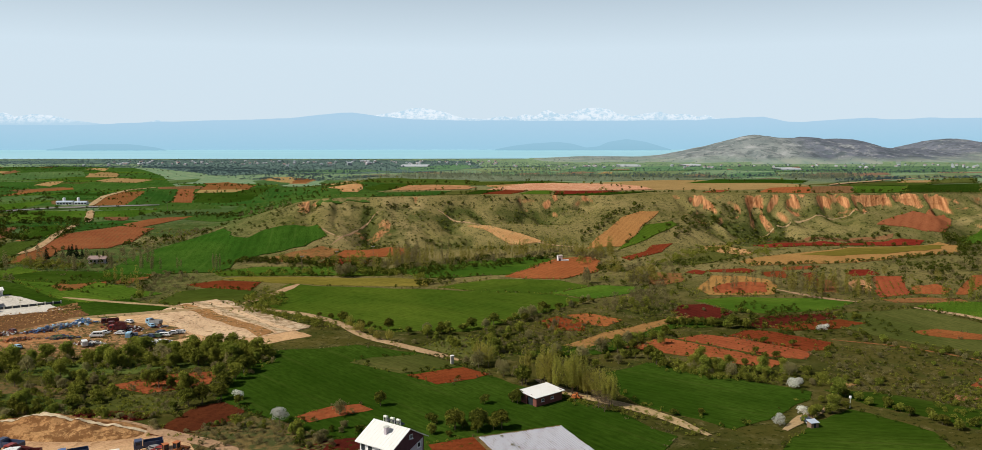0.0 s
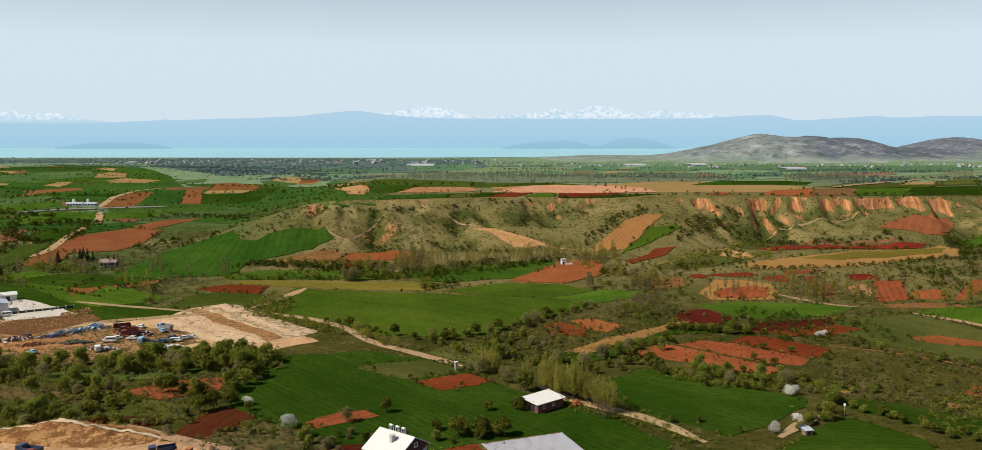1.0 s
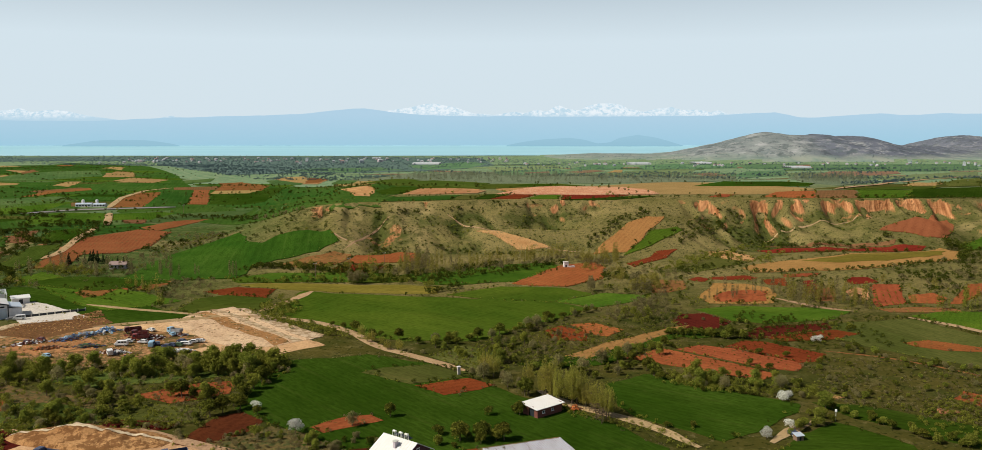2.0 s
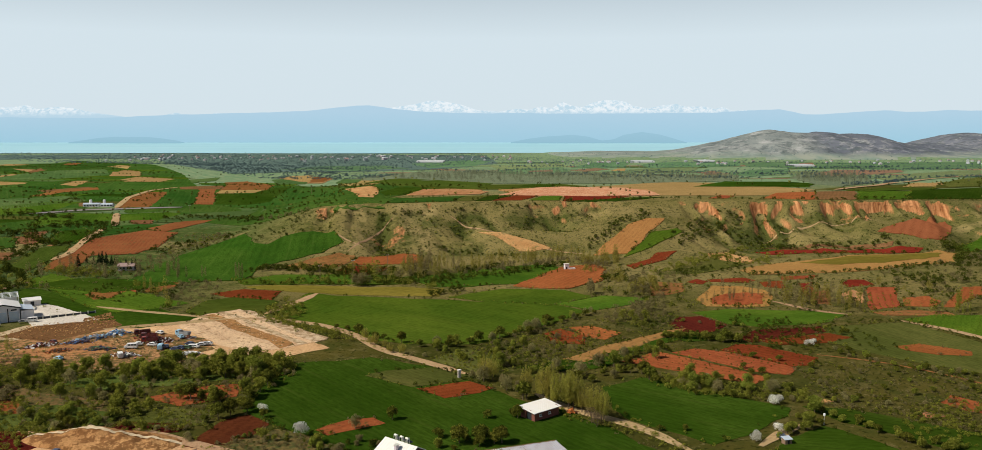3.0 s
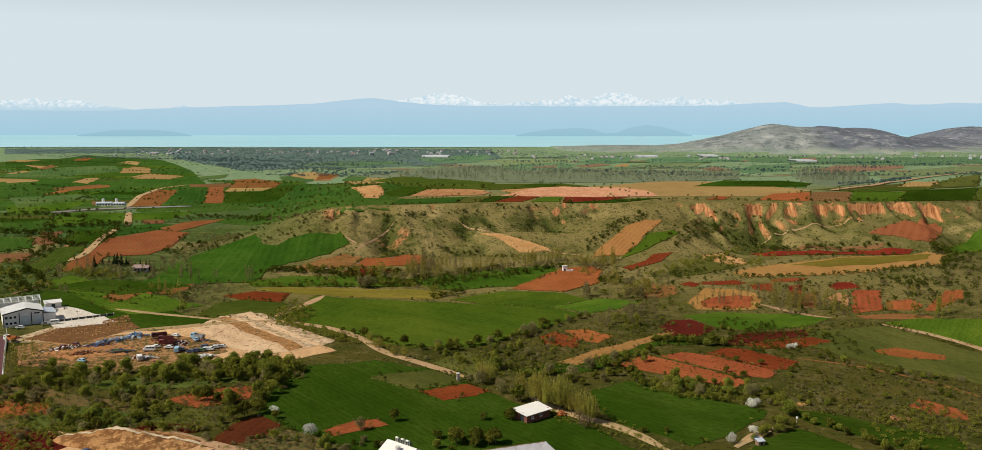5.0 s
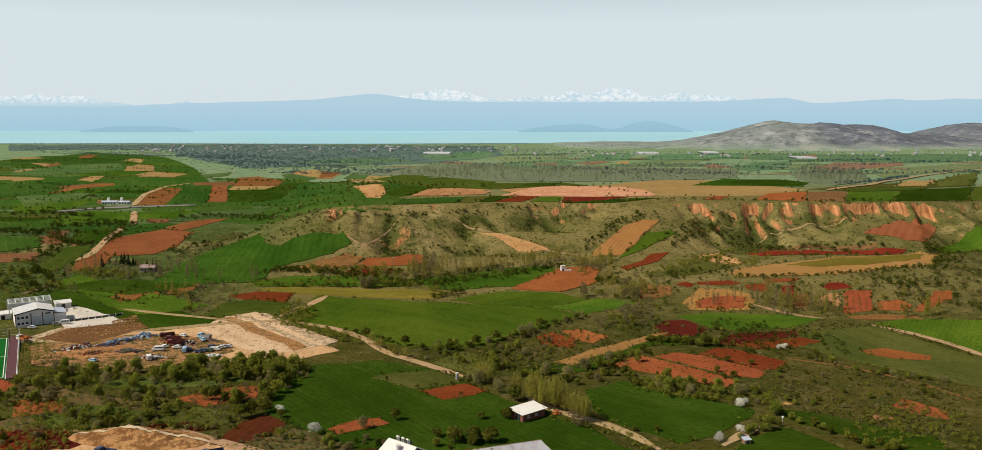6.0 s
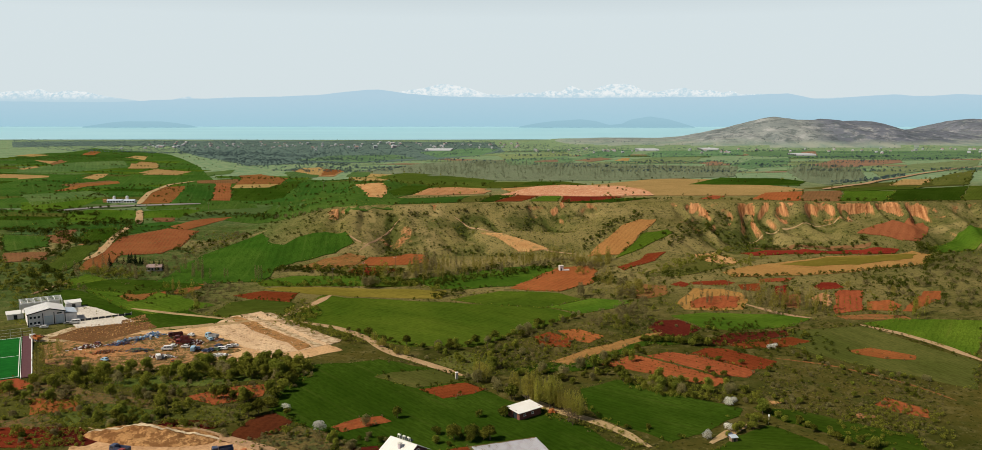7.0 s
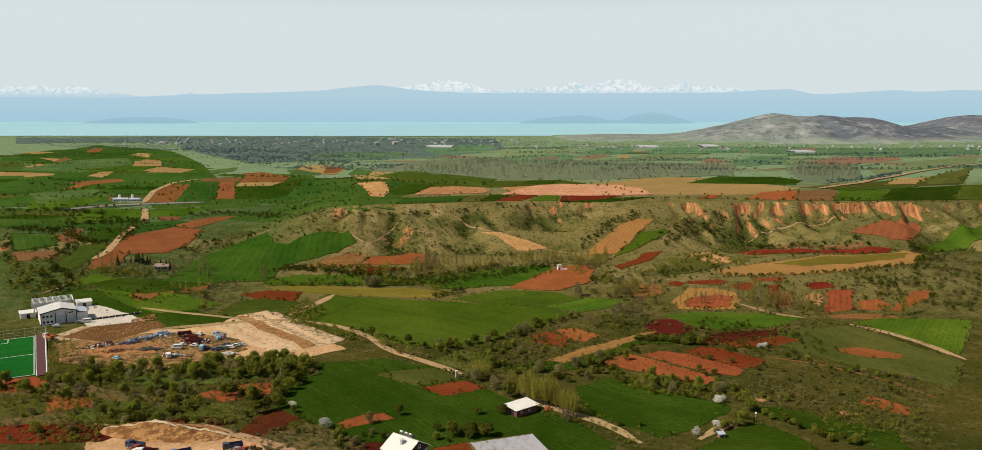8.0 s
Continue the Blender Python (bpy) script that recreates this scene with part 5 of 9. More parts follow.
road("track", track_dust, 4.0, 0.31, "narrow pale dirt farm track", (178.5, 362.4), (191.3, 347.3), (198.9, 329.2), (204.7, 305.9))
road("track", soil_tawny, 1.5, 0.2, "narrow worn dirt path", (120.2, 307.6), (137.9, 299.3), (153.1, 284.0), (163.8, 269.2), (167.7, 258.0))
road("track", track_dust, 5.0, 0.31, "narrow pale dirt farm track", (-101.6, 376.0), (-93.0, 399.3), (-87.6, 421.1))
road("track", track_dust, 5.0, 0.77, "narrow pale dirt farm track", (-273.7, 522.5), (-276.9, 553.4), (-291.5, 602.1), (-302.6, 661.3))
road("track", track_dust, 6.0, 0.85, "narrow pale dirt farm track", (-298.3, 667.7), (-314.8, 707.7), (-330.6, 745.2))
road("road", asphalt, 9.0, 0.85, "straight grey country road between fields", (-405.7, 741.3), (-370.0, 772.5), (-288.0, 788.0))
road("track", track_dust, 6.0, 0.85, "narrow pale dirt farm track", (-348.9, 785.7), (-375.0, 874.1), (-389.0, 967.1), (-372.3, 1005.3))
road("track", track_dust, 4.0, 0.56, "narrow pale dirt farm track", (-253.8, 423.2), (-250.9, 444.3), (-248.8, 451.2))
road("track", track_dust, 3.0, 0.31, "narrow pale dirt farm track", (-183.9, 390.6), (-158.6, 380.0), (-129.0, 370.2), (-114.7, 366.0))
road("track", track_dust, 5.0, 0.31, "narrow pale dirt farm track", (-161.7, 348.0), (-138.0, 356.3), (-114.7, 366.0))
road("track", track_dust, 6.0, 1.08, "narrow pale dirt farm track", (295.2, 717.7), (362.3, 781.4), (458.7, 915.7), (692.0, 1234.3), (940.4, 1462.6))
road("track", track_dust, 4.0, 0.31, "narrow pale dirt farm track", (70.9, 220.4), (75.6, 227.1), (82.5, 231.7), (88.8, 236.4))
field("yard", dirt, 0.10, "bare trampled dirt yard of the scrapyard", (-135.5, 229.7), (-117.3, 231.3), (-99.7, 230.9), (-80.3, 221.4), (-67.2, 211.2), (-61.9, 192.0), (-111.8, 190.2))
road("track", track_dust, 4.0, 0.31, "narrow pale dirt farm track", (-99.7, 232.9), (-82.9, 222.3), (-69.4, 216.0), (-55.9, 207.1), (-49.3, 200.0))
field("field", soil_dark, 0.13, "damp ploughed field of dark red soil", (-45.4, 208.3), (-39.2, 214.4), (-30.5, 216.7), (-27.7, 204.8), (-31.9, 194.5))
field("field", soil_red, 0.13, "ploughed field of brick-red soil", (-15.1, 211.3), (-4.8, 216.0), (7.2, 213.3), (4.9, 198.7), (-10.4, 199.0))
field("field", soil_orange, 0.13, "freshly tilled field of orange-red soil", (-202.4, 282.5), (-182.4, 281.7), (-166.7, 270.7), (-179.3, 260.8), (-189.1, 261.8))
field("field", soil_red, 0.13, "ploughed field of brick-red soil", (-166.7, 227.1), (-152.5, 230.4), (-131.5, 225.3), (-135.5, 214.4), (-157.9, 213.3))
field("field", stubble_green, 0.10, "olive-green fallow field with thin weeds", (-185.0, 255.5), (-164.5, 258.7), (-148.0, 248.9), (-156.3, 236.9), (-173.7, 237.9))
# left hillside, scarp foot and the strips of the plain
plot("field", wheat_slope, 0.36, "fresh green field of young winter wheat", (-198.1, 455.8), (-196.9, 469.9), (-201.7, 507.3), (-200.3, 544.1), (-192.1, 569.7), (-176.9, 592.1), (-173.5, 594.3), (-163.1, 573.2), (-156.5, 555.4), (-147.0, 549.8), (-139.8, 560.0), (-131.6, 570.9), (-121.5, 574.5), (-105.6, 571.1), (-102.0, 563.0), (-96.3, 556.3), (-108.4, 540.2), (-121.8, 526.6), (-133.0, 507.3), (-136.5, 491.8), (-134.4, 455.8), (-156.8, 452.3), (-173.3, 450.2))
plot("field", soil_tawny, 0.36, "tawny fallow ground with scattered weeds and bushes", (-124.3, 500.3), (-113.6, 525.8), (-96.9, 540.1), (-85.7, 539.2), (-87.7, 518.6), (-91.1, 500.3), (-106.5, 491.8))
plot("field", soil_orange, 0.36, "freshly tilled field of orange-red soil", (-86.8, 508.7), (-83.3, 537.1), (-67.4, 540.5), (-58.3, 551.8), (-46.8, 549.0), (-41.1, 523.5), (-46.6, 513.7), (-55.9, 509.4), (-71.0, 506.6))
plot("field", soil_red, 0.36, "ploughed field of brick-red soil", (-88.9, 487.6), (-85.7, 502.4), (-70.1, 500.3), (-55.0, 493.9), (-70.3, 474.9), (-85.1, 477.0))
plot("field", stubble_gold, 0.13, "golden-olive strip of thin grain", (-130.7, 439.6), (-116.7, 443.8), (-75.3, 439.6), (-48.2, 437.5), (-25.2, 433.3), (-26.0, 413.5), (-45.8, 415.6), (-72.0, 419.8), (-102.2, 425.5), (-120.6, 433.3))
plot("field", wheat_mid, 0.3, "fresh green field of young winter wheat", (-133.3, 459.4), (-120.7, 473.5), (-80.9, 473.5), (-53.2, 471.4), (-53.0, 456.5), (-76.1, 444.5), (-107.3, 447.4))
plot("field", wheat_hill, 0.5, "green young grain field on the gentle hill", (-800, 1360), (-840, 1547), (-845, 1866), (-660, 1547), (-564, 1288), (-619, 1242), (-712, 1209))
plot("field", wheat_hill_pale, 0.55, "pale green grain field on the gentle hill", (-694, 1179), (-654, 1170), (-635, 1236), (-583, 1282), (-531, 1175), (-568, 1106), (-643, 1091))
plot("field", wheat_hill, 0.6, "green young grain field on the gentle hill", (-577, 978), (-551, 1012), (-526, 1030), (-493, 1033), (-478, 1006), (-509, 981), (-499, 915), (-507.5, 858.3))
plot("field", tan_stubble, 0.7, "dry tan stubble field among green crops", (-526, 1166), (-554, 1275), (-521, 1257), (-481, 1163))
plot("field", tan_stubble, 0.7, "dry tan stubble field among green crops", (-481, 1097), (-482, 1151), (-419, 1121), (-422, 1084))
plot("field", tan_stubble, 0.7, "dry tan stubble field among green crops", (-525, 1030), (-532, 1081), (-517, 1084), (-503, 1039))
plot("field", tan_stubble, 0.7, "dry tan stubble field among green crops", (-609, 1348), (-629, 1427), (-601, 1414), (-583, 1363))
plot("field", soil_hill, 0.7, "tilled brown-orange field on the gentle hill", (-720, 1424), (-900, 1824), (-845, 1758), (-698, 1424))
plot("field", tan_stubble, 0.7, "dry tan stubble field among green crops", (-816, 1388), (-839, 1475), (-780, 1433), (-771, 1363))
plot("field", tan_stubble, 0.7, "dry tan stubble field among green crops", (-667, 1133), (-662, 1170), (-650, 1160), (-655, 1127))
plot("field", plough_brown, 0.7, "brown ploughed field between green crops", (-663, 1212), (-684, 1285), (-653, 1236), (-646, 1191))
plot("field", soil_hill, 0.7, "tilled brown-orange field on the gentle hill", (-495, 906), (-499, 969), (-468, 1006), (-456, 984), (-481, 948), (-483.1, 900.0))
plot("field", tan_stubble, 0.7, "dry tan stubble field among green crops", (-606, 1027), (-582, 1054), (-572, 1039), (-597, 1012))
plot("field", wheat_mid, 0.6, "fresh green field of young winter wheat", (-471.2, 796.0), (-447.0, 818.0), (-429.6, 844.9), (-404.7, 832.9), (-398.5, 771.3), (-417.1, 741.6), (-437.8, 738.7))
plot("field", wheat_mid, 0.65, "fresh green field of young winter wheat", (-369.0, 675.0), (-392.4, 737.3), (-376.8, 750.8), (-333.7, 745.8), (-315.6, 708.3), (-326.7, 680.7), (-352.5, 680.7))
plot("field", wheat_mid, 0.65, "fresh green field of young winter wheat", (-327.1, 740.9), (-289.3, 752.2), (-272.6, 745.1), (-277.2, 702.0), (-298.2, 701.3), (-306.8, 694.2))
plot("field", wheat_hill_pale, 0.65, "pale green grain field on the gentle hill", (-275.7, 688.5), (-278.9, 724.6), (-257.8, 751.5), (-213.6, 776.8), (-213.8, 736.5), (-239.6, 713.2), (-258.0, 689.9))
plot("field", plough_brown, 0.7, "brown ploughed field between green crops", (-295.4, 687.1), (-296.1, 701.3), (-281.0, 702.0), (-274.8, 685.0))
plot("field", plough_brown, 0.6, "brown ploughed field between green crops", (-353.4, 636.8), (-337.9, 642.5), (-325.8, 606.4), (-342.0, 614.2))
plot("field", wheat_dark, 0.6, "deep green field of dense young wheat", (-312.8, 593.6), (-328.2, 642.5), (-314.7, 655.2), (-304.2, 643.2), (-294.3, 602.1), (-297.1, 589.3))
plot("field", wheat_dark, 0.75, "deep green field of dense young wheat", (-266.5, 817.2), (-298, 921), (-262, 930), (-252, 1006), (-240, 1018), (-219.3, 844.7), (-236.7, 816.5))
plot("field", wheat_hill, 0.75, "green young grain field on the gentle hill", (-312.7, 793.3), (-363, 957), (-335, 972), (-288.1, 820.8), (-289.9, 793.3))
plot("field", soil_hill, 0.8, "tilled brown-orange field on the gentle hill", (-314, 1015), (-342, 1087), (-321, 1111), (-268, 1051), (-256, 963), (-295, 984))
plot("field", tan_stubble, 0.85, "dry tan stubble field among green crops", (-301, 927), (-307, 963), (-258, 969), (-261, 936))
plot("field", tan_stubble, 0.8, "dry tan stubble field among green crops", (-291, 1166), (-285, 1208), (-257, 1226), (-235, 1102), (-252, 1111))
plot("field", soil_hill, 0.85, "tilled brown-orange field on the gentle hill", (-233, 1093), (-251, 1205), (-221, 1187), (-217, 1105))
plot("field", wheat_hill_pale, 0.8, "pale green grain field on the gentle hill", (-197, 1078), (-201, 1175), (-169, 1118), (-160, 1018))
plot("field", wheat_pale, 0.8, "pale yellow-green field of thin young grain", (-143, 958), (-108, 1001), (-58, 926), (3.8, 831.0), (-7.9, 745.8), (-55.1, 778.2), (-86.2, 795.0))
plot("field", clay_pale, 0.9, "bare patch of pale orange eroded clay", (-152.6, 892.5), (-114.7, 827.9), (-93.3, 716.1), (-91.6, 660.3), (-102.7, 667.4))
plot("field", clay_pale, 0.9, "bare patch of pale orange eroded clay", (-66.2, 680.8), (-57.5, 733.8), (-34.6, 740.1), (-1.1, 715.4), (-7.3, 692.1), (-43.1, 680.1))
plot("field", wheat_hill, 0.75, "green young grain field on the gentle hill", (-184.9, 780.0), (-189.1, 883.2), (-121.3, 718.6), (-100.9, 656.1), (-71.8, 661.0), (-75.5, 610.0), (-111.4, 603.9))
plot("field", wheat_dark, 0.75, "deep green field of dense young wheat", (-92.0, 709.8), (-82.9, 764.8), (-53.9, 761.3), (-69.3, 685.8), (-83.6, 675.9))
plot("field", wood_floor, 0.6, "dark shaded ground of orchards and woods on the plain", (-1196, 2035), (-1049, 2108), (-829, 2111), (-534, 1471), (-374, 1233), (-295, 1293), (-171, 1395), (-30, 1697), (22, 1842), (-6, 2313), (-701, 2441), (-1380, 2350))
plot("field", grove_floor, 0.7, "olive ground under scattered trees on the plain", (-192, 1142), (-140, 1296), (-28, 1555), (126, 1452), (390, 1310), (273, 917), (111.5, 842.1), (10.0, 830.3), (-71, 914))
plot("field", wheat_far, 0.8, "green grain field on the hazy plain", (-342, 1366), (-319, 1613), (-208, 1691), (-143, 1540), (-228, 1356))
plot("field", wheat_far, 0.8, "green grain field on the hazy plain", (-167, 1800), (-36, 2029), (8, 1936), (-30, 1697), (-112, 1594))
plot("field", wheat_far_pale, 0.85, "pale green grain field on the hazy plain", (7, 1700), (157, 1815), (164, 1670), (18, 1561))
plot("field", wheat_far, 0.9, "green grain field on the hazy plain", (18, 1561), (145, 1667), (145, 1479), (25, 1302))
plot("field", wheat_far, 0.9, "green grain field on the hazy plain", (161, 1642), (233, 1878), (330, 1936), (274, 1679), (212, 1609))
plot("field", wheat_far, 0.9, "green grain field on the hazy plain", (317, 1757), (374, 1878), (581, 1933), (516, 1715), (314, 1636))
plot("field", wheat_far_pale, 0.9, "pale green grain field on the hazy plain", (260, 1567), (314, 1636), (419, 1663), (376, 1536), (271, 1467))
plot("field", soil_far, 1.0, "brown tilled field on the plain, faded by painted haze", (149, 1525), (209, 1633), (228, 1588), (174, 1485))
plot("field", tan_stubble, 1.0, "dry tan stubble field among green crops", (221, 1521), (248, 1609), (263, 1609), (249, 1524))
plot("field", soil_far, 1.0, "brown tilled field on the plain, faded by painted haze", (358, 1455), (410, 1536), (416, 1494), (385, 1401))
plot("field", soil_far, 1.0, "brown tilled field on the plain, faded by painted haze", (70, 1503), (117, 1546), (115, 1479), (72, 1455))
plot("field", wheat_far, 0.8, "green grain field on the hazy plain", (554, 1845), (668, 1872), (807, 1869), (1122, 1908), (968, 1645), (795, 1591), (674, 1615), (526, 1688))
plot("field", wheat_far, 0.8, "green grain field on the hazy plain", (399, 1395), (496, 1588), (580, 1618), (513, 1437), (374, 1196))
plot("field", soil_far, 1.0, "brown tilled field on the plain, faded by painted haze", (620, 1688), (684, 1839), (722, 1866), (670, 1712))
plot("field", soil_far, 1.0, "brown tilled field on the plain, faded by painted haze", (536, 1395), (648, 1567), (771, 1567), (732, 1473), (642, 1389), (499, 1217))
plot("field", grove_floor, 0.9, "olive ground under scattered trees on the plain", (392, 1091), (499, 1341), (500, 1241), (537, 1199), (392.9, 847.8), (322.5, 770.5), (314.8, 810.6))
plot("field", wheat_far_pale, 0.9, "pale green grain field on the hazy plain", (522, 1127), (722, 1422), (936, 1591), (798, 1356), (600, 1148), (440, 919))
plot("field", tan_stubble, 1.0, "dry tan stubble field among green crops", (382.1, 776.1), (429.3, 841.4), (481.6, 894.0), (444.6, 818.2), (408.8, 780.3))
plot("field", stubble_green, 0.9, "olive-green fallow field with thin weeds", (471.0, 874.4), (596, 1049), (706, 1199), (466.7, 790.8), (423.0, 773.9))
plot("field", wheat_pale, 1.0, "pale yellow-green field of thin young grain", (305.7, 716.9), (357.5, 746.5), (405.5, 754.2), (381.4, 727.5), (315.6, 702.8))
plot("field", wheat_dark, 1.0, "deep green field of dense young wheat", (236.1, 808.4), (265.3, 879.4), (306.1, 873.1), (314.8, 810.6), (298.0, 782.4), (256.8, 782.4))
# narrow strips of crops: the hillside and the plain are cut into many small holdings
def strips(count, x0, x1, y0, y1, long, wide, lift, kinds, edge, seed, hedge, bush):
    r = np.random.default_rng(seed)
    made = 0
    while made < count:
        x, y = r.uniform(x0, x1), r.uniform(y0, y1)
        if not inside(edge, np.array([(x, y)]))[0]:
            continue
        l, w = r.uniform(0.5, 1.0) * long, r.uniform(0.5, 1.0) * wide
        a = 0.12 * math.sin(x / 90 + y / 300) + r.normal(0, 0.07)
        ca, sa, skew = math.cos(a), math.sin(a), r.uniform(-0.6, 0.6) * w
        ring = [(x + ca * u - sa * v, y + sa * u + ca * v) for u, v in ((-l / 2 - skew, -w / 2), (l / 2 - skew, -w / 2), (l / 2 + skew, w / 2), (-l / 2 + skew, w / 2))]
        material, label = kinds[r.integers(len(kinds))]
        plot("field", material, lift, label, *ring)
        if r.random() < 0.7:
            far_hedge("bush", hedge, int(l / 7) + 2, r.uniform(0.8, 1.5) * bush, 1.5, ring[0], ring[1])
        made += 1


GREENS = [(wheat_hill, "green young grain field on the gentle hill"), (wheat_hill_pale, "pale green grain field on the gentle hill"), (wheat_mid, "fresh green field of young winter wheat"),
          (wheat_dark, "deep green field of dense young wheat"), (wheat_hill, "green young grain field on the gentle hill"), (stubble_green, "olive-green fallow field with thin weeds")]
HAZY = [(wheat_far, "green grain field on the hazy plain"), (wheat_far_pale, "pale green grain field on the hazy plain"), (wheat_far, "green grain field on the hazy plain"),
        (soil_far, "brown tilled field on the plain, faded by painted haze"), (wheat_far_pale, "pale green grain field on the hazy plain"), (wheat_hill_pale, "pale green grain field on the plain")]
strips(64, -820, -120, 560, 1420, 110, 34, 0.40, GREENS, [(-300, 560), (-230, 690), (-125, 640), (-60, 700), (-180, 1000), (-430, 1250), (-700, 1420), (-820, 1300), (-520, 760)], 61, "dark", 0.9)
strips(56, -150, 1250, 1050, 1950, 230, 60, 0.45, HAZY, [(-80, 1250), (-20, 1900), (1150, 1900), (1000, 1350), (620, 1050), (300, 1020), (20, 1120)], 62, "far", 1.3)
# the patchwork of red plots beyond the stream
plot("field", soil_tawny, 0.12, "tawny fallow ground with scattered weeds and bushes", (84.4, 443.8), (90.2, 452.3), (103.0, 448.1), (99.9, 426.9), (87.9, 416.3), (80.0, 416.3))
plot("field", soil_red, 0.14, "ploughed field of brick-red soil", (105.6, 451.6), (113.8, 460.1), (118.3, 453.0), (112.4, 444.5))
plot("field", soil_apricot, 0.12, "tilled field of pale apricot soil on the slope", (99.4, 405.7), (116.4, 440.3), (132.6, 438.2), (141.5, 428.3), (138.7, 410.0), (129.5, 390.9), (118.1, 388.8), (100.9, 391.6))
plot("field", soil_orange, 0.2, "freshly tilled field of orange-red soil", (107.4, 407.9), (117.6, 419.8), (129.5, 422.0), (137.0, 419.2), (128.4, 395.2), (116.1, 392.3), (105.4, 395.2))
plot("field", soil_red, 0.14, "ploughed field of brick-red soil", (119.2, 458.0), (140.1, 463.6), (144.8, 455.8), (139.2, 448.8), (119.2, 450.9))
plot("field", soil_red, 0.14, "ploughed field of brick-red soil", (144.8, 450.2), (158.3, 454.4), (152.6, 431.9), (143.9, 436.8))
plot("field", soil_orange, 0.14, "freshly tilled field of orange-red soil", (162.6, 467.1), (185.6, 471.4), (177.7, 460.1), (159.4, 458.0))
plot("field", soil_red, 0.14, "ploughed field of brick-red soil", (164.6, 446.0), (173.6, 450.9), (159.1, 410.7), (155.6, 414.9))
plot("field", soil_tawny, 0.13, "tawny fallow ground with scattered weeds and bushes", (163.6, 422.7), (174.1, 431.1), (161.2, 393.7), (152.3, 396.6))
plot("field", soil_red, 0.14, "ploughed field of brick-red soil", (187.7, 446.0), (195.9, 457.3), (204.0, 455.9), (203.3, 440.4), (187.6, 437.5))
plot("field", soil_orange, 0.16, "freshly tilled field of orange-red soil", (193.5, 430.4), (199.4, 436.1), (209.7, 432.6), (202.0, 414.2), (192.3, 389.5), (175.5, 385.3))
plot("field", soil_orange, 0.14, "freshly tilled field of orange-red soil", (202.1, 408.6), (215.3, 410.1), (215.7, 398.7), (207.5, 388.8), (194.6, 391.6))
plot("field", soil_orange, 0.14, "freshly tilled field of orange-red soil", (211.0, 388.1), (226.0, 406.6), (237.7, 419.6), (245.9, 416.1), (238.1, 403.9), (232.1, 401.0), (215.9, 386.7))
plot("field", soil_tawny, 0.13, "tawny fallow ground with scattered weeds and bushes", (173.9, 380.3), (195.8, 383.1), (208.2, 378.9), (209.0, 371.8), (176.5, 373.2))
plot("field", clay_pale, 0.14, "bare patch of pale orange eroded clay", (176.1, 419.8), (185.7, 429.0), (188.9, 422.7), (177.8, 397.3), (173.0, 407.9))
plot("field", stubble_green, 0.12, "olive-green fallow field with thin weeds", (93.0, 476.3), (114.7, 491.8), (152.4, 539.7), (142.0, 495.3), (118.3, 475.6))
plot("field", clay_pale, 0.14, "bare patch of pale orange eroded clay", (142.6, 541.9), (152.4, 555.4), (166.5, 539.0), (165.8, 523.5), (151.4, 529.2))
plot("field", clay_pink, 1.6, "wide bare sheet of salmon-pink clay", (8.2, 680.1), (25.0, 721.1), (40.2, 752.1), (67.2, 769.7), (124.7, 766.8), (138.3, 716.8), (137.1, 678.7), (88.9, 670.2), (48.9, 675.2))
plot("field", wheat_dark, 0.15, "deep green field of dense young wheat", (26.6, 296.4), (41.5, 305.6), (62.1, 327.4), (71.9, 335.9), (75.5, 330.9), (57.2, 314.0), (39.8, 292.2), (30.2, 286.5))
plot("field", wheat_dark, 0.15, "deep green field of dense young wheat", (71.4, 335.9), (83.4, 342.9), (90.8, 330.9), (76.9, 326.0))
road("track", track_dust, 1.3, 0.25, "thin worn footpath on the slope", (-69.0, 600.1), (-76.0, 593.7), (-83.4, 566.7), (-92.7, 544.4))
road("track", track_dust, 1.3, 0.25, "thin worn footpath on the slope", (-28.4, 605.8), (-10.8, 595.8), (11.3, 571.3), (36.4, 556.4), (60.9, 548.3))
road("track", track_dust, 1.3, 0.25, "thin worn footpath on the slope", (-106.2, 569.5), (-95.1, 559.2), (-83.6, 553.1))
road("track", track_dust, 1.3, 0.25, "thin worn footpath on the slope", (285.3, 617.6), (251.2, 607.6), (222.3, 603.5), (196.5, 600.7))
plot("field", soil_hill, 0.2, "tilled brown-orange field by the stream", (-202.4, 417.1), (-199.0, 438.2), (-193.8, 446.7), (-186.1, 434.7), (-184.9, 410.0), (-192.4, 405.8))
plot("field", soil_hill, 0.2, "tilled brown-orange field by the stream", (-176.8, 424.8), (-178.1, 446.7), (-167.2, 452.3), (-164.2, 434.7), (-168.5, 422.0))
# ---------------------------------------------------------------- trees and bushes near the fields
grove("round2 bush2 round2 grey", 50, 0.95, (-151, 285), (-120, 291), (-80, 302), (-69, 293), (-75, 282), (-86, 279), (-115, 277), (-144, 275))
grove("bush2 grey round2 greybush", 14, 0.9, (-160, 285), (-143, 292), (-118, 285), (-117, 258), (-145, 258))
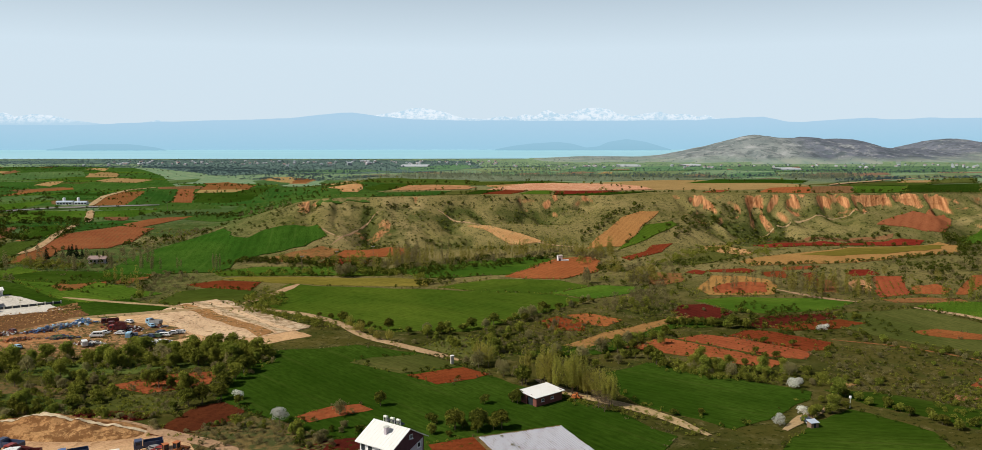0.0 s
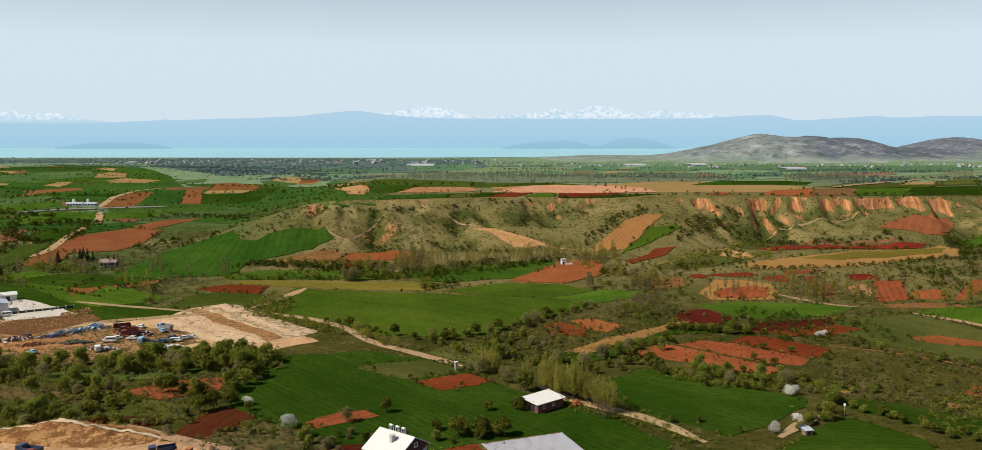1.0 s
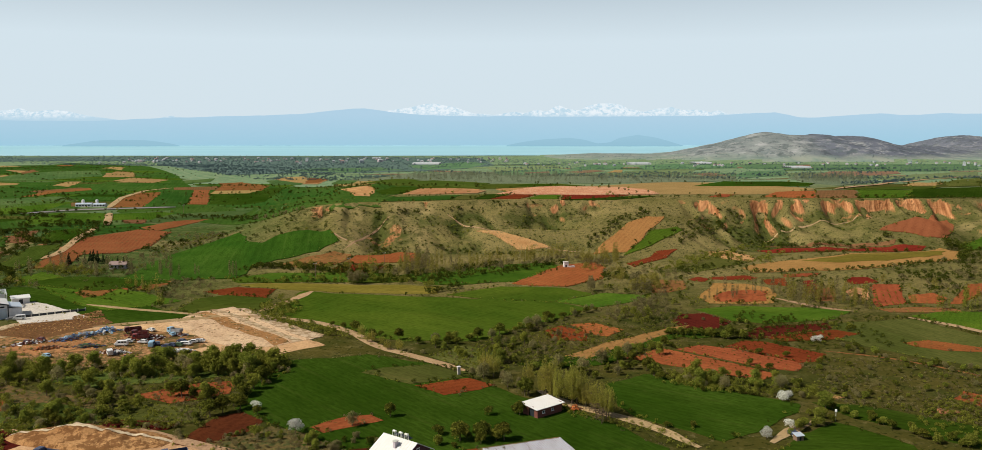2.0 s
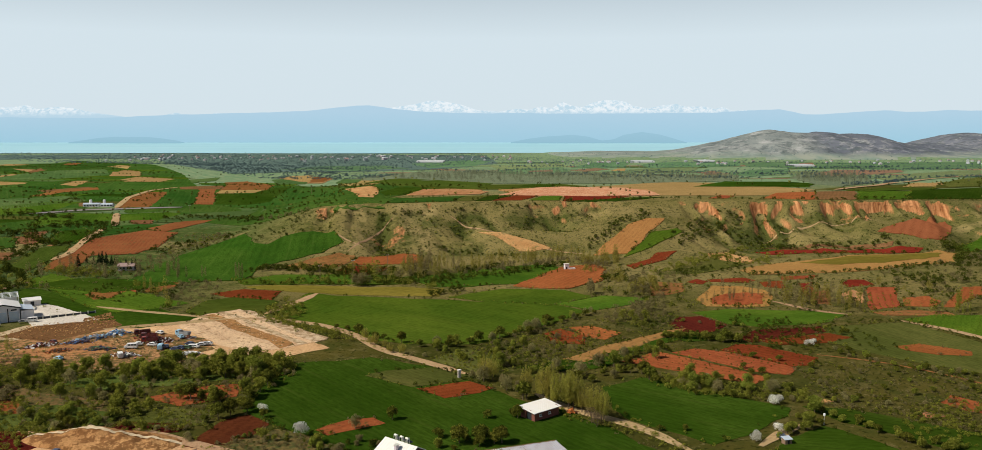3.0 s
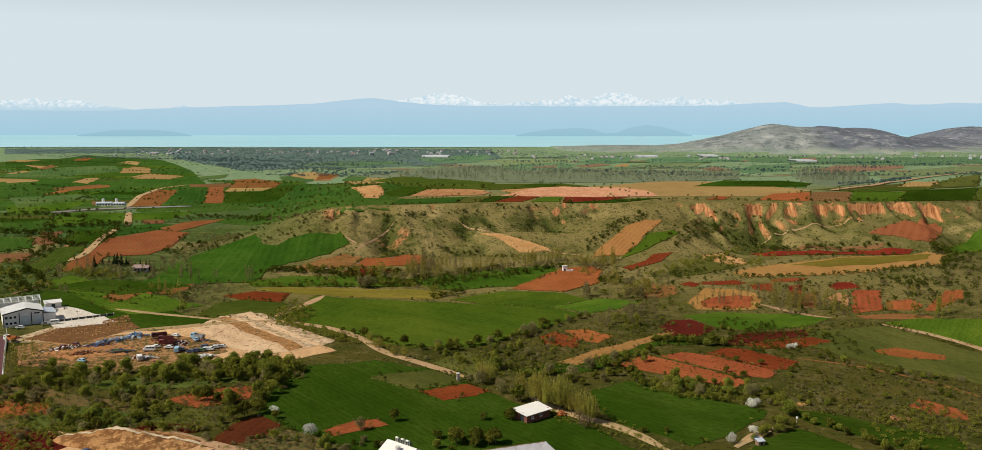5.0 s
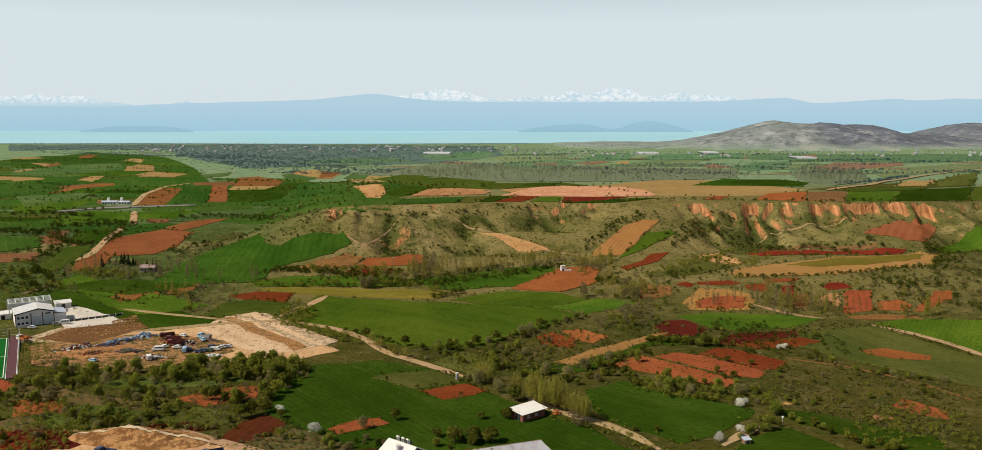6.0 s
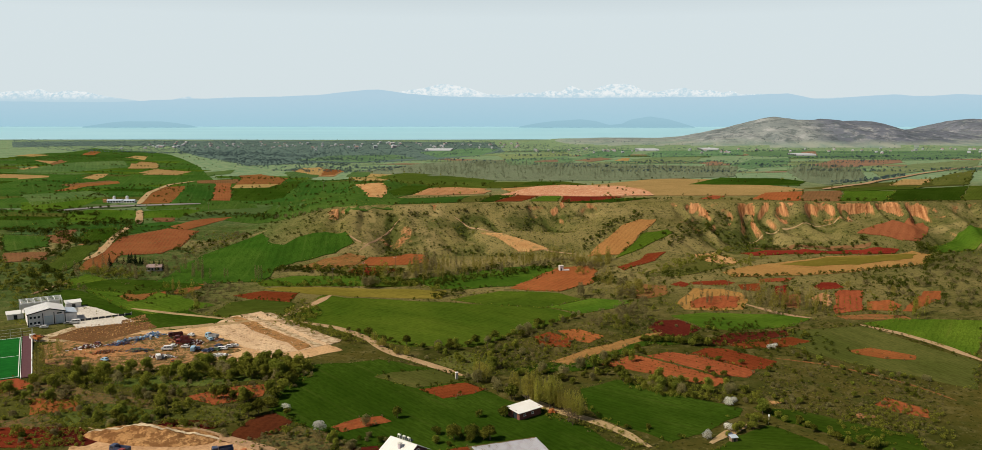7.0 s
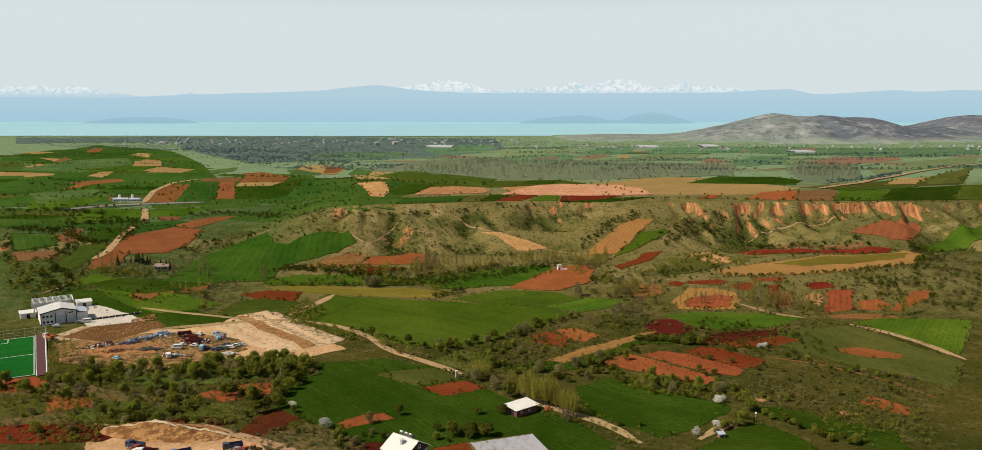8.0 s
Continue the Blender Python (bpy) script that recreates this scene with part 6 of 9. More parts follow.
grove("bush2 greybush round bush", 18, 0.9, (-141, 249), (-118, 255), (-105, 240), (-106, 232), (-130, 230))
hedge("round2 round", 9, 1.0, 1.2, (-77, 249), (-75, 268), (-71, 291))
hedge("round round2", 7, 0.95, 1.0, (-97, 258), (-89, 257), (-80, 257))
hedge("bush2 bush greybush", 6, 0.8, 1.0, (-104, 231), (-89, 231), (-80, 220))
hedge("bush round", 5, 0.9, 1.5, (-84, 236), (-73, 246), (-65, 242))
hedge("bush2 bush", 8, 0.75, 1.0, (-69, 226), (-55, 223), (-42, 218))
hedge("springwide greybush", 9, 0.5, 1.5, (-54, 332), (-46, 324), (-31, 309), (-22, 306))
hedge("bush round", 9, 0.85, 1.0, (-70, 350), (-59, 344), (-23, 318), (-11, 321))
hedge("bush bush2 grey round", 34, 0.95, 1.2, (-23, 320), (-6, 328), (9, 338), (27, 359), (48, 378))
grove("grey bush greybush bush2 round2", 20, 0.8, (-2, 316), (22, 338), (36, 323), (24, 304), (10, 291), (2, 285))
hedge("bush grey round", 9, 1.0, 1.2, (-7, 282), (1, 273), (10, 259))
grove("round round2 bush grey bush2", 26, 0.85, (33, 291), (54, 311), (70, 329), (78, 330), (70, 316), (50, 292), (38, 275))
grove("grey bush2 bush", 12, 0.9, (10, 287), (26, 294), (37, 285), (37, 272), (25, 278))
hedge("spring", 10, 1.1, 0.9, (11, 262), (16, 257), (20, 250))
hedge("springwide spring", 12, 1.0, 1.1, (20, 254), (25, 247), (32, 238))
plant("springwide", 0.2, 278.4, 0.8)
plant("springwide", -2.0, 281.2, 0.8)
plant("round", -29.0, 240.0, 0.85)
plant("round", 7.1, 241.1, 0.85)
plant("bush", -1.5, 241.0, 1.0)
plant("bush", 5.9, 242.2, 1.0)
plant("bush", -14.8, 225.7, 1.0)
plant("grey", -38.4, 232.2, 0.9)
plant("twiggy", 29.2, 234.0, 1.0)
plant("twiggy", 28.1, 237.0, 1.0)
plant("blossom", -52.4, 226.6, 1.0)
plant("blossom", 70.7, 223.5, 0.7)
plant("blossom", 79.0, 229.8, 0.7)
plant("blossom", 87.1, 253.3, 0.7)
plant("blossom", 85.2, 252.2, 0.7)
plant("blossom", 123.6, 321.2, 0.6)
plant("blossom", 121.3, 320.2, 0.6)
plant("blossom", -68.0, 246.6, 0.6)
grove("bush2 greybush bush grey round2", 48, 0.85, (52, 283), (68, 279), (94, 271), (98, 259), (88, 253), (68, 262), (54, 272))
hedge("bush round2 bush2", 14, 0.85, 1.5, (77, 227), (84, 232), (95, 244), (98, 242))
hedge("bush2 bush", 16, 0.85, 1.2, (98, 238), (103, 235), (109, 228), (114, 219), (125, 217))
grove("bush greybush bush2", 44, 0.55, (110, 290), (141, 296), (167, 276), (157, 258), (135, 249), (102, 253))
hedge("bush greybush bush2", 30, 0.75, 1.5, (128, 315), (133, 305), (139, 294), (147, 290), (157, 286), (170, 280))
hedge("round bush bush2", 22, 0.95, 1.2, (66, 334), (77, 332), (89, 326), (98, 327))
hedge("greybush bush2", 7, 0.75, 1.2, (79, 374), (84, 359), (99, 351), (110, 352))
hedge("bush2 bush", 6, 0.75, 1.2, (137, 352), (142, 344), (147, 340))
plant("bush", 87.5, 289.8, 0.9)
plant("bush", 103.2, 299.2, 0.9)
plant("bush", 87.9, 282.4, 0.9)
plant("bush", 91.4, 276.8, 0.9)
plant("bush", 111.2, 289.8, 0.9)
plant("bush", 95.1, 303.3, 0.9)
plant("bush", 79.2, 275.4, 0.9)
plant("bush", 92.1, 283.8, 0.9)
plant("bush", 142.1, 338.0, 0.9)
plant("bush", 53.6, 231.6, 0.7)
plant("bush", 63.8, 261.5, 0.7)
plant("bush", 123.6, 316.5, 0.7)
plant("bush", 46.3, 231.5, 0.7)
hedge("bush2 round bush", 10, 0.9, 1.0, (-15, 216), (-8, 221), (4, 220))
hedge("bush greybush", 6, 0.85, 1.0, (-39, 222), (-34, 221), (-30, 217))
grove("bush greybush", 8, 0.7, (-45, 221), (-37, 217), (-34, 210), (-47, 210))
grove("round2 bush2 round", 40, 0.8, (-147, 285), (-121, 292), (-80, 302), (-69, 293), (-75, 282), (-105, 279), (-136, 276))
grove("bush2 bush", 14, 0.8, (-117, 258), (-103, 252), (-100, 241), (-112, 246))
hedge("bush2 round2", 8, 0.7, 1.5, (-23, 318), (-15, 309), (-3, 293))
hedge("round bush2", 8, 0.8, 1.5, (49, 288), (53, 277), (58, 272))
grove("bush2 bush round2 greybush", 30, 0.9, (-194, 270), (-170, 273), (-160, 271), (-154, 256), (-185, 255))
grove("bush2 bush greybush", 22, 0.8, (-185, 255), (-159, 256), (-129, 227), (-135, 213), (-158, 213))
far_grove("bush", "dark", 160, 0.5, (-102, 589), (54, 616), (158, 623), (238, 609), (264, 570), (183, 580), (90, 546), (-35, 550), (-95, 535))
far_grove("bush", "mid", 120, 0.45, (-98, 581), (53, 609), (155, 610), (237, 605), (183, 580), (90, 546), (-35, 550), (-95, 535))
far_grove("bush", "dark", 240, 0.9, (212, 467), (331, 555), (337, 516), (246, 375), (211, 420))
far_grove("bush", "grey", 120, 1.2, (212, 467), (331, 555), (337, 516), (246, 375), (211, 420))
far_grove("bush", "dark", 120, 0.9, (-213, 578), (-179, 600), (-176, 658), (-119, 597), (-97, 572), (-155, 561), (-203, 540))
far_hedge("bush", "dark", 150, 1.0, 2, (-140, 608), (-110, 598), (-39, 608), (55, 630), (156, 653), (246, 632), (372, 628))
far_grove("tall", "grey", 20, 0.7, (62, 477), (99, 472), (152, 435), (137, 391), (88, 386), (54, 403))
far_grove("bush", "dark", 50, 1.1, (62, 477), (99, 472), (152, 435), (135, 387), (86, 381), (54, 403))
far_grove("bush", "dark", 55, 1.2, (162, 465), (223, 446), (227, 414), (206, 375), (151, 381), (142, 407))
far_grove("tall", "spring", 14, 0.6, (162, 465), (223, 446), (227, 414), (206, 375), (151, 381), (142, 407))
far_hedge("slim", "spring", 70, 0.85, 4, (-58, 462), (-30, 463), (6, 500), (47, 533), (69, 528))
far_hedge("tall", "grey", 60, 0.7, 4, (-65, 463), (-30, 467), (6, 492), (46, 519), (74, 493))
far_hedge("bush", "dark", 130, 1.2, 3, (-79, 463), (-50, 453), (-29, 452), (6, 475), (45, 510))
far_hedge("tall", "spring", 26, 0.75, 4, (56, 508), (70, 454), (81, 424), (71, 412))
far_hedge("slim", "grey", 26, 1.0, 4, (106, 401), (140, 410), (155, 399), (172, 397))
far_hedge("slim", "spring", 20, 1.0, 4, (140, 400), (156, 393), (174, 394))
far_hedge("slim", "mid", 10, 1.1, 3, (204, 381), (219, 377))
far_grove("slim", "spring", 40, 0.95, (-199, 409), (-203, 452), (-159, 421), (-148, 386), (-166, 380))
far_grove("tall", "mid", 30, 0.7, (-199, 409), (-203, 452), (-159, 421), (-147, 384), (-165, 378))
far_grove("bush", "dark", 60, 1.3, (-199, 409), (-196, 434), (-156, 414), (-147, 384), (-165, 378))
far_hedge("slim", "grey", 34, 1.0, 6, (-263, 476), (-234, 483), (-204, 492), (-159, 459))
far_grove("bush", "mid", 200, 1.2, (-332, 517), (-288, 522), (-212, 475), (-192, 438), (-234, 422), (-264, 409))
far_grove("tall", "spring", 40, 0.6, (-332, 517), (-288, 522), (-219, 475), (-225, 430), (-264, 409))
far_grove("bush", "dark", 90, 1.1, (-319, 496), (-285, 518), (-226, 475), (-241, 435), (-269, 416))
far_hedge("bush", "dark", 60, 1.2, 2, (-141, 481), (-120, 500), (-84, 491), (-46, 483))
far_hedge("bush", "mid", 60, 1.2, 2, (-116, 441), (-98, 452), (-49, 449), (-28, 435))
far_hedge("bush", "dark", 16, 1.3, 1, (-30, 415), (-21, 422), (-15, 428))
far_hedge("bush", "dark", 24, 1.1, 1, (-108, 452), (-94, 465), (-52, 475))
far_grove("bush", "grey", 120, 1.1, (-183, 465), (-143, 452), (-135, 406), (-143, 385), (-163, 407))
far_grove("bush", "mid", 60, 1.2, (-112, 380), (-98, 407), (-83, 381), (-86, 358), (-102, 366))
far_hedge("bush", "mid", 60, 0.9, 2, (-95, 360), (-76, 350), (-57, 331))
far_grove("bush", "dark", 60, 1.0, (213, 554), (270, 559), (260, 537), (205, 522))
far_hedge("bush", "dark", 60, 1.0, 2, (146, 471), (187, 475), (227, 484), (269, 492))
far_hedge("bush", "dark", 50, 1.2, 2, (125, 554), (144, 581), (168, 606), (185, 585))
far_hedge("bush", "mid", 50, 1.3, 3, (112, 496), (138, 541), (161, 507), (186, 537))
far_grove("tall", "dark", 30, 1.0, (305, 565), (314, 555), (297, 516), (259, 461))
far_hedge("bush", "dark", 50, 1.6, 3, (-363, 661), (-330, 667), (-299, 668))
far_hedge("bush", "dark", 60, 1.6, 3, (-399, 639), (-340, 619), (-308, 584))
far_hedge("bush", "dark", 50, 1.6, 3, (-456, 732), (-401, 733), (-351, 708))
far_grove("bush", "dark", 120, 1.4, (-394, 615), (-321, 601), (-294, 565), (-285, 518), (-325, 506))
far_hedge("bush", "dark", 40, 1.6, 3, (-276, 709), (-242, 720), (-179, 689))
far_hedge("bush", "dark", 50, 1.3, 3, (-306, 577), (-286, 595), (-301, 658))
far_grove("bush", "dark", 40, 1.4, (-245, 578), (-231, 617), (-197, 572), (-212, 541))
far_hedge("bush", "dark", 40, 1.4, 3, (-181, 987), (-115, 827), (-60, 770), (-2, 759))
far_grove("tall", "mid", 60, 0.7, (-156, 286), (-121, 292), (-73, 301), (-68, 290), (-84, 282), (-116, 279), (-151, 276))
far_grove("bush", "mid", 520, 0.8, (-162, 288), (-121, 294), (-73, 301), (-68, 288), (-84, 281), (-115, 278), (-154, 274))
far_grove("bush", "mid", 160, 0.7, (-142, 252), (-105, 252), (-82, 231), (-128, 226))
far_grove("bush", "grey", 150, 0.7, (-160, 286), (-122, 296), (-73, 301), (-67, 285), (-75, 252), (-82, 231), (-128, 226), (-147, 246))
far_grove("bush", "mid", 110, 0.36, (110, 299), (145, 295), (171, 271), (144, 226), (126, 231), (94, 255))
far_grove("bush", "dark", 160, 0.40, (110, 299), (145, 295), (171, 271), (144, 226), (126, 231), (94, 255))
far_grove("bush", "mid", 120, 0.6, (-3, 318), (23, 341), (38, 336), (72, 340), (78, 330), (37, 274), (15, 285), (1, 285))
far_grove("bush", "grey", 130, 0.6, (-1, 331), (26, 357), (51, 381), (81, 381), (79, 346), (43, 317), (4, 293))
far_grove("bush", "mid", 240, 0.75, (51, 281), (69, 280), (101, 267), (95, 252), (68, 260), (53, 269))
far_grove("bush", "mid", 160, 0.4, (-22, 305), (4, 317), (4, 285), (-10, 287))
far_hedge("bush", "mid", 120, 0.45, 1.5, (15, 258), (22, 242), (32, 236), (42, 229), (51, 215))
far_hedge("bush", "mid", 90, 0.4, 1.5, (-107, 363), (-71, 351), (-53, 332), (-29, 301), (-10, 282))
far_hedge("bush", "dark", 70, 0.5, 1.2, (112, 351), (142, 357), (171, 362), (185, 356), (194, 322))
far_grove("bush", "grey", 140, 0.5, (-75, 223), (-60, 231), (-38, 216), (-39, 204), (-66, 206))
far_grove("bush", "mid", 200, 0.55, (139, 258), (157, 246), (146, 217), (122, 217), (111, 231))
far_grove("bush", "mid", 160, 0.7, (-267, 424), (-247, 423), (-212, 381), (-211, 358), (-227, 358))
far_grove("tall", "mid", 16, 0.5, (59, 467), (98, 466), (150, 430), (137, 391), (87, 383), (54, 403))
far_grove("weed", "mid", 600, 0.6, (-160, 286), (-122, 296), (-73, 301), (-67, 285), (-75, 252), (-82, 231), (-128, 226), (-147, 246))
far_grove("weed", "grey", 600, 0.5, (110, 299), (145, 295), (171, 271), (144, 226), (126, 231), (94, 255))
far_grove("weed", "mid", 260, 0.5, (110, 299), (145, 295), (171, 271), (144, 226), (126, 231), (94, 255))
far_grove("weed", "mid", 500, 0.6, (-22, 305), (-1, 327), (32, 363), (86, 381), (78, 330), (37, 274), (4, 285))
far_grove("weed", "grey", 400, 0.6, (-22, 305), (-1, 327), (32, 363), (86, 381), (78, 330), (37, 274), (4, 285))
far_grove("weed", "mid", 260, 0.7, (60, 477), (156, 447), (230, 419), (206, 375), (136, 381), (86, 381), (54, 401))
far_grove("weed", "grey", 400, 0.55, (-102, 589), (54, 616), (238, 609), (264, 570), (183, 580), (90, 546), (-35, 550), (-95, 535))
far_grove("weed", "mid", 300, 0.55, (-102, 589), (54, 616), (238, 609), (264, 570), (183, 580), (90, 546), (-35, 550), (-95, 535))
far_grove("bush", "mid", 140, 0.7, (-197, 267), (-166, 269), (-143, 257), (-122, 214), (-162, 213))
far_grove("weed", "grey", 220, 0.5, (-196, 324), (-177, 336), (-140, 344), (-114, 332), (-105, 318), (-121, 293), (-156, 287), (-177, 294))
far_grove("weed", "mid", 220, 0.45, (-196, 324), (-168, 317), (-126, 308), (-105, 316), (-120, 292), (-155, 286), (-175, 290))
far_grove("weed", "mid", 400, 0.6, (-197, 267), (-166, 269), (-143, 257), (-122, 214), (-162, 213))
far_hedge("slim", "spring", 8, 0.9, 2, (-181, 304), (-183, 317), (-174, 284))
far_grove("bush", "dark", 160, 0.8, (78, 330), (111, 374), (147, 357), (158, 317), (119, 303))
far_grove("bush", "dark", 60, 0.7, (-23, 318), (26, 357), (81, 381), (78, 340), (26, 292), (-5, 285))
far_grove("bush", "dark", 160, 1.0, (-332, 517), (-221, 496), (-158, 456), (-141, 380), (-234, 422), (-264, 409))
far_grove("bush", "dark", 90, 1.0, (63, 497), (153, 507), (165, 475), (108, 448), (61, 458))

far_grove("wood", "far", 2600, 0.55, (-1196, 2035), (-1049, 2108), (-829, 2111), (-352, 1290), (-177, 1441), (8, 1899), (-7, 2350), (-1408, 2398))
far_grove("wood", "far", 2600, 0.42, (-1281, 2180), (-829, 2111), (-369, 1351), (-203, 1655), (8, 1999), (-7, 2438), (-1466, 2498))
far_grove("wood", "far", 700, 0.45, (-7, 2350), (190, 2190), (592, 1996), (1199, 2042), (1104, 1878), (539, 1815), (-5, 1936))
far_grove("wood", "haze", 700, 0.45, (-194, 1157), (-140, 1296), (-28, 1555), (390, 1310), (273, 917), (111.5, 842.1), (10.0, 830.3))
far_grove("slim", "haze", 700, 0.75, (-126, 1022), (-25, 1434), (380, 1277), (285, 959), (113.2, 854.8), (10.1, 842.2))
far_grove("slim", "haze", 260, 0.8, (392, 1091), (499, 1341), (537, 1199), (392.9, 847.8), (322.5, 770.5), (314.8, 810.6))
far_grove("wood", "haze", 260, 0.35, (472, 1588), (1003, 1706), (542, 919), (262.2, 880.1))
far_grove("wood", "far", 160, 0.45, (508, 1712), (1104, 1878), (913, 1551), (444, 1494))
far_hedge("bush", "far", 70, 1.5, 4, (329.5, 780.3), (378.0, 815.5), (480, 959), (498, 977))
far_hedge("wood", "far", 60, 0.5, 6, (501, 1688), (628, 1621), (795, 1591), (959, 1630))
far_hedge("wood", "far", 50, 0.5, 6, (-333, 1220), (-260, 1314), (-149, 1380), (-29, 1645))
far_grove("bush", "dark", 260, 0.95, (-800, 1360), (-788, 1800), (-441, 1215), (-82.9, 764.8), (-65.7, 603.9), (-201.1, 692.0), (-433.3, 730.9))
far_hedge("bush", "dark", 30, 0.95, 2.5, (-486.9, 873.8), (-478, 915), (-455, 924), (-413, 918))
far_hedge("bush", "dark", 30, 0.95, 2.5, (-423.9, 833.6), (-429.0, 863.3), (-407.4, 838.5))
far_hedge("bush", "dark", 30, 0.95, 2.5, (-430.8, 726.7), (-388.7, 709.7), (-343.9, 684.3), (-276.9, 685.0))
far_hedge("bush", "dark", 30, 0.95, 2.5, (-373.5, 681.4), (-357.9, 691.3), (-308.9, 687.1))
far_hedge("bush", "dark", 30, 0.95, 2.5, (-577, 978), (-561, 1003), (-503, 969))
far_hedge("bush", "dark", 30, 0.95, 2.5, (-241.7, 754.2), (-218.4, 794.5), (-172.3, 750.7), (-102.4, 605.0))
far_hedge("bush", "dark", 30, 0.95, 2.5, (-206.4, 692.0), (-175.5, 674.3), (-148.8, 626.6), (-109.8, 595.3))
far_hedge("bush", "dark", 30, 0.95, 2.5, (-364.0, 628.3), (-356.0, 648.9), (-335.0, 636.8))
far_hedge("bush", "dark", 30, 0.95, 2.5, (-319.5, 593.6), (-299.1, 584.4), (-296.4, 597.1))
far_hedge("bush", "dark", 30, 0.95, 2.5, (-301.7, 529.2), (-310.7, 564.6), (-312.8, 576.6))
far_hedge("bush", "dark", 30, 0.95, 2.5, (-620, 1303), (-508, 1245), (-437, 1203))
far_hedge("tall", "grey", 26, 0.5, 3, (-190.5, 691.5), (-159.0, 648.7), (-130.4, 607.3))
far_grove("bush", "grey", 90, 0.8, (-207.8, 522.8), (-231.1, 604.2), (-220.8, 641.7), (-183.8, 615.3), (-195.0, 578.1), (-205.0, 545.5))
far_grove("bush", "mid", 70, 0.7, (-207.8, 522.8), (-231.1, 604.2), (-220.8, 641.7), (-183.8, 615.3), (-195.0, 578.1), (-205.0, 545.5))
far_hedge("bush", "dark", 120, 1.25, 2.2, (-133.8, 496.0), (-116.7, 487.6), (-97.3, 483.3), (-86.3, 473.5), (-66.7, 474.9), (-53.1, 483.3))
far_hedge("tall", "mid", 26, 0.7, 2.5, (-113.5, 489.7), (-88.1, 483.3), (-54.0, 491.8))
far_grove("slim", "grey", 50, 0.9, (-51.2, 465.7), (-51.7, 506.6), (-37.1, 518.6), (-9.3, 510.1), (-5.2, 483.3), (-29.6, 461.5))
far_grove("slim", "spring", 60, 0.9, (-51.2, 465.7), (-47.3, 500.3), (-32.6, 509.4), (-9.2, 501.0), (-5.1, 479.1), (-29.6, 461.5))
far_hedge("bush", "dark", 60, 1.2, 2.2, (-47.1, 460.1), (-30.3, 473.5), (-5.2, 489.7), (6.1, 501.0))
far_grove("slim", "spring", 90, 0.85, (-30.0, 467.8), (2.4, 520.0), (48.2, 546.2), (82.0, 536.3), (78.1, 510.1), (45.1, 510.1), (6.0, 491.8))
far_grove("tall", "spring", 30, 0.7, (46.2, 523.5), (82.0, 536.3), (79.7, 508.0), (66.7, 497.4))
far_hedge("slim", "mid", 6, 1.15, 3, (-78.3, 458.0), (-63.7, 453.0), (-50.4, 458.0))
far_hedge("bush", "dark", 50, 1.0, 1.5, (-123.8, 445.3), (-96.3, 443.8), (-65.6, 442.4), (-42.3, 446.0), (-15.0, 445.3))
far_grove("tall", "grey", 24, 0.95, (-75.3, 439.6), (-72.9, 456.5), (-63.7, 453.0), (-61.8, 439.6))
far_grove("tall", "grey", 16, 0.9, (42.4, 423.4), (55.9, 440.3), (76.6, 443.8), (81.6, 416.3), (54.5, 404.3))
far_grove("tall", "spring", 9, 0.95, (68.9, 417.0), (79.2, 448.7), (86.1, 440.3), (80.8, 412.1))
far_grove("tall", "grey", 22, 0.8, (47.7, 374.7), (62.3, 394.4), (80.7, 381.0), (73.0, 357.1), (48.3, 357.1))
far_grove("tall", "mid", 12, 0.7, (40.7, 362.7), (62.1, 374.7), (74.6, 351.4), (55.9, 335.9))
far_grove("slim", "grey", 18, 0.9, (131.1, 383.2), (150.4, 422.0), (170.5, 407.9), (168.8, 375.4), (148.4, 374.7))
far_grove("slim", "spring", 18, 0.9, (131.1, 383.2), (159.1, 410.7), (183.3, 423.4), (168.8, 375.4), (148.4, 374.7))
far_hedge("bush", "dark", 60, 0.9, 3, (-76.4, 546.3), (-57.3, 562.8), (-27.3, 561.2), (6.6, 540.4), (31.2, 539.0))
far_hedge("bush", "dark", 60, 1.1, 3, (61.4, 553.5), (75.8, 567.7), (97.2, 594.9), (117.8, 608.8))
far_hedge("bush", "dark", 50, 0.9, 3, (123.3, 568.4), (146.9, 595.1), (172.1, 621.3), (192.7, 612.4))
far_hedge("bush", "dark", 60, 1.2, 2.5, (188.3, 575.2), (219.2, 570.4), (249.0, 569.1), (277.5, 565.9))
far_grove("bush", "dark", 120, 1.1, (220.3, 468.7), (274.8, 559.7), (336.0, 564.1), (244.5, 407.6), (221.8, 416.5))
far_hedge("bush", "mid", 80, 1.0, 2.5, (93.0, 476.3), (122.1, 507.3), (156.6, 547.5), (177.2, 574.5))
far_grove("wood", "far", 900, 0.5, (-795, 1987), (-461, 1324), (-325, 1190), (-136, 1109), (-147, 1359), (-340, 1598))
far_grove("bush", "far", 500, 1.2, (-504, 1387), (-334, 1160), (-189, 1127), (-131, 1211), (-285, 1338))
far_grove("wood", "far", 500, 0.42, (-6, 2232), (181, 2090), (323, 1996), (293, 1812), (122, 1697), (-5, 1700))
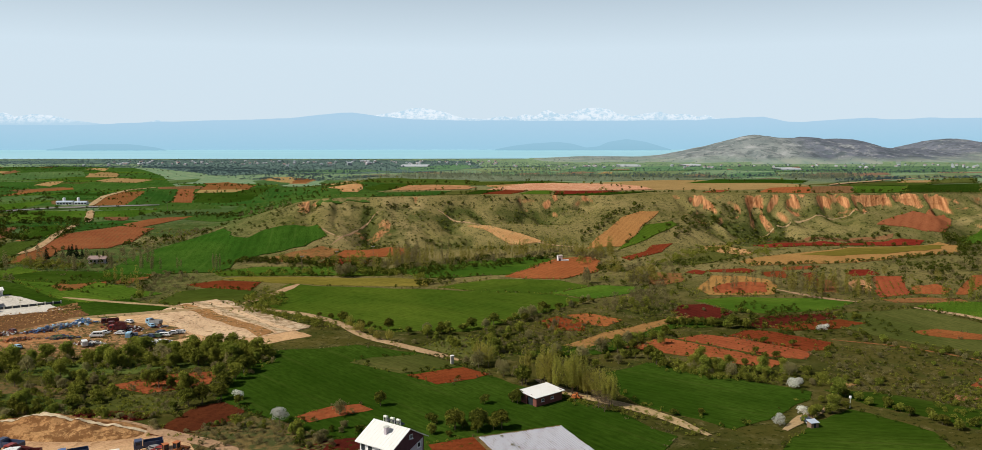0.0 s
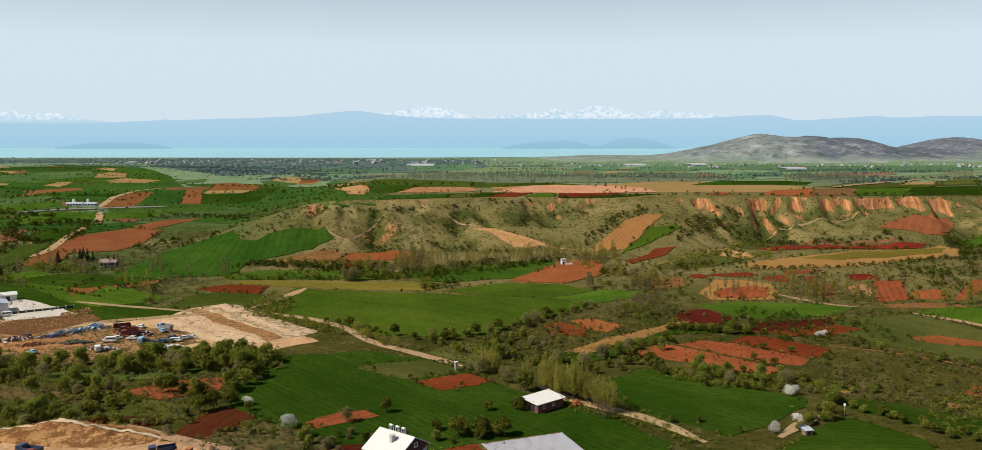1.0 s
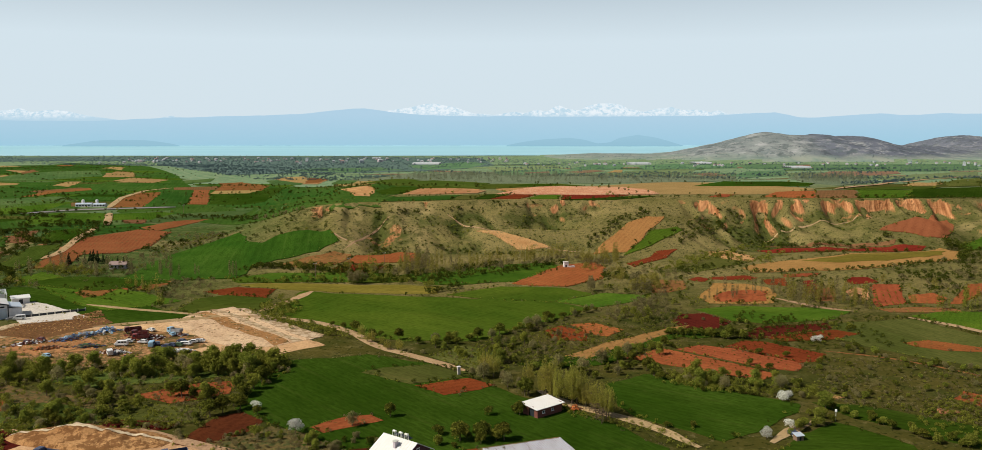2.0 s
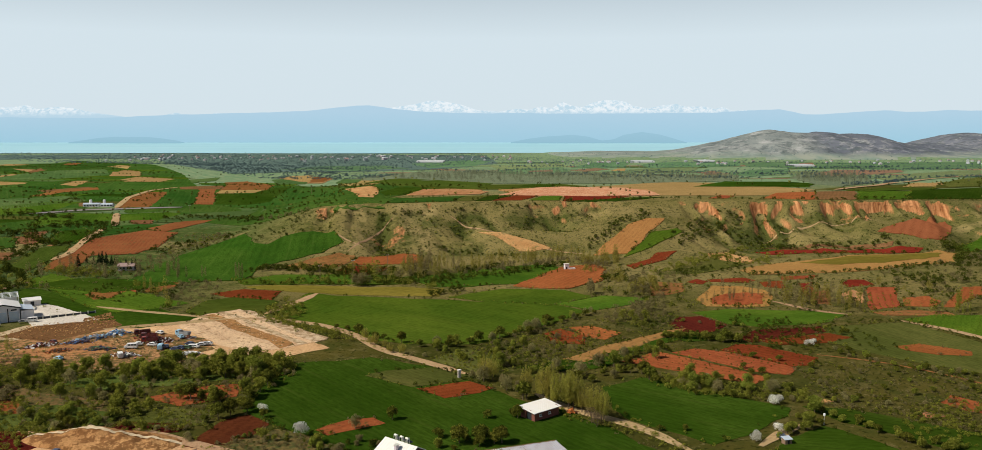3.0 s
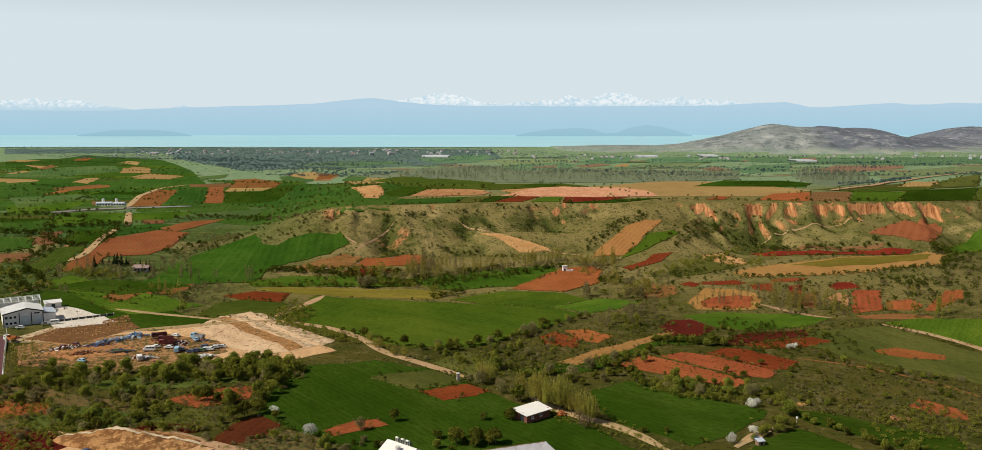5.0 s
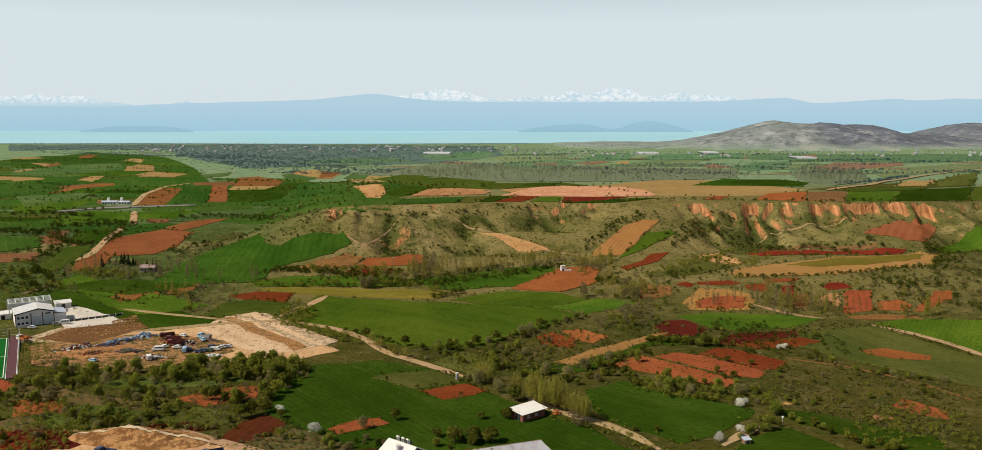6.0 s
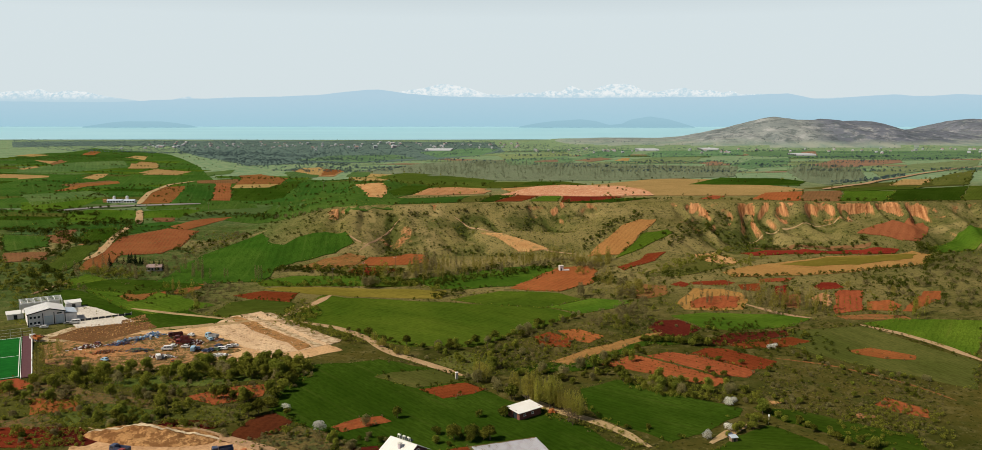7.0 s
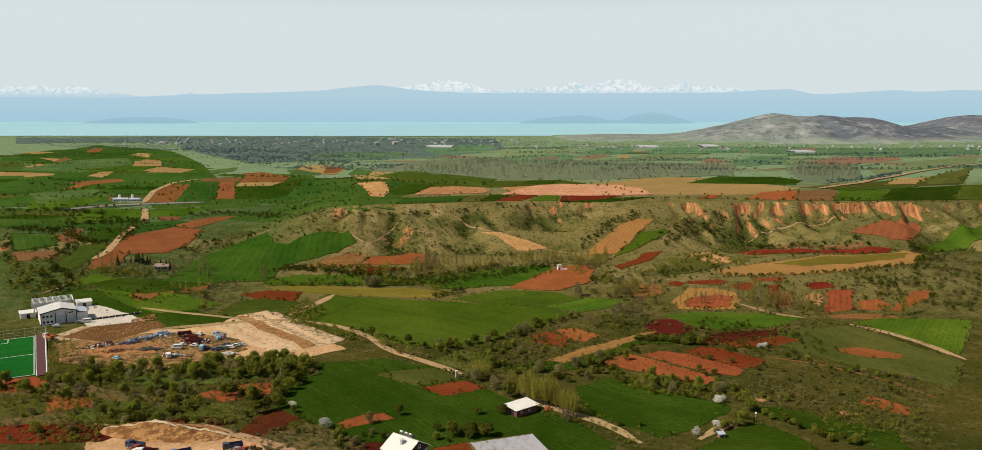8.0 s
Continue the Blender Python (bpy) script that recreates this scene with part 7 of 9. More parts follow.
grove("bush2 greybush bush round2", 34, 0.8, (-172.7, 284.4), (-166.0, 296.4), (-147.2, 290.7), (-129.3, 258.3), (-139.3, 247.0), (-154.2, 252.6))
grove("bush2 round2 greybush", 30, 0.75, (-119.7, 230.8), (-131.3, 258.3), (-119.5, 268.1), (-105.5, 259.0), (-107.4, 240.0), (-110.7, 230.8))
grove("bush2 bush greybush", 26, 0.7, (-122.9, 286.5), (-109.7, 292.8), (-88.8, 299.2), (-80.4, 277.3), (-97.3, 270.3), (-111.5, 263.9))
far_grove("bush", "mid", 260, 0.6, (-141.4, 230.8), (-139.3, 247.0), (-114.8, 252.6), (-115.7, 285.1), (-147.6, 296.4), (-177.2, 292.2))
plot("field", meadow_mat, 0.10, "lush green meadow between bushes", (-148.0, 242.1), (-142.4, 252.6), (-128.6, 252.6), (-114.3, 247.0), (-109.3, 251.2), (-108.9, 230.8), (-117.3, 225.9), (-131.4, 225.9))
plot("field", meadow_mat, 0.09, "lush green meadow between bushes", (-146.7, 276.6), (-129.0, 285.1), (-107.6, 287.2), (-87.0, 292.8), (-84.5, 280.1), (-102.5, 273.1), (-125.7, 268.1))
gully_bushes("dark", 420, 0.75)
gully_bushes("mid", 220, 0.65)
gully_bushes("grey", 160, 0.6)

far_grove("tall", "dark", 26, 0.75, (-253.9, 423.4), (-284.4, 475.6), (-282.7, 491.8), (-262.7, 475.6), (-244.7, 436.1), (-245.5, 419.8))
far_grove("bush", "dark", 60, 1.1, (-253.9, 423.4), (-284.4, 475.6), (-282.7, 491.8), (-251.8, 475.6), (-234.3, 435.4), (-242.6, 414.9))
far_grove("bush", "mid", 80, 1.1, (-247.8, 448.1), (-269.9, 496.0), (-245.2, 491.8), (-211.9, 475.6), (-216.4, 446.7))
far_grove("bush", "grey", 80, 1.0, (-236.0, 465.7), (-250.0, 517.9), (-210.2, 507.3), (-214.1, 537.0), (-196.9, 465.7))
plant("conifer", -245.9, 500.3, 0.90)
plant("conifer", -247.3, 513.7, 0.50)
plant("conifer", -241.0, 509.4, 0.60)
plant("conifer", -237.5, 509.4, 0.85)
plant("conifer", -235.6, 509.4, 0.95)
plant("conifer", -232.3, 507.3, 0.90)
plant("conifer", -230.1, 509.4, 0.70)
plant("conifer", -228.2, 509.4, 0.60)
plant("conifer", -217.6, 493.9, 0.60)
plant("conifer", -216.4, 498.2, 0.70)
plant("conifer", -210.3, 491.8, 0.75)
plant("conifer", -208.1, 491.8, 0.70)
plant("slender", -213.7, 463.6, 0.95)
plant("slender", -211.7, 461.5, 0.95)
plant("slender", -198.5, 471.4, 0.95)
plant("slender", -196.5, 469.9, 0.95)
plant("slender", -181.6, 471.4, 0.95)
plant("slender", -180.1, 469.2, 0.95)
plant("slender", -140.8, 463.6, 0.95)
plant("slender", -138.5, 461.5, 0.95)
plant("slender", -136.7, 461.5, 0.95)
far_grove("slim", "spring", 50, 1.0, (-178.0, 390.9), (-191.9, 429.8), (-185.6, 446.7), (-158.2, 414.2), (-145.6, 380.4), (-158.8, 376.8))
far_grove("tall", "mid", 22, 0.8, (-178.0, 390.9), (-185.2, 414.2), (-176.8, 424.8), (-155.6, 407.2), (-144.6, 377.5), (-157.6, 374.0))
far_grove("tall", "grey", 20, 0.7, (-234.0, 425.5), (-242.3, 447.4), (-224.1, 441.7), (-212.4, 421.3), (-217.9, 410.0))
far_grove("weed", "grey", 500, 0.6, (-231.1, 604.2), (-220.8, 641.7), (-175.3, 602.1), (-198.5, 539.1), (-193.7, 475.6), (-208.6, 517.9))

# ---------------------------------------------------------------- building blocks
def box(x, y, z, sx, sy, sz, turn=0.0, tilt=0.0):
    """Corners and faces of a box with its base centre at x, y, z."""
    c = np.array([(i, j, k) for k in (0, 1) for j in (-0.5, 0.5) for i in (-0.5, 0.5)], float) * (sx, sy, sz)
    m = np.array((Matrix.Rotation(turn, 3, "Z") @ Matrix.Rotation(tilt, 3, "X")))
    co = c @ m.T + (x, y, z)
    return co, np.array([(0, 2, 3, 1), (4, 5, 7, 6), (0, 1, 5, 4), (1, 3, 7, 5), (3, 2, 6, 7), (2, 0, 4, 6)])


def slab(corners, thick):
    """A flat plate with four upper corners."""
    top = np.array(corners, float)
    co = np.concatenate([top - (0, 0, thick), top])
    return co, np.array([(3, 2, 1, 0), (4, 5, 6, 7), (0, 1, 5, 4), (1, 2, 6, 5), (2, 3, 7, 6), (3, 0, 4, 7)])


def part(name, pieces, material, parent, label="", soft=False):
    """Links some pieces as one mesh under a thing or a part."""
    co, faces = joined(pieces)
    ob = sheet_object(name, co, faces, material, soft)
    ob.parent = parent
    return tagged(ob, label)


def profile(name, outline, width, material, parent, bevel=0.06, label="", x=0.0):
    """A side outline of (y, z) drawn out to a width along x, with rounded edges."""
    bm = bmesh.new()
    vs = [bm.verts.new((x - width / 2, y, z)) for y, z in outline]
    face = bm.faces.new(vs)
    out = bmesh.ops.extrude_face_region(bm, geom=[face])
    bmesh.ops.translate(bm, verts=[g for g in out["geom"] if isinstance(g, bmesh.types.BMVert)], vec=(width, 0, 0))
    bmesh.ops.recalc_face_normals(bm, faces=bm.faces[:])
    if bevel:
        bmesh.ops.bevel(bm, geom=bm.edges[:], offset=bevel, segments=2, affect="EDGES", profile=0.6)
    me = bpy.data.meshes.new(name)
    bm.to_mesh(me)
    bm.free()
    me.materials.append(material)
    ob = new(name, me)
    ob.parent = parent
    return tagged(ob, label)


def drum(name, at, radius, length, axis, material, parent, sides=14, label=""):
    """A wheel, tank or pipe about x, y or z."""
    a = np.linspace(0, 2 * np.pi, sides, endpoint=False)
    rings = []
    for off, r in ((-0.5, 0.82), (-0.42, 1.0), (0.42, 1.0), (0.5, 0.82)):
        ring = np.stack([np.full(sides, off * length), np.cos(a) * radius * r, np.sin(a) * radius * r], 1)
        rings.append(ring)
    rings = [np.repeat(rings[0].mean(0)[None], sides, 0)] + rings + [np.repeat(rings[-1].mean(0)[None], sides, 0)]
    co = np.concatenate(rings)
    co = {"x": co, "y": co[:, [1, 0, 2]], "z": co[:, [1, 2, 0]]}[axis] + np.array(at)
    faces = np.array([(k * sides + i, k * sides + (i + 1) % sides, (k + 1) * sides + (i + 1) % sides, (k + 1) * sides + i)
                      for k in range(5) for i in range(sides)])
    ob = sheet_object(name, co, faces, material)
    ob.parent = parent
    return tagged(ob, label)


def stand(thing, x, y, turn, lift=0.0, scale=1.0):
    thing.matrix_world = Matrix.LocRotScale((x, y, float(height(x, y)) + lift), Euler((0, 0, radians(turn))), (scale, scale, scale))
    return thing


plaster_white = painted("plaster_white", (0.74, 0.70, 0.68), 0.85, 0, 0.4, (0.45, 0.40, 0.36))
plaster_maroon = painted("plaster_maroon", (0.085, 0.030, 0.036), 0.85, 0, 0.4, (0.14, 0.07, 0.07))
plaster_lilac = painted("plaster_lilac", (0.46, 0.40, 0.43), 0.85, 0, 0.3)
sheet_white = painted("sheet_white", (0.66, 0.65, 0.62), 0.45, 0.0, 0.35, (0.55, 0.50, 0.44), 0.5)
sheet_blue = painted("sheet_blue", (0.50, 0.56, 0.63), 0.4, 0.2, 0.3)
steel_pale = painted("steel_pale", (0.66, 0.66, 0.58), 0.5, 0.3, 0.3)
brick_red = painted("brick_red", (0.17, 0.060, 0.042), 0.9, 0, 0.5, (0.09, 0.04, 0.03), 2.0)
# plaster, tile and sheet for far buildings, muted by haze in the colour
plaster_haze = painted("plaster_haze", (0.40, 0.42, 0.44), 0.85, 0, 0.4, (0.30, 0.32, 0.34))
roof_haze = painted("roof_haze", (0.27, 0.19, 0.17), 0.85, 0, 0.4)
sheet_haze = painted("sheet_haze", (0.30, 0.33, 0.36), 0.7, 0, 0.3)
roof_tile = painted("roof_tile", (0.30, 0.10, 0.06), 0.85, 0, 0.5)
glass_dark = painted("glass_dark", (0.025, 0.03, 0.035), 0.12, 0, 0.1)
rubber = painted("rubber", (0.02, 0.02, 0.02), 0.9, 0, 0.4)
rust = painted("rust", (0.16, 0.065, 0.03), 0.85, 0.2, 0.6, (0.05, 0.025, 0.015), 1.6)
timber = painted("timber", (0.20, 0.13, 0.08), 0.9, 0, 0.5)
turf_plastic = crop("turf_plastic", (0.010, 0.095, 0.018), (0.013, 0.115, 0.022), (0.013, 0.115, 0.022), 9.0)
line_white = painted("line_white", (0.78, 0.78, 0.76), 0.7, 0, 0.1)
plastic_sheet = painted("plastic_sheet", (0.36, 0.36, 0.40), 0.4, 0, 0.75, (0.20, 0.18, 0.18), 1.6)
mound_earth = soil("mound_earth", (0.54, 0.30, 0.135), (0.27, 0.120, 0.048), (0.13, 0.052, 0.020), 9.0, 0.54)


def window(parent, x, y, z, w, h, face, depth=0.12, label=""):
    """A window in a wall that looks along +-x or +-y: frame, sill and pane."""
    sign = 1 if face[0] == "+" else -1
    if face[1] == "x":
        frame_bits = [box(x, y + s * w / 2, z, depth, 0.10, h) for s in (-1, 1)] + [box(x, y, z + k, depth, w + 0.1, 0.10) for k in (0, h - 0.1)]
        pane = [box(x - sign * 0.01, y, z + 0.05, depth * 0.6, w, h - 0.1)]
        sill = [box(x + sign * 0.08, y, z - 0.08, depth + 0.16, w + 0.3, 0.08)]
    else:
        frame_bits = [box(x + s * w / 2, y, z, 0.10, depth, h) for s in (-1, 1)] + [box(x, y, z + k, w + 0.1, depth, 0.10) for k in (0, h - 0.1)]
        pane = [box(x, y - sign * 0.01, z + 0.05, w, depth * 0.6, h - 0.1)]
        sill = [box(x, y + sign * 0.08, z - 0.08, w + 0.3, depth + 0.16, 0.08)]
    win = part("window", frame_bits, line_white, parent)
    part("pane", pane, glass_dark, win)
    part("sill", sill, plaster_white, win)
    return win


def apartment_house():
    """Three storeys, maroon gable wall with a pale painted triangle, white balconied front, white metal roof."""
    h = new("apartment_house")
    w, l, eave, apex = 9.6, 8.8, 9.0, 11.7
    x, y = w / 2, l / 2
    co = np.array([(-x, -y, -0.5), (x, -y, -0.5), (x, y, -0.5), (-x, y, -0.5), (-x, -y, eave), (x, -y, eave), (x, y, eave), (-x, y, eave), (0, -y, apex), (0, y, apex)])
    part("wall", [(co, np.array([(0, 1, 5, 4), (1, 2, 6, 5), (2, 3, 7, 6), (3, 0, 4, 7), (4, 5, 8, 8), (6, 7, 9, 9)]))], plaster_maroon, h, "maroon plastered wall")
    part("front_wall", [box(-x - 0.03, 1.2, -0.4, 0.12, l - 2.5, eave + 0.3)], plaster_white, h, "white plastered front with balconies")
    tri = np.array([(-x + 0.4, -y - 0.05, 0.0), (x - 0.8, -y - 0.05, 0.0), (x - 0.3, -y - 0.05, 8.6), (-x + 1.2, -y - 0.05, 5.6)])
    co = np.concatenate([tri + (0, 0.06, 0), tri])
    part("painted_panel", [(co, np.array([(0, 1, 2, 3), (7, 6, 5, 4), (4, 5, 1, 0), (5, 6, 2, 1), (6, 7, 3, 2), (7, 4, 0, 3)]))], plaster_lilac, h, "pale lilac painted panel on the gable")
    o, k = 0.75, (apex - eave) / x
    roof = part("roof", [slab([(-x - o, -y - o, eave - o * k + 0.2), (0, -y - o, apex + 0.2), (0, y + o, apex + 0.2), (-x - o, y + o, eave - o * k + 0.2)], 0.18),
                         slab([(0, -y - o, apex + 0.2), (x + o, -y - o, eave - o * k + 0.2), (x + o, y + o, eave - o * k + 0.2), (0, y + o, apex + 0.2)], 0.18)], sheet_white, h, "white sheet-metal gable roof")
    part("roof_seam", [slab([(-x - o, v - 0.03, eave - o * k + 0.25), (0, v - 0.03, apex + 0.25), (0, v + 0.03, apex + 0.25), (-x - o, v + 0.03, eave - o * k + 0.25)], 0.05) for v in np.linspace(-y, y, 12)], steel_pale, roof)
    chim = part("chimney", [box(-2.2, -0.6, 10.0, 0.9, 0.7, 1.9)], plaster_lilac, roof)
    part("chimney_cap", [box(-2.2, -0.6, 11.95, 1.2, 1.0, 0.12)], steel_pale, chim)
    for q in (-1.0, 0.7, 2.6):
        tank = drum("water_tank", (0.9, q, 12.6), 0.24, 0.95, "y", steel_pale, h, label="white rooftop water tank")
        part("stand", [box(0.9 + a, q + b, 11.2, 0.06, 0.06, 1.6) for a in (-0.25, 0.25) for b in (-0.4, 0.4)], steel_pale, tank)
        part("solar_panel", [box(1.7, q, 11.6, 1.1, 1.3, 0.07, 0, 0.2)], glass_dark, tank)
    for storey in range(3):
        z = 0.9 + storey * 3.0
        for q in (-1.6, 1.4, 3.4):
            window(h, -x - 0.12, q, z, 1.2, 1.5, "-x")
        for q in (-3.9, 3.2):
            window(h, q, -y - 0.06, z, 0.9, 1.1, "-y")
        window(h, -x - 0.05, -3.6, z, 0.9, 1.2, "-x")
        if storey:
            slab_z = storey * 3.0 - 0.1
            bal = part("balcony", [box(-x - 0.85, 2.2, slab_z, 1.5, 4.2, 0.18)], plaster_white, h, "white balcony slab")
            part("railing", [box(-x - 1.55, 2.2, slab_z + 0.18, 0.06, 4.2, 0.12), box(-x - 1.55, 2.2, slab_z + 0.95, 0.06, 4.2, 0.08)]
                 + [box(-x - 1.55, 0.15 + 0.46 * i, slab_z + 0.18, 0.04, 0.04, 0.8) for i in range(10)]
                 + [box(-x - 0.85, 0.12, slab_z + 0.18, 1.4, 0.06, 0.85), box(-x - 0.85, 4.28, slab_z + 0.18, 1.4, 0.06, 0.85)], steel_pale, bal)
    window(h, 0.9, -y - 0.06, 9.4, 0.9, 0.9, "-y")
    part("step", [box(-x - 1.0, 2.2, -0.2, 2.0, 5.0, 0.45)], plaster_white, h)
    return tagged(h, "three-storey maroon and white house with a white metal roof", "house")


stand(apartment_house(), -21.4, 192.5, 52)


def field_shed():
    """A brick shed under one white sheet roof."""
    s = new("field_shed")
    part("wall", [box(0, -2.85, -0.3, 9.6, 0.25, 2.9), box(0, 2.85, -0.3, 9.6, 0.25, 3.5), box(4.7, 0, -0.3, 0.25, 5.6, 3.2), box(-4.7, 1.75, -0.3, 0.25, 2.2, 3.2),
                  box(-4.7, -2.25, -0.3, 0.25, 1.2, 3.0), box(-4.7, -0.3, 2.3, 0.25, 2.0, 0.7)], brick_red, s, "red brick wall")
    # a dark panel stands for the shade inside the doorway
    part("door", [box(-4.62, -0.65, -0.1, 0.08, 1.9, 2.4)], glass_dark, s, "dark panel for the shade in the open doorway")
    part("floor", [box(0, 0, -0.3, 9.3, 5.4, 0.35)], concrete, s)
    roof = part("roof", [slab([(-5.5, -3.5, 2.75), (5.5, -3.5, 2.75), (5.5, 3.5, 3.35), (-5.5, 3.5, 3.35)], 0.14)], sheet_white, s, "white sheet-metal roof")
    part("sheet_rib", [slab([(u - 0.03, -3.5, 2.79), (u + 0.03, -3.5, 2.79), (u + 0.03, 3.5, 3.39), (u - 0.03, 3.5, 3.39)], 0.04) for u in np.linspace(-5.3, 5.3, 22)], sheet_white, roof)
    for q in (-2.5, 1.0):
        window(s, q, -2.95, 1.2, 0.9, 0.7, "-y")
    return tagged(s, "low red brick field shed with a white metal roof", "shed")


stand(field_shed(), 13.7, 243.3, 40)


def workshop():
    """A white hall with a low gable, an office front with two rows of windows, grey doors and a lower wing."""
    h = new("workshop")
    w, l, eave, apex = 16.0, 15.0, 6.0, 7.9
    x = w / 2
    co = np.array([(-x, 0, -0.5), (x, 0, -0.5), (x, l, -0.5), (-x, l, -0.5), (-x, 0, eave), (x, 0, eave), (x, l, eave), (-x, l, eave), (1.5, 0, apex), (1.5, l, apex)])
    part("wall", [(co, np.array([(0, 1, 5, 4), (1, 2, 6, 5), (2, 3, 7, 6), (3, 0, 4, 7), (4, 5, 8, 8), (6, 7, 9, 9)]))], plaster_white, h, "white plastered wall")
    roof = part("roof", [slab([(-x - 0.4, -0.4, eave + 0.15), (1.5, -0.4, apex + 0.2), (1.5, l, apex + 0.2), (-x - 0.4, l, eave + 0.15)], 0.2),
                         slab([(1.5, -0.4, apex + 0.2), (x + 0.4, -0.4, eave + 0.15), (x + 0.4, l, eave + 0.15), (1.5, l, apex + 0.2)], 0.2)], sheet_white, h, "white sheet-metal roof")
    part("roof_rib", [slab([(-x - 0.4, v - 0.04, eave + 0.2), (1.5, v - 0.04, apex + 0.25), (1.5, v + 0.04, apex + 0.25), (-x - 0.4, v + 0.04, eave + 0.2)], 0.05) for v in np.linspace(0.3, l - 0.3, 14)], sheet_blue, roof)
    part("fascia", [slab([(-x - 0.4, -0.5, eave + 0.1), (1.5, -0.5, apex + 0.1), (1.5, -0.42, apex + 0.1), (-x - 0.4, -0.42, eave + 0.1)], 0.5),
                    slab([(1.5, -0.5, apex + 0.1), (x + 0.4, -0.5, eave + 0.1), (x + 0.4, -0.42, eave + 0.1), (1.5, -0.42, apex + 0.1)], 0.5)], glass_dark, h, "dark eaves board")
    for q in (-7.9, -1.6, 3.2, 7.9):
        part("pilaster", [box(q, -0.1, -0.3, 0.35, 0.25, eave + 0.2)], glass_dark, h)
    for q in (0.8, 5.5):
        door = part("roller_door", [box(q, -0.08, -0.2, 3.6, 0.14, 4.6)], sheet_blue, h, "grey roller door")
        part("door_rib", [box(q, -0.17, 0.2 + 0.5 * i, 3.5, 0.04, 0.08) for i in range(8)], steel_pale, door)
    for q in (-6.7, -5.0, -3.3):
        for z in (0.9, 3.6):
            window(h, q, -0.06, z, 1.1, 1.3, "-y")
    part("sign_board", [box(5.5, -0.12, 4.9, 2.2, 0.08, 0.6)], glass_dark, h, "dark sign board over the door")
    wing = part("wing_wall", [box(10.6, 5.5, -0.5, 5.0, 11.0, 5.0)], plaster_white, h, "lower white side wing")
    part("wing_roof", [slab([(7.9, -0.3, 5.6), (13.3, -0.3, 4.6), (13.3, 11.3, 4.6), (7.9, 11.3, 5.6)], 0.18)], sheet_blue, wing, "pale blue-grey sheet roof")
    return tagged(h, "white workshop hall with grey doors and metal roof", "workshop")


stand(workshop(), -211.7, 360.5, 33.5)


def roof_skeleton():
    """A second hall still open: posts, beams and white purlins without a covering."""
    s = new("steel_hall_frame")
    for u in (-9, -3, 3, 9):
        for v in (0, 12):
            part("post", [box(u, v, -0.4, 0.4, 0.4, 7.3)], steel_pale, s)
    for u in np.linspace(-9, 9, 7):
        part("rafter", [slab([(u - 0.18, 0, 7.0), (u + 0.18, 0, 7.0), (u + 0.18, 6, 8.3), (u - 0.18, 6, 8.3)], 0.4), slab([(u - 0.18, 6, 8.3), (u + 0.18, 6, 8.3), (u + 0.18, 12, 7.0), (u - 0.18, 12, 7.0)], 0.4)], line_white, s)
    for v in np.linspace(0.3, 11.7, 9):
        z = 7.05 + 1.3 * (1 - abs(v - 6) / 6)
        part("purlin", [box(0, v, z, 18.6, 0.22, 0.2)], line_white, s)
    part("back_wall", [box(0, 12.2, -0.4, 18.6, 0.25, 5.5)], plaster_white, s, "unfinished white back wall")
    return tagged(s, "open steel frame of a half-built hall with white beams", "hall frame")


stand(roof_skeleton(), -222.5, 376.5, 33.5)


def side_porch():
    s = new("porch_shed")
    part("wall", [box(0, 0, -0.3, 7.0, 5.0, 2.9)], plaster_white, s, "white low wall")
    part("roof", [slab([(-4, -3, 2.7), (4, -3, 2.7), (4, 3, 3.3), (-4, 3, 3.3)], 0.12)], sheet_white, s, "white sheet roof")
    part("door", [box(0, -2.53, -0.1, 1.6, 0.08, 2.2)], glass_dark, s)
    return tagged(s, "small white side shed beside the workshop", "shed")


porch = stand(side_porch(), -234.0, 372.5, 33.5)
copy_thing(porch, Matrix.LocRotScale((-216.0, 394.0, float(height(-216.0, 394.0)) + 0.2), Euler((0, 0, radians(33.5))), None))


def yard_wall():
    """A dark low wall along the edge of the concrete apron."""
    s = new("yard_wall")
    part("wall_body", [box(0, 0, -0.3, 24.0, 0.3, 1.5)], glass_dark, s)
    for i in range(9):
        part("pier", [box(-12 + 3 * i, 0, -0.3, 0.45, 0.45, 1.9)], concrete, s)
    return tagged(s, "low dark wall with pale piers edging the yard", "wall")


stand(yard_wall(), -189.0, 371.8, 32.7)


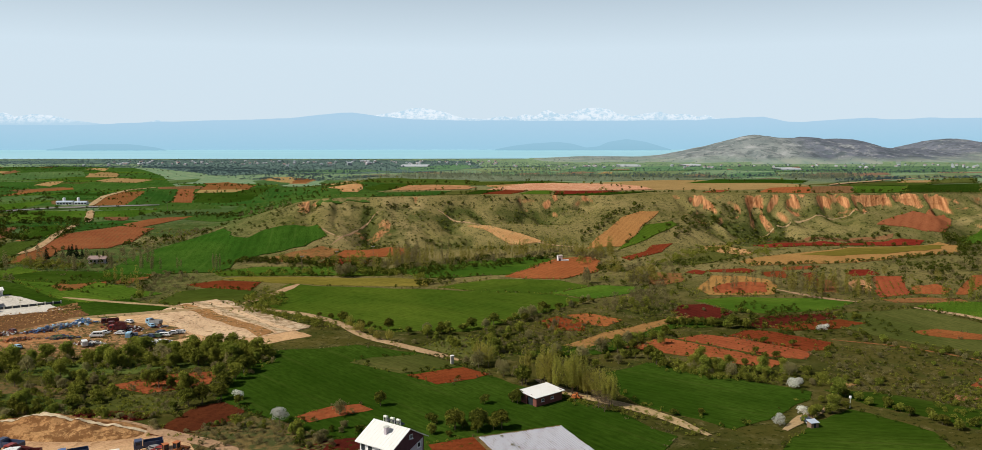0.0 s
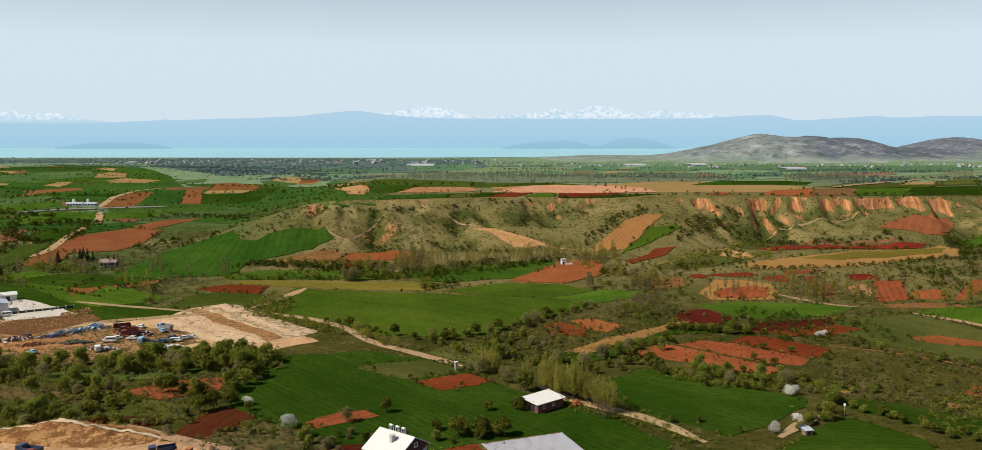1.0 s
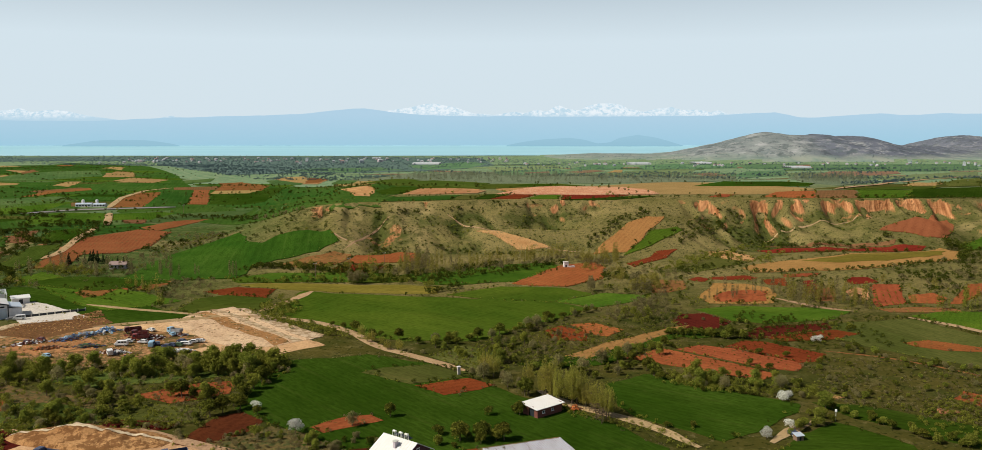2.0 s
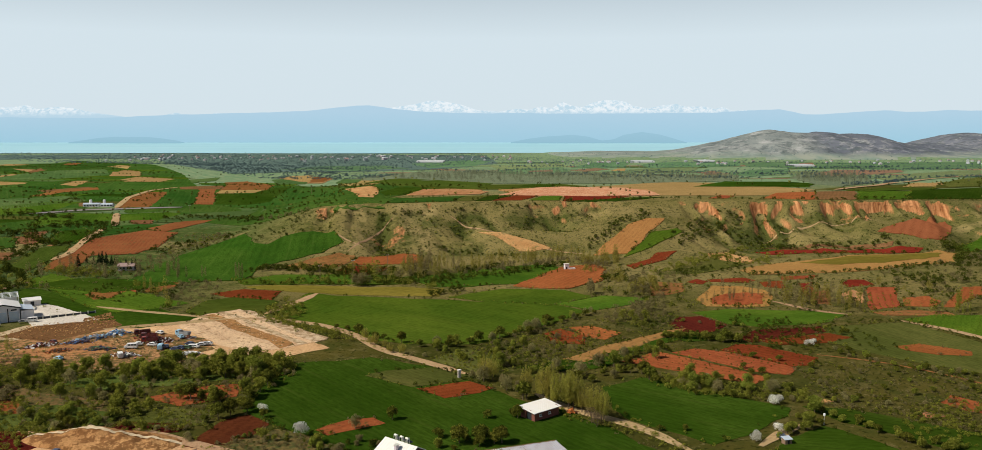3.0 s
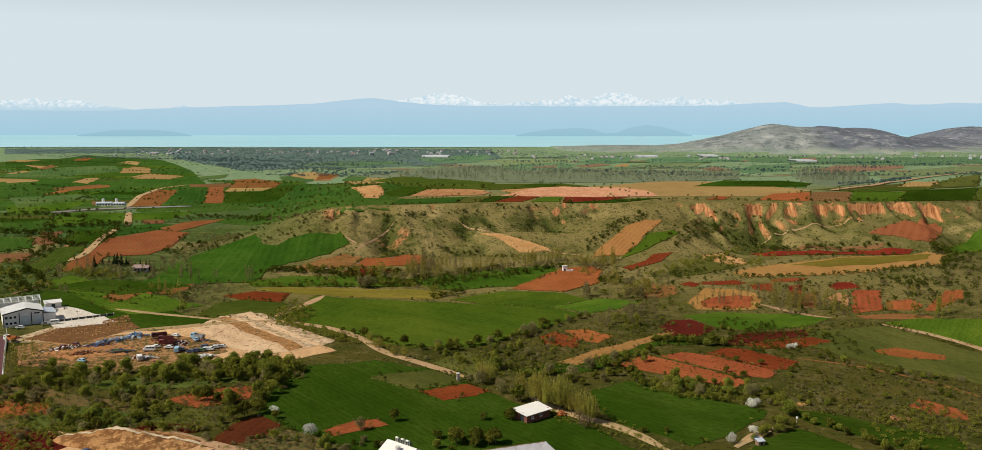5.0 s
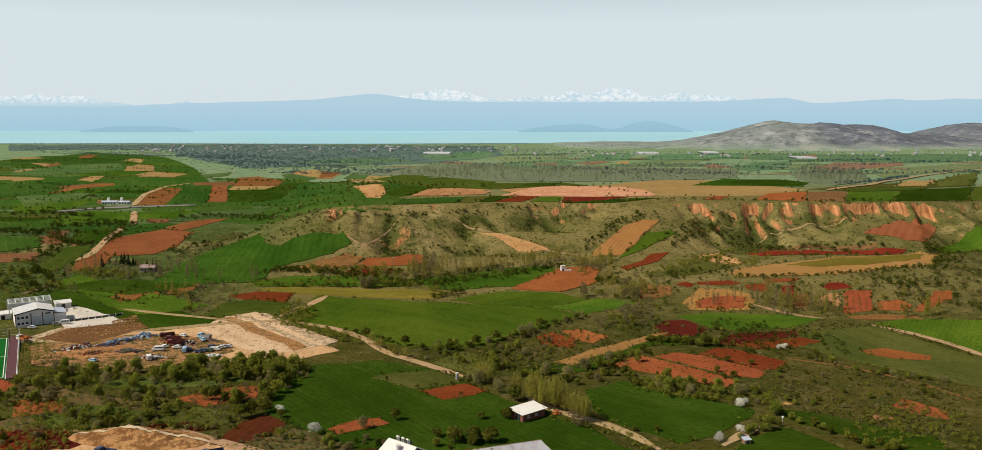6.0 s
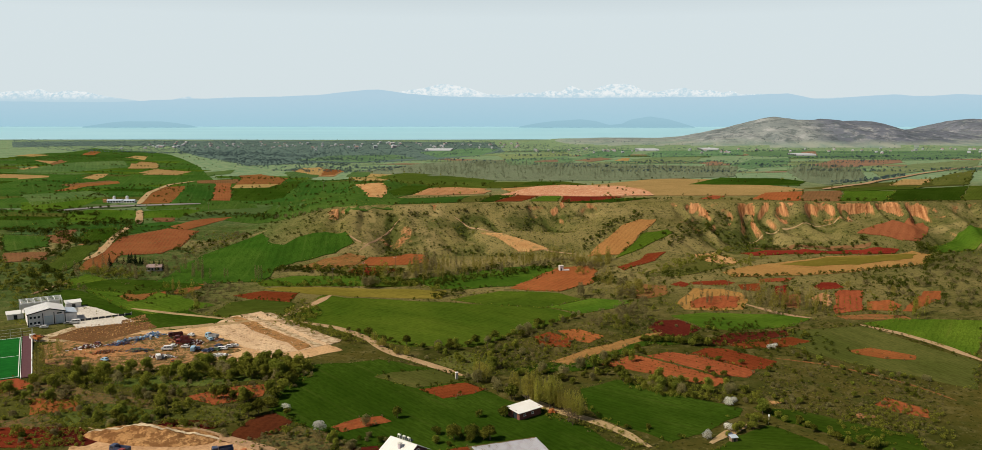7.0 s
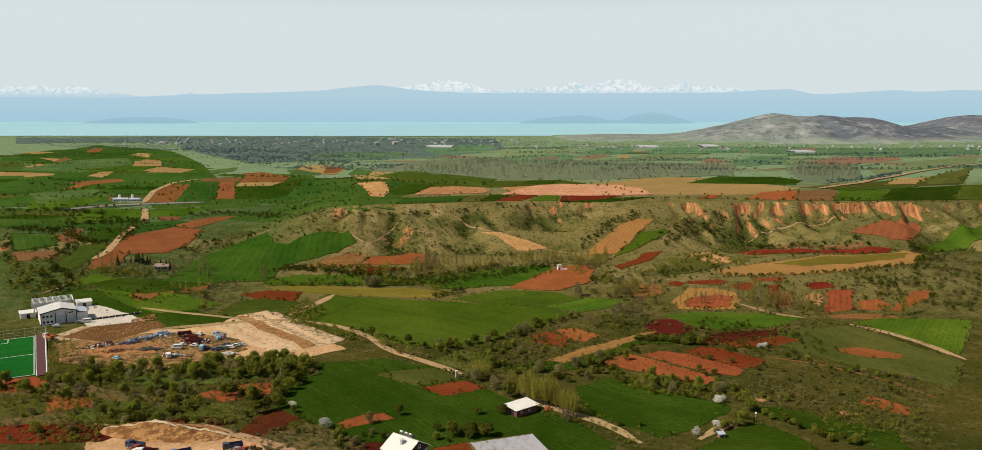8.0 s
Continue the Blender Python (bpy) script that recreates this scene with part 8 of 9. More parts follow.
def sports_pitch():
    """Artificial turf with white lines inside a tall fence with a maroon strip."""
    p = new("sports_pitch")
    part("turf", [box(-20, -32, -0.3, 40, 64, 0.6)], turf_plastic, p, "bright green artificial turf")
    lines = [box(-0.6, -32, 0.3, 0.25, 62, 0.02), box(-39.4, -32, 0.3, 0.25, 62, 0.02), box(-20, -32, 0.3, 39, 0.25, 0.02), box(-20, -1, 0.3, 39, 0.25, 0.02), box(-20, -63, 0.3, 39, 0.25, 0.02),
             box(-20, -8, 0.3, 18, 0.25, 0.02), box(-11, -4.5, 0.3, 0.25, 7, 0.02), box(-29, -4.5, 0.3, 0.25, 7, 0.02)]
    part("line", lines, line_white, p, "white painted pitch lines")
    strip = part("running_strip", [box(2.0, -32, -0.3, 3.4, 66, 0.55)], plaster_maroon, p, "maroon strip beside the turf")
    part("kerb", [box(0.2, -32, -0.3, 0.3, 66, 0.68), box(3.9, -32, -0.3, 0.3, 66, 0.68)], line_white, strip)
    for i in range(17):
        part("fence_post", [box(4.3, 0.6 - 4 * i, -0.2, 0.12, 0.12, 4.2)], steel_pale, p)
        part("fence_post", [box(0.45, 0.6 - 4 * i, -0.2, 0.12, 0.12, 3.2)], rust, p)
    for z in (1.1, 2.4, 3.9):
        part("rail", [box(4.3, -31.5, z, 0.07, 65, 0.07), box(-18, 0.9, z, 44, 0.07, 0.07)], steel_pale, p)
    for i in range(11):
        part("fence_post", [box(4 - 4.2 * i, 0.9, -0.2, 0.12, 0.12, 4.2)], steel_pale, p)
    return tagged(p, "fenced artificial-turf football pitch with white lines", "pitch")


stand(sports_pitch(), -210.0, 336.0, 29, 0.7)


def mulched_plot():
    """Rows of silvery plastic film laid over crop beds."""
    p = new("mulched_plot")
    for i in range(34):
        a = np.linspace(0, math.pi, 6)
        ring = np.stack([0.27 * np.cos(a), 0 * a, 0.20 * np.sin(a)], 1)
        n = 22
        co = []
        for j in range(n):
            wob = 1 + 0.7 * (float(vnoise(i * 3.7, j * 0.9, 81)) - 0.5)
            co.append(ring * (wob, 1, wob) + (i * 0.63 + 0.06 * math.sin(j * 1.3 + i), -j * 1.45, 0))
        co = np.concatenate(co)
        faces = np.array([(j * 6 + k, j * 6 + k + 1, (j + 1) * 6 + k + 1, (j + 1) * 6 + k) for j in range(n - 1) for k in range(5)])
        ob = sheet_object("plastic_film", co, faces, plastic_sheet, True)
        ob.parent = p
    part("bed", [box(10.0, -15.5, -0.45, 22.5, 33, 0.42)], stubble_brown, p, "brown soil between the rows")
    return tagged(p, "plot of crop beds under silvery white plastic film", "crop plot")


stand(mulched_plot(), -3.0, 215.0, 20, 0.3)


def dirt_mound():
    """A tipped heap of orange earth with a pale worn path along its rim."""
    u, v = np.meshgrid(np.linspace(-1, 1, 90), np.linspace(-1, 1, 60))
    x, y = u * 27, v * 9
    r = np.sqrt((u * 1.02) ** 2 + (v * 1.02) ** 2)
    z = 4.3 * np.clip(1 - np.sqrt((u + 0.12) ** 2 * 1.1 + (v * 0.9) ** 2), 0, 1) ** 0.85 * np.clip(6 - 6 * r, 0, 1) * (0.80 + 0.4 * vnoise(x / 7, y / 4, 91)) + 1.3 * (vnoise(x / 2.2, y / 2.2, 92) + 0.6 * vnoise(x / 0.9, y / 0.9, 93) - 0.8) * np.clip(1.1 - r, 0, 1) - 0.15
    z = np.where(r > 0.985, -0.4, z)
    co = np.stack([x, y, z], -1).reshape(-1, 3)
    i = (np.arange(59)[:, None] * 90 + np.arange(89)[None]).ravel()
    thing = new("dirt_mound")
    ob = sheet_object("earth", co, np.stack([i, i + 1, i + 91, i + 90], 1), mound_earth, True)
    ob.parent = thing
    # a worn footpath runs over the crest
    k = np.arange(4, 86)
    row = 28 + np.round(np.sin(k / 9.0)).astype(int)
    path = np.stack([np.stack([x[row + d, k], y[row + d, k], z[row + d, k] + 0.22], -1) for d in (0, 2, 4)], 1).reshape(-1, 3)
    j = (np.arange(len(k) - 1)[:, None] * 3 + np.arange(2)[None]).ravel()
    way = sheet_object("footpath", path, np.stack([j, j + 3, j + 4, j + 1], 1), chalk_dust, True)
    way.parent = thing
    ob = thing
    return tagged(ob, "broad heap of tipped orange earth and rubble", "mound")


mound = stand(dirt_mound(), -103.2, 222.9, -6, 0.1)
mound.scale = (0.95, 0.9, 0.8)


def pump_hut():
    p = new("pump_hut")
    part("wall", [box(0, 0, -0.3, 2.6, 2.4, 3.6)], plaster_white, p, "white rendered wall")
    part("roof", [box(0, 0, 3.3, 3.0, 2.8, 0.2)], concrete, p)
    part("door", [box(-0.2, -1.22, -0.1, 0.9, 0.06, 1.9)], glass_dark, p)
    part("cistern", [box(3.2, -0.6, -0.3, 3.6, 2.2, 1.3)], plaster_white, p, "low white cistern")
    return tagged(p, "small white pump hut with a low cistern", "hut")


stand(pump_hut(), 45, 493, 10)


def farmstead():
    f = new("farm_building")
    for x, l, h in ((-9, 22, 4.0), (12, 16, 3.4)):
        hall = part("wall", [box(x, 0, -0.5, l, 9, h)], plaster_white, f, "pale rendered wall")
        part("roof", [slab([(x - l / 2 - 0.4, -5, h - 0.6), (x + l / 2 + 0.4, -5, h - 0.6), (x + l / 2 + 0.4, 0, h + 1.2), (x - l / 2 - 0.4, 0, h + 1.2)], 0.2),
                      slab([(x - l / 2 - 0.4, 0, h + 1.2), (x + l / 2 + 0.4, 0, h + 1.2), (x + l / 2 + 0.4, 5, h - 0.6), (x - l / 2 - 0.4, 5, h - 0.6)], 0.2)], sheet_blue, hall, "pale metal roof")
        for i in range(int(l / 4)):
            part("opening", [box(x - l / 2 + 2.5 + 4 * i, -4.53, 0.3, 2.4, 0.08, 2.2)], glass_dark, hall)
    # no hole in the wall: a dark plate gives each opening its inner shade
    for x in (-13, 6):
        silo = drum("silo", (x, 7, 4.5), 2.0, 9.0, "z", plaster_white, f, 16, "white feed silo")
        part("silo_cap", [box(x, 7, 9.0, 2.2, 2.2, 0.6)], steel_pale, silo)
    part("store", [box(-24, 2, -0.4, 6, 6, 5.2)], clay_pale, f, "tan store house")
    return tagged(f, "low white farm buildings with silos by the road", "farm building")


farm = stand(farmstead(), -372, 800, 6, 0.3)
farm.scale = (0.66, 0.66, 0.62)


def village_house(wall_mat, roof_mat, label):
    v = new("village_house")
    part("wall", [box(0, 0, -0.5, 10, 8, 6.0)], wall_mat, v)
    co = np.array([(-5.6, -4.6, 5.4), (5.6, -4.6, 5.4), (5.6, 4.6, 5.4), (-5.6, 4.6, 5.4), (-2.5, 0, 8.2), (2.5, 0, 8.2)])
    part("roof", [(co, np.array([(0, 1, 5, 4), (1, 2, 5, 5), (2, 3, 4, 5), (3, 0, 4, 4), (3, 2, 1, 0)]))], roof_mat, v)
    for q in (-3, 0, 3):
        for z in (1.2, 3.8):
            part("window", [box(q, -4.02, z, 1.2, 0.1, 1.4)], glass_dark, v)
    return tagged(v, label, "house", "houses of the far village")


def village():
    r = np.random.default_rng(5)
    kinds = [village_house(plaster_haze, roof_haze, "far village house with a tiled roof, paled by painted haze"),
             village_house(plaster_haze, sheet_haze, "far village house with a sheet roof, greyed by painted haze"),
             village_house(plaster_lilac, plaster_haze, "far lilac-grey village house with a haze-tinted roof")]
    for i, k in enumerate(kinds):
        stand(k, -330 + 40 * i, 1960 + 30 * i, 20 * i)
    for i in range(190):
        x, y = (r.uniform(-900, 60), r.normal(2120, 90)) if i < 130 else (r.uniform(80, 1150), r.uniform(1780, 1980))
        s = r.uniform(0.4, 0.75)
        made = copy_thing(kinds[r.integers(3)], Matrix.LocRotScale((x, y, float(height(x, y))), Euler((0, 0, r.uniform(0, 3))), None))
        made.scale = (s, s, s * 0.9)


village()


def orchard_house():
    """A low farmhouse among conifers."""
    v = new("farmhouse")
    wall = part("wall", [box(0, 0, -0.4, 9.0, 5.5, 3.2)], plaster_lilac, v, "dusky plastered wall")
    for q in (-3, -1, 1, 3):
        part("window", [box(q, -2.77, 0.9, 0.9, 0.08, 1.1)], glass_dark, wall)
    part("roof", [slab([(-5, -3.4, 2.6), (5, -3.4, 2.6), (5, 0, 4.2), (-5, 0, 4.2)], 0.16), slab([(-5, 0, 4.2), (5, 0, 4.2), (5, 3.4, 2.6), (-5, 3.4, 2.6)], 0.16)], roof_haze, v, "brown sheet roof")
    return tagged(v, "low farmhouse with a brown roof among dark conifers", "house")


stand(orchard_house(), -213.0, 491.8, 4)


def far_greenhouse(l):
    g = new("greenhouse")
    for i in range(5):
        a = np.linspace(0, math.pi, 8)
        ring = np.stack([0 * a, 4 * np.cos(a) + 8 * i, 4.5 * np.sin(a) - 0.3], 1)
        co = np.concatenate([ring - (l / 2, 0, 0), ring + (l / 2, 0, 0)])
        part("tunnel", [(co, np.array([(k, k + 1, k + 9, k + 8) for k in range(7)]))], plaster_haze, g)
    return tagged(g, "long white plastic greenhouse on the plain", "greenhouse", "greenhouses of the plain")


stand(far_greenhouse(48), 352, 1895, 4)
stand(far_greenhouse(40), 500, 1922, 4)
stand(far_greenhouse(60), -130, 1870, -4)
stand(far_greenhouse(44), 640, 1700, 8)
# ---------------------------------------------------------------- vehicles and scrap
def paint(name, colour):
    return painted(name, colour, 0.35, 0.0, 0.45, (0.16, 0.10, 0.06), 1.1)


PAINTS = {"white": paint("paint_white", (0.72, 0.72, 0.70)), "blue": paint("paint_blue", (0.05, 0.13, 0.30)), "red": paint("paint_red", (0.22, 0.025, 0.02)),
          "orange": paint("paint_orange", (0.42, 0.13, 0.03)), "navy": paint("paint_navy", (0.035, 0.055, 0.11)), "green": paint("paint_green", (0.06, 0.12, 0.05)),
          "sky": paint("paint_sky", (0.28, 0.48, 0.62)), "maroon": paint("paint_maroon", (0.10, 0.02, 0.02)), "grey": paint("paint_grey", (0.25, 0.25, 0.25))}


def wheels(thing, xs, ys, radius):
    for y in ys:
        for x in (-xs, xs):
            tyre = drum("wheel", (x, y, radius), radius, 0.26, "x", rubber, thing)
            drum("rim", (x * 1.06, y, radius), radius * 0.55, 0.2, "x", steel_pale, tyre, 10)


def car(tint):
    c = new("car")
    profile("body", [(-2.1, 0.35), (2.1, 0.35), (2.12, 0.75), (1.3, 0.95), (0.75, 1.42), (-1.2, 1.45), (-1.9, 1.0), (-2.12, 0.9)], 1.7, PAINTS[tint], c, 0.08, tint + " painted body")
    part("windscreen", [slab([(-0.72, 1.34, 0.98), (0.72, 1.34, 0.98), (0.66, 0.86, 1.40), (-0.66, 0.86, 1.40)], 0.05)], glass_dark, c)
    for x in (-0.85, 0.85):
        part("side_window", [box(x, -0.2, 1.0, 0.06, 1.9, 0.34)], glass_dark, c)
    part("rear_window", [slab([(-0.66, -1.25, 1.42), (0.66, -1.25, 1.42), (0.70, -1.86, 1.06), (-0.70, -1.86, 1.06)], 0.05)], glass_dark, c)
    wheels(c, 0.78, (-1.3, 1.35), 0.31)
    return tagged(c, tint + " car standing on bare dirt", "car")


def van(tint):
    c = new("van")
    profile("body", [(-2.7, 0.4), (2.7, 0.4), (2.72, 1.1), (2.0, 1.35), (1.5, 2.2), (-2.6, 2.3), (-2.72, 1.9)], 2.0, PAINTS[tint], c, 0.1, tint + " van body")
    part("windscreen", [slab([(-0.85, 2.04, 1.4), (0.85, 2.04, 1.4), (0.78, 1.58, 2.12), (-0.78, 1.58, 2.12)], 0.05)], glass_dark, c)
    for x in (-1.0, 1.0):
        part("side_window", [box(x, -0.4 + q, 1.4, 0.06, 1.05, 0.6) for q in (-1.5, -0.3, 0.9)], glass_dark, c)
    wheels(c, 0.9, (-1.7, 1.75), 0.36)
    return tagged(c, tint + " passenger van parked on bare dirt", "van")


def truck(tint, bed):
    c = new("truck")
    profile("cab", [(1.4, 0.7), (3.4, 0.7), (3.45, 1.6), (3.2, 2.75), (1.4, 2.8)], 2.3, PAINTS[tint], c, 0.08, tint + " cab")
    part("windscreen", [slab([(-1.0, 3.46, 1.75), (1.0, 3.46, 1.75), (0.95, 3.28, 2.6), (-0.95, 3.28, 2.6)], 0.05)], glass_dark, c)
    for x in (-1.15, 1.15):
        part("side_window", [box(x, 2.4, 1.75, 0.06, 1.0, 0.7)], glass_dark, c)
    part("chassis", [box(0, -0.2, 0.6, 1.0, 7.0, 0.3)], rubber, c)
    part("dump_bed", [box(0, -1.2, 1.0, 2.4, 4.8, 0.2), box(-1.15, -1.2, 1.2, 0.12, 4.8, 1.1), box(1.15, -1.2, 1.2, 0.12, 4.8, 1.1), box(0, 1.15, 1.2, 2.4, 0.12, 1.4), box(0, -3.55, 1.2, 2.4, 0.12, 1.0)], PAINTS[bed], c, bed + " open load bed")
    wheels(c, 1.0, (-2.6, -1.5, 2.4), 0.48)
    return tagged(c, tint + " truck with an open " + bed + " load bed", "truck")


def loader(tint):
    c = new("loader")
    profile("body", [(-2.4, 0.8), (1.2, 0.8), (1.2, 1.5), (-0.2, 1.6), (-2.4, 1.7)], 1.5, PAINTS[tint], c, 0.08, tint + " engine body")
    cab = part("cab", [box(s * 0.6, -0.3 + q, 1.5, 0.1, 0.1, 1.5) for s in (-1, 1) for q in (-0.6, 0.7)] + [box(0, -0.25, 3.0, 1.5, 1.7, 0.12)], PAINTS[tint], c)
    part("cab_glass", [box(0, -0.25, 1.6, 1.15, 1.25, 1.35)], glass_dark, cab)
    part("arm", [slab([(x - 0.1, 0.2, 1.7), (x + 0.1, 0.2, 1.7), (x + 0.1, 2.8, 0.7), (x - 0.1, 2.8, 0.7)], 0.3) for x in (-0.6, 0.6)], PAINTS[tint], c)
    part("bucket", [box(0, 3.1, 0.15, 2.2, 0.9, 0.12), box(0, 2.75, 0.15, 2.2, 0.12, 0.9), box(-1.05, 3.1, 0.15, 0.1, 0.9, 0.7), box(1.05, 3.1, 0.15, 0.1, 0.9, 0.7)], rust, c, "rusty bucket")
    wheels(c, 0.85, (-1.6, 0.9), 0.6)
    return tagged(c, tint + " wheel loader with a raised arm", "loader")


def scrap_heap(seed, length, depth, tall, mats):
    """Bent plates, pipes and boxes thrown on a pile, in a few colours."""
    r = np.random.default_rng(seed)
    heap = new("scrap_heap")
    for k, m in enumerate(mats):
        bits = []
        for _ in range(46):
            u, v = r.normal(0, 0.33, 2)
            z = max(0.0, tall * (1 - (u * u + v * v) * 1.6)) * r.random()
            s = r.uniform(0.2, 1.0, 3) * (1.3, 0.7, 0.4)
            bits.append(box(u * length / 2, v * depth / 2, z - 0.1, *s, r.uniform(0, 3.1), r.normal(0, 0.5)))
        tagged(part("scrap", bits, m, heap), kind="stuff")
    return tagged(heap, "heap of mixed scrap metal and plastic on the dirt", "scrap heap", "scrap heaps")


MADE = {}


def sized(ob, m, size):
    made = copy_thing(ob, m)
    made.scale = (size, size, size)
    return made


def put(kind, tint, x, y, turn, bed="navy"):
    """A vehicle at a place; alike ones share their meshes."""
    key = (kind, tint, bed)
    if key in MADE:
        return sized(MADE[key], Matrix.LocRotScale((x, y, float(height(x, y)) + 0.42), Euler((0, 0, radians(turn))), None), 0.88)
    thing = {"car": car, "van": van, "loader": loader}[kind](tint) if kind != "truck" else truck(tint, bed)
    MADE[key] = thing
    return stand(thing, x, y, turn, 0.42, 0.88)


put("van", "white", -84.2, 203.3, 110)
put("truck", "blue", -92.2, 204.2, 118, "navy")
put("truck", "navy", -108.8, 209.9, 75, "navy")
put("truck", "red", -105.1, 206.1, 70, "maroon")
put("truck", "white", -102.6, 204.5, 95, "maroon")
put("car", "orange", -100.4, 203.7, 80)
put("car", "white", -98.9, 202.1, 100)
put("truck", "white", -104.1, 203.0, 60, "grey")
put("truck", "navy", -77.9, 209.5, 115, "navy")
put("car", "grey", -76.3, 208.6, 60)
put("car", "red", -74.7, 207.8, 75)
put("loader", "orange", -72.7, 205.7, 40)
put("loader", "orange", -70.4, 206.8, -20)
put("van", "white", -198.8, 361.6, 110)
put("car", "grey", -201.8, 360.6, 115)
put("car", "white", -209.7, 353.9, 100)
put("car", "grey", -213.2, 355.0, 100)
put("truck", "white", -201.9, 332.4, 60, "orange")
put("truck", "maroon", -140.7, 336.7, 120, "maroon")
put("truck", "maroon", -135.6, 330.8, 95, "maroon")
put("truck", "red", -132.9, 325.1, 100, "maroon")
put("car", "white", -136.1, 321.3, 100)
put("van", "white", -136.7, 316.8, 95)
put("car", "white", -134.4, 338.8, 60)
put("car", "white", -130.3, 320.5, 85)
put("van", "sky", -125.2, 316.1, 10)
put("car", "navy", -123.7, 317.9, 20)
put("car", "sky", -123.5, 332.2, 40)
put("truck", "sky", -123.7, 335.1, 70, "grey")
put("car", "navy", -119.3, 314.5, 80)
put("car", "navy", -117.8, 316.3, 70)
put("car", "green", -115.7, 316.4, 85)
put("car", "white", -114.7, 318.2, 95)
put("car", "white", -113.1, 318.3, 80)
put("car", "white", -111.8, 321.1, 100)
put("car", "grey", -110.5, 322.1, 80)
put("car", "white", -109.5, 322.1, 95)
put("car", "navy", -116.4, 321.9, 75)
put("car", "sky", -156.5, 301.7, 60)
put("van", "white", -135.5, 304.6, 30)
put("car", "orange", -128.0, 300.5, 20)
put("car", "maroon", -173.8, 321.2, 10)
put("car", "maroon", -170.5, 325.0, 60)
put("car", "navy", 78.2, 225.2, 10)
stand(scrap_heap(1, 22, 7, 1.6, (PAINTS["blue"], PAINTS["sky"], PAINTS["grey"])), -156.9, 331.8, 25, 0.4)
stand(scrap_heap(2, 12, 6, 1.8, (PAINTS["sky"], PAINTS["white"], PAINTS["blue"])), -151.4, 338.8, 25, 0.4)
stand(scrap_heap(3, 16, 5, 1.0, (PAINTS["blue"], PAINTS["navy"], rust)), -160.9, 325.0, 20, 0.4)
stand(scrap_heap(4, 12, 7, 2.2, (PAINTS["maroon"], PAINTS["red"], rust)), -136.0, 331.8, 10, 0.4)
stand(scrap_heap(5, 18, 5, 1.2, (rust, PAINTS["maroon"], PAINTS["white"])), -172.3, 320.2, 30, 0.4)
stand(scrap_heap(6, 16, 6, 1.0, (rust, timber, PAINTS["orange"])), -162.0, 312.9, 20, 0.4)
stand(scrap_heap(7, 16, 6, 1.1, (PAINTS["green"], timber, PAINTS["navy"])), -148.6, 315.7, 10, 0.4)
stand(scrap_heap(8, 14, 6, 1.3, (PAINTS["white"], rust, PAINTS["grey"])), -134.5, 307.1, -10, 0.4)
stand(scrap_heap(9, 12, 5, 0.9, (PAINTS["white"], PAINTS["grey"], PAINTS["white"])), -111.7, 309.4, 5, 0.4)
stand(scrap_heap(10, 12, 6, 1.3, (PAINTS["white"], PAINTS["maroon"], rust)), -128.7, 327.1, 30, 0.4)
stand(scrap_heap(11, 8, 4, 0.9, (rust, PAINTS["orange"], timber)), -203.7, 337.7, 0, 0.4)
stand(scrap_heap(12, 8, 3, 0.8, (rust, PAINTS["maroon"], PAINTS["grey"])), -120.8, 332.3, 0, 0.4)
stand(scrap_heap(13, 3, 2, 1.0, (PAINTS["orange"], rust, PAINTS["orange"])), 23.1, 245.6, 0, 0.4)


# ---------------------------------------------------------------- small things
def gate_post():
    p = new("gate_post")
    part("post_body", [box(0, 0, -0.3, 0.9, 0.9, 3.0)], concrete, p)
    part("cap", [box(0, 0, 2.7, 1.1, 1.1, 0.2)], plaster_white, p)
    return tagged(p, "pale concrete gate post beside the track", "post")


stand(gate_post(), -11.1, 281.0, 20)


def dish_pole():
    p = new("light_pole")
    part("pole", [box(0, 0, -0.3, 0.12, 0.12, 3.0)], steel_pale, p)
    drum("globe", (0, 0, 3.0), 0.32, 0.6, "z", line_white, p, 14, "white round tank on the pole")
    return tagged(p, "white globe on a thin pole above bushes", "pole")


stand(dish_pole(), 94, 236, 0)


def garden_hut():
    p = new("garden_hut")
    part("wall", [box(0, 0, -0.3, 3.0, 2.4, 2.4)], timber, p, "weathered timber wall")
    part("roof", [slab([(-1.8, -1.5, 2.1), (1.8, -1.5, 2.1), (1.8, 1.5, 2.6), (-1.8, 1.5, 2.6)], 0.1)], sheet_blue, p, "grey tin roof")
    part("door", [box(0, -1.22, 0, 0.8, 0.06, 1.8)], glass_dark, p)
    return tagged(p, "little timber garden hut with a tin roof", "hut")


stand(garden_hut(), 78.6, 222.5, 15, 0.0, 0.7)


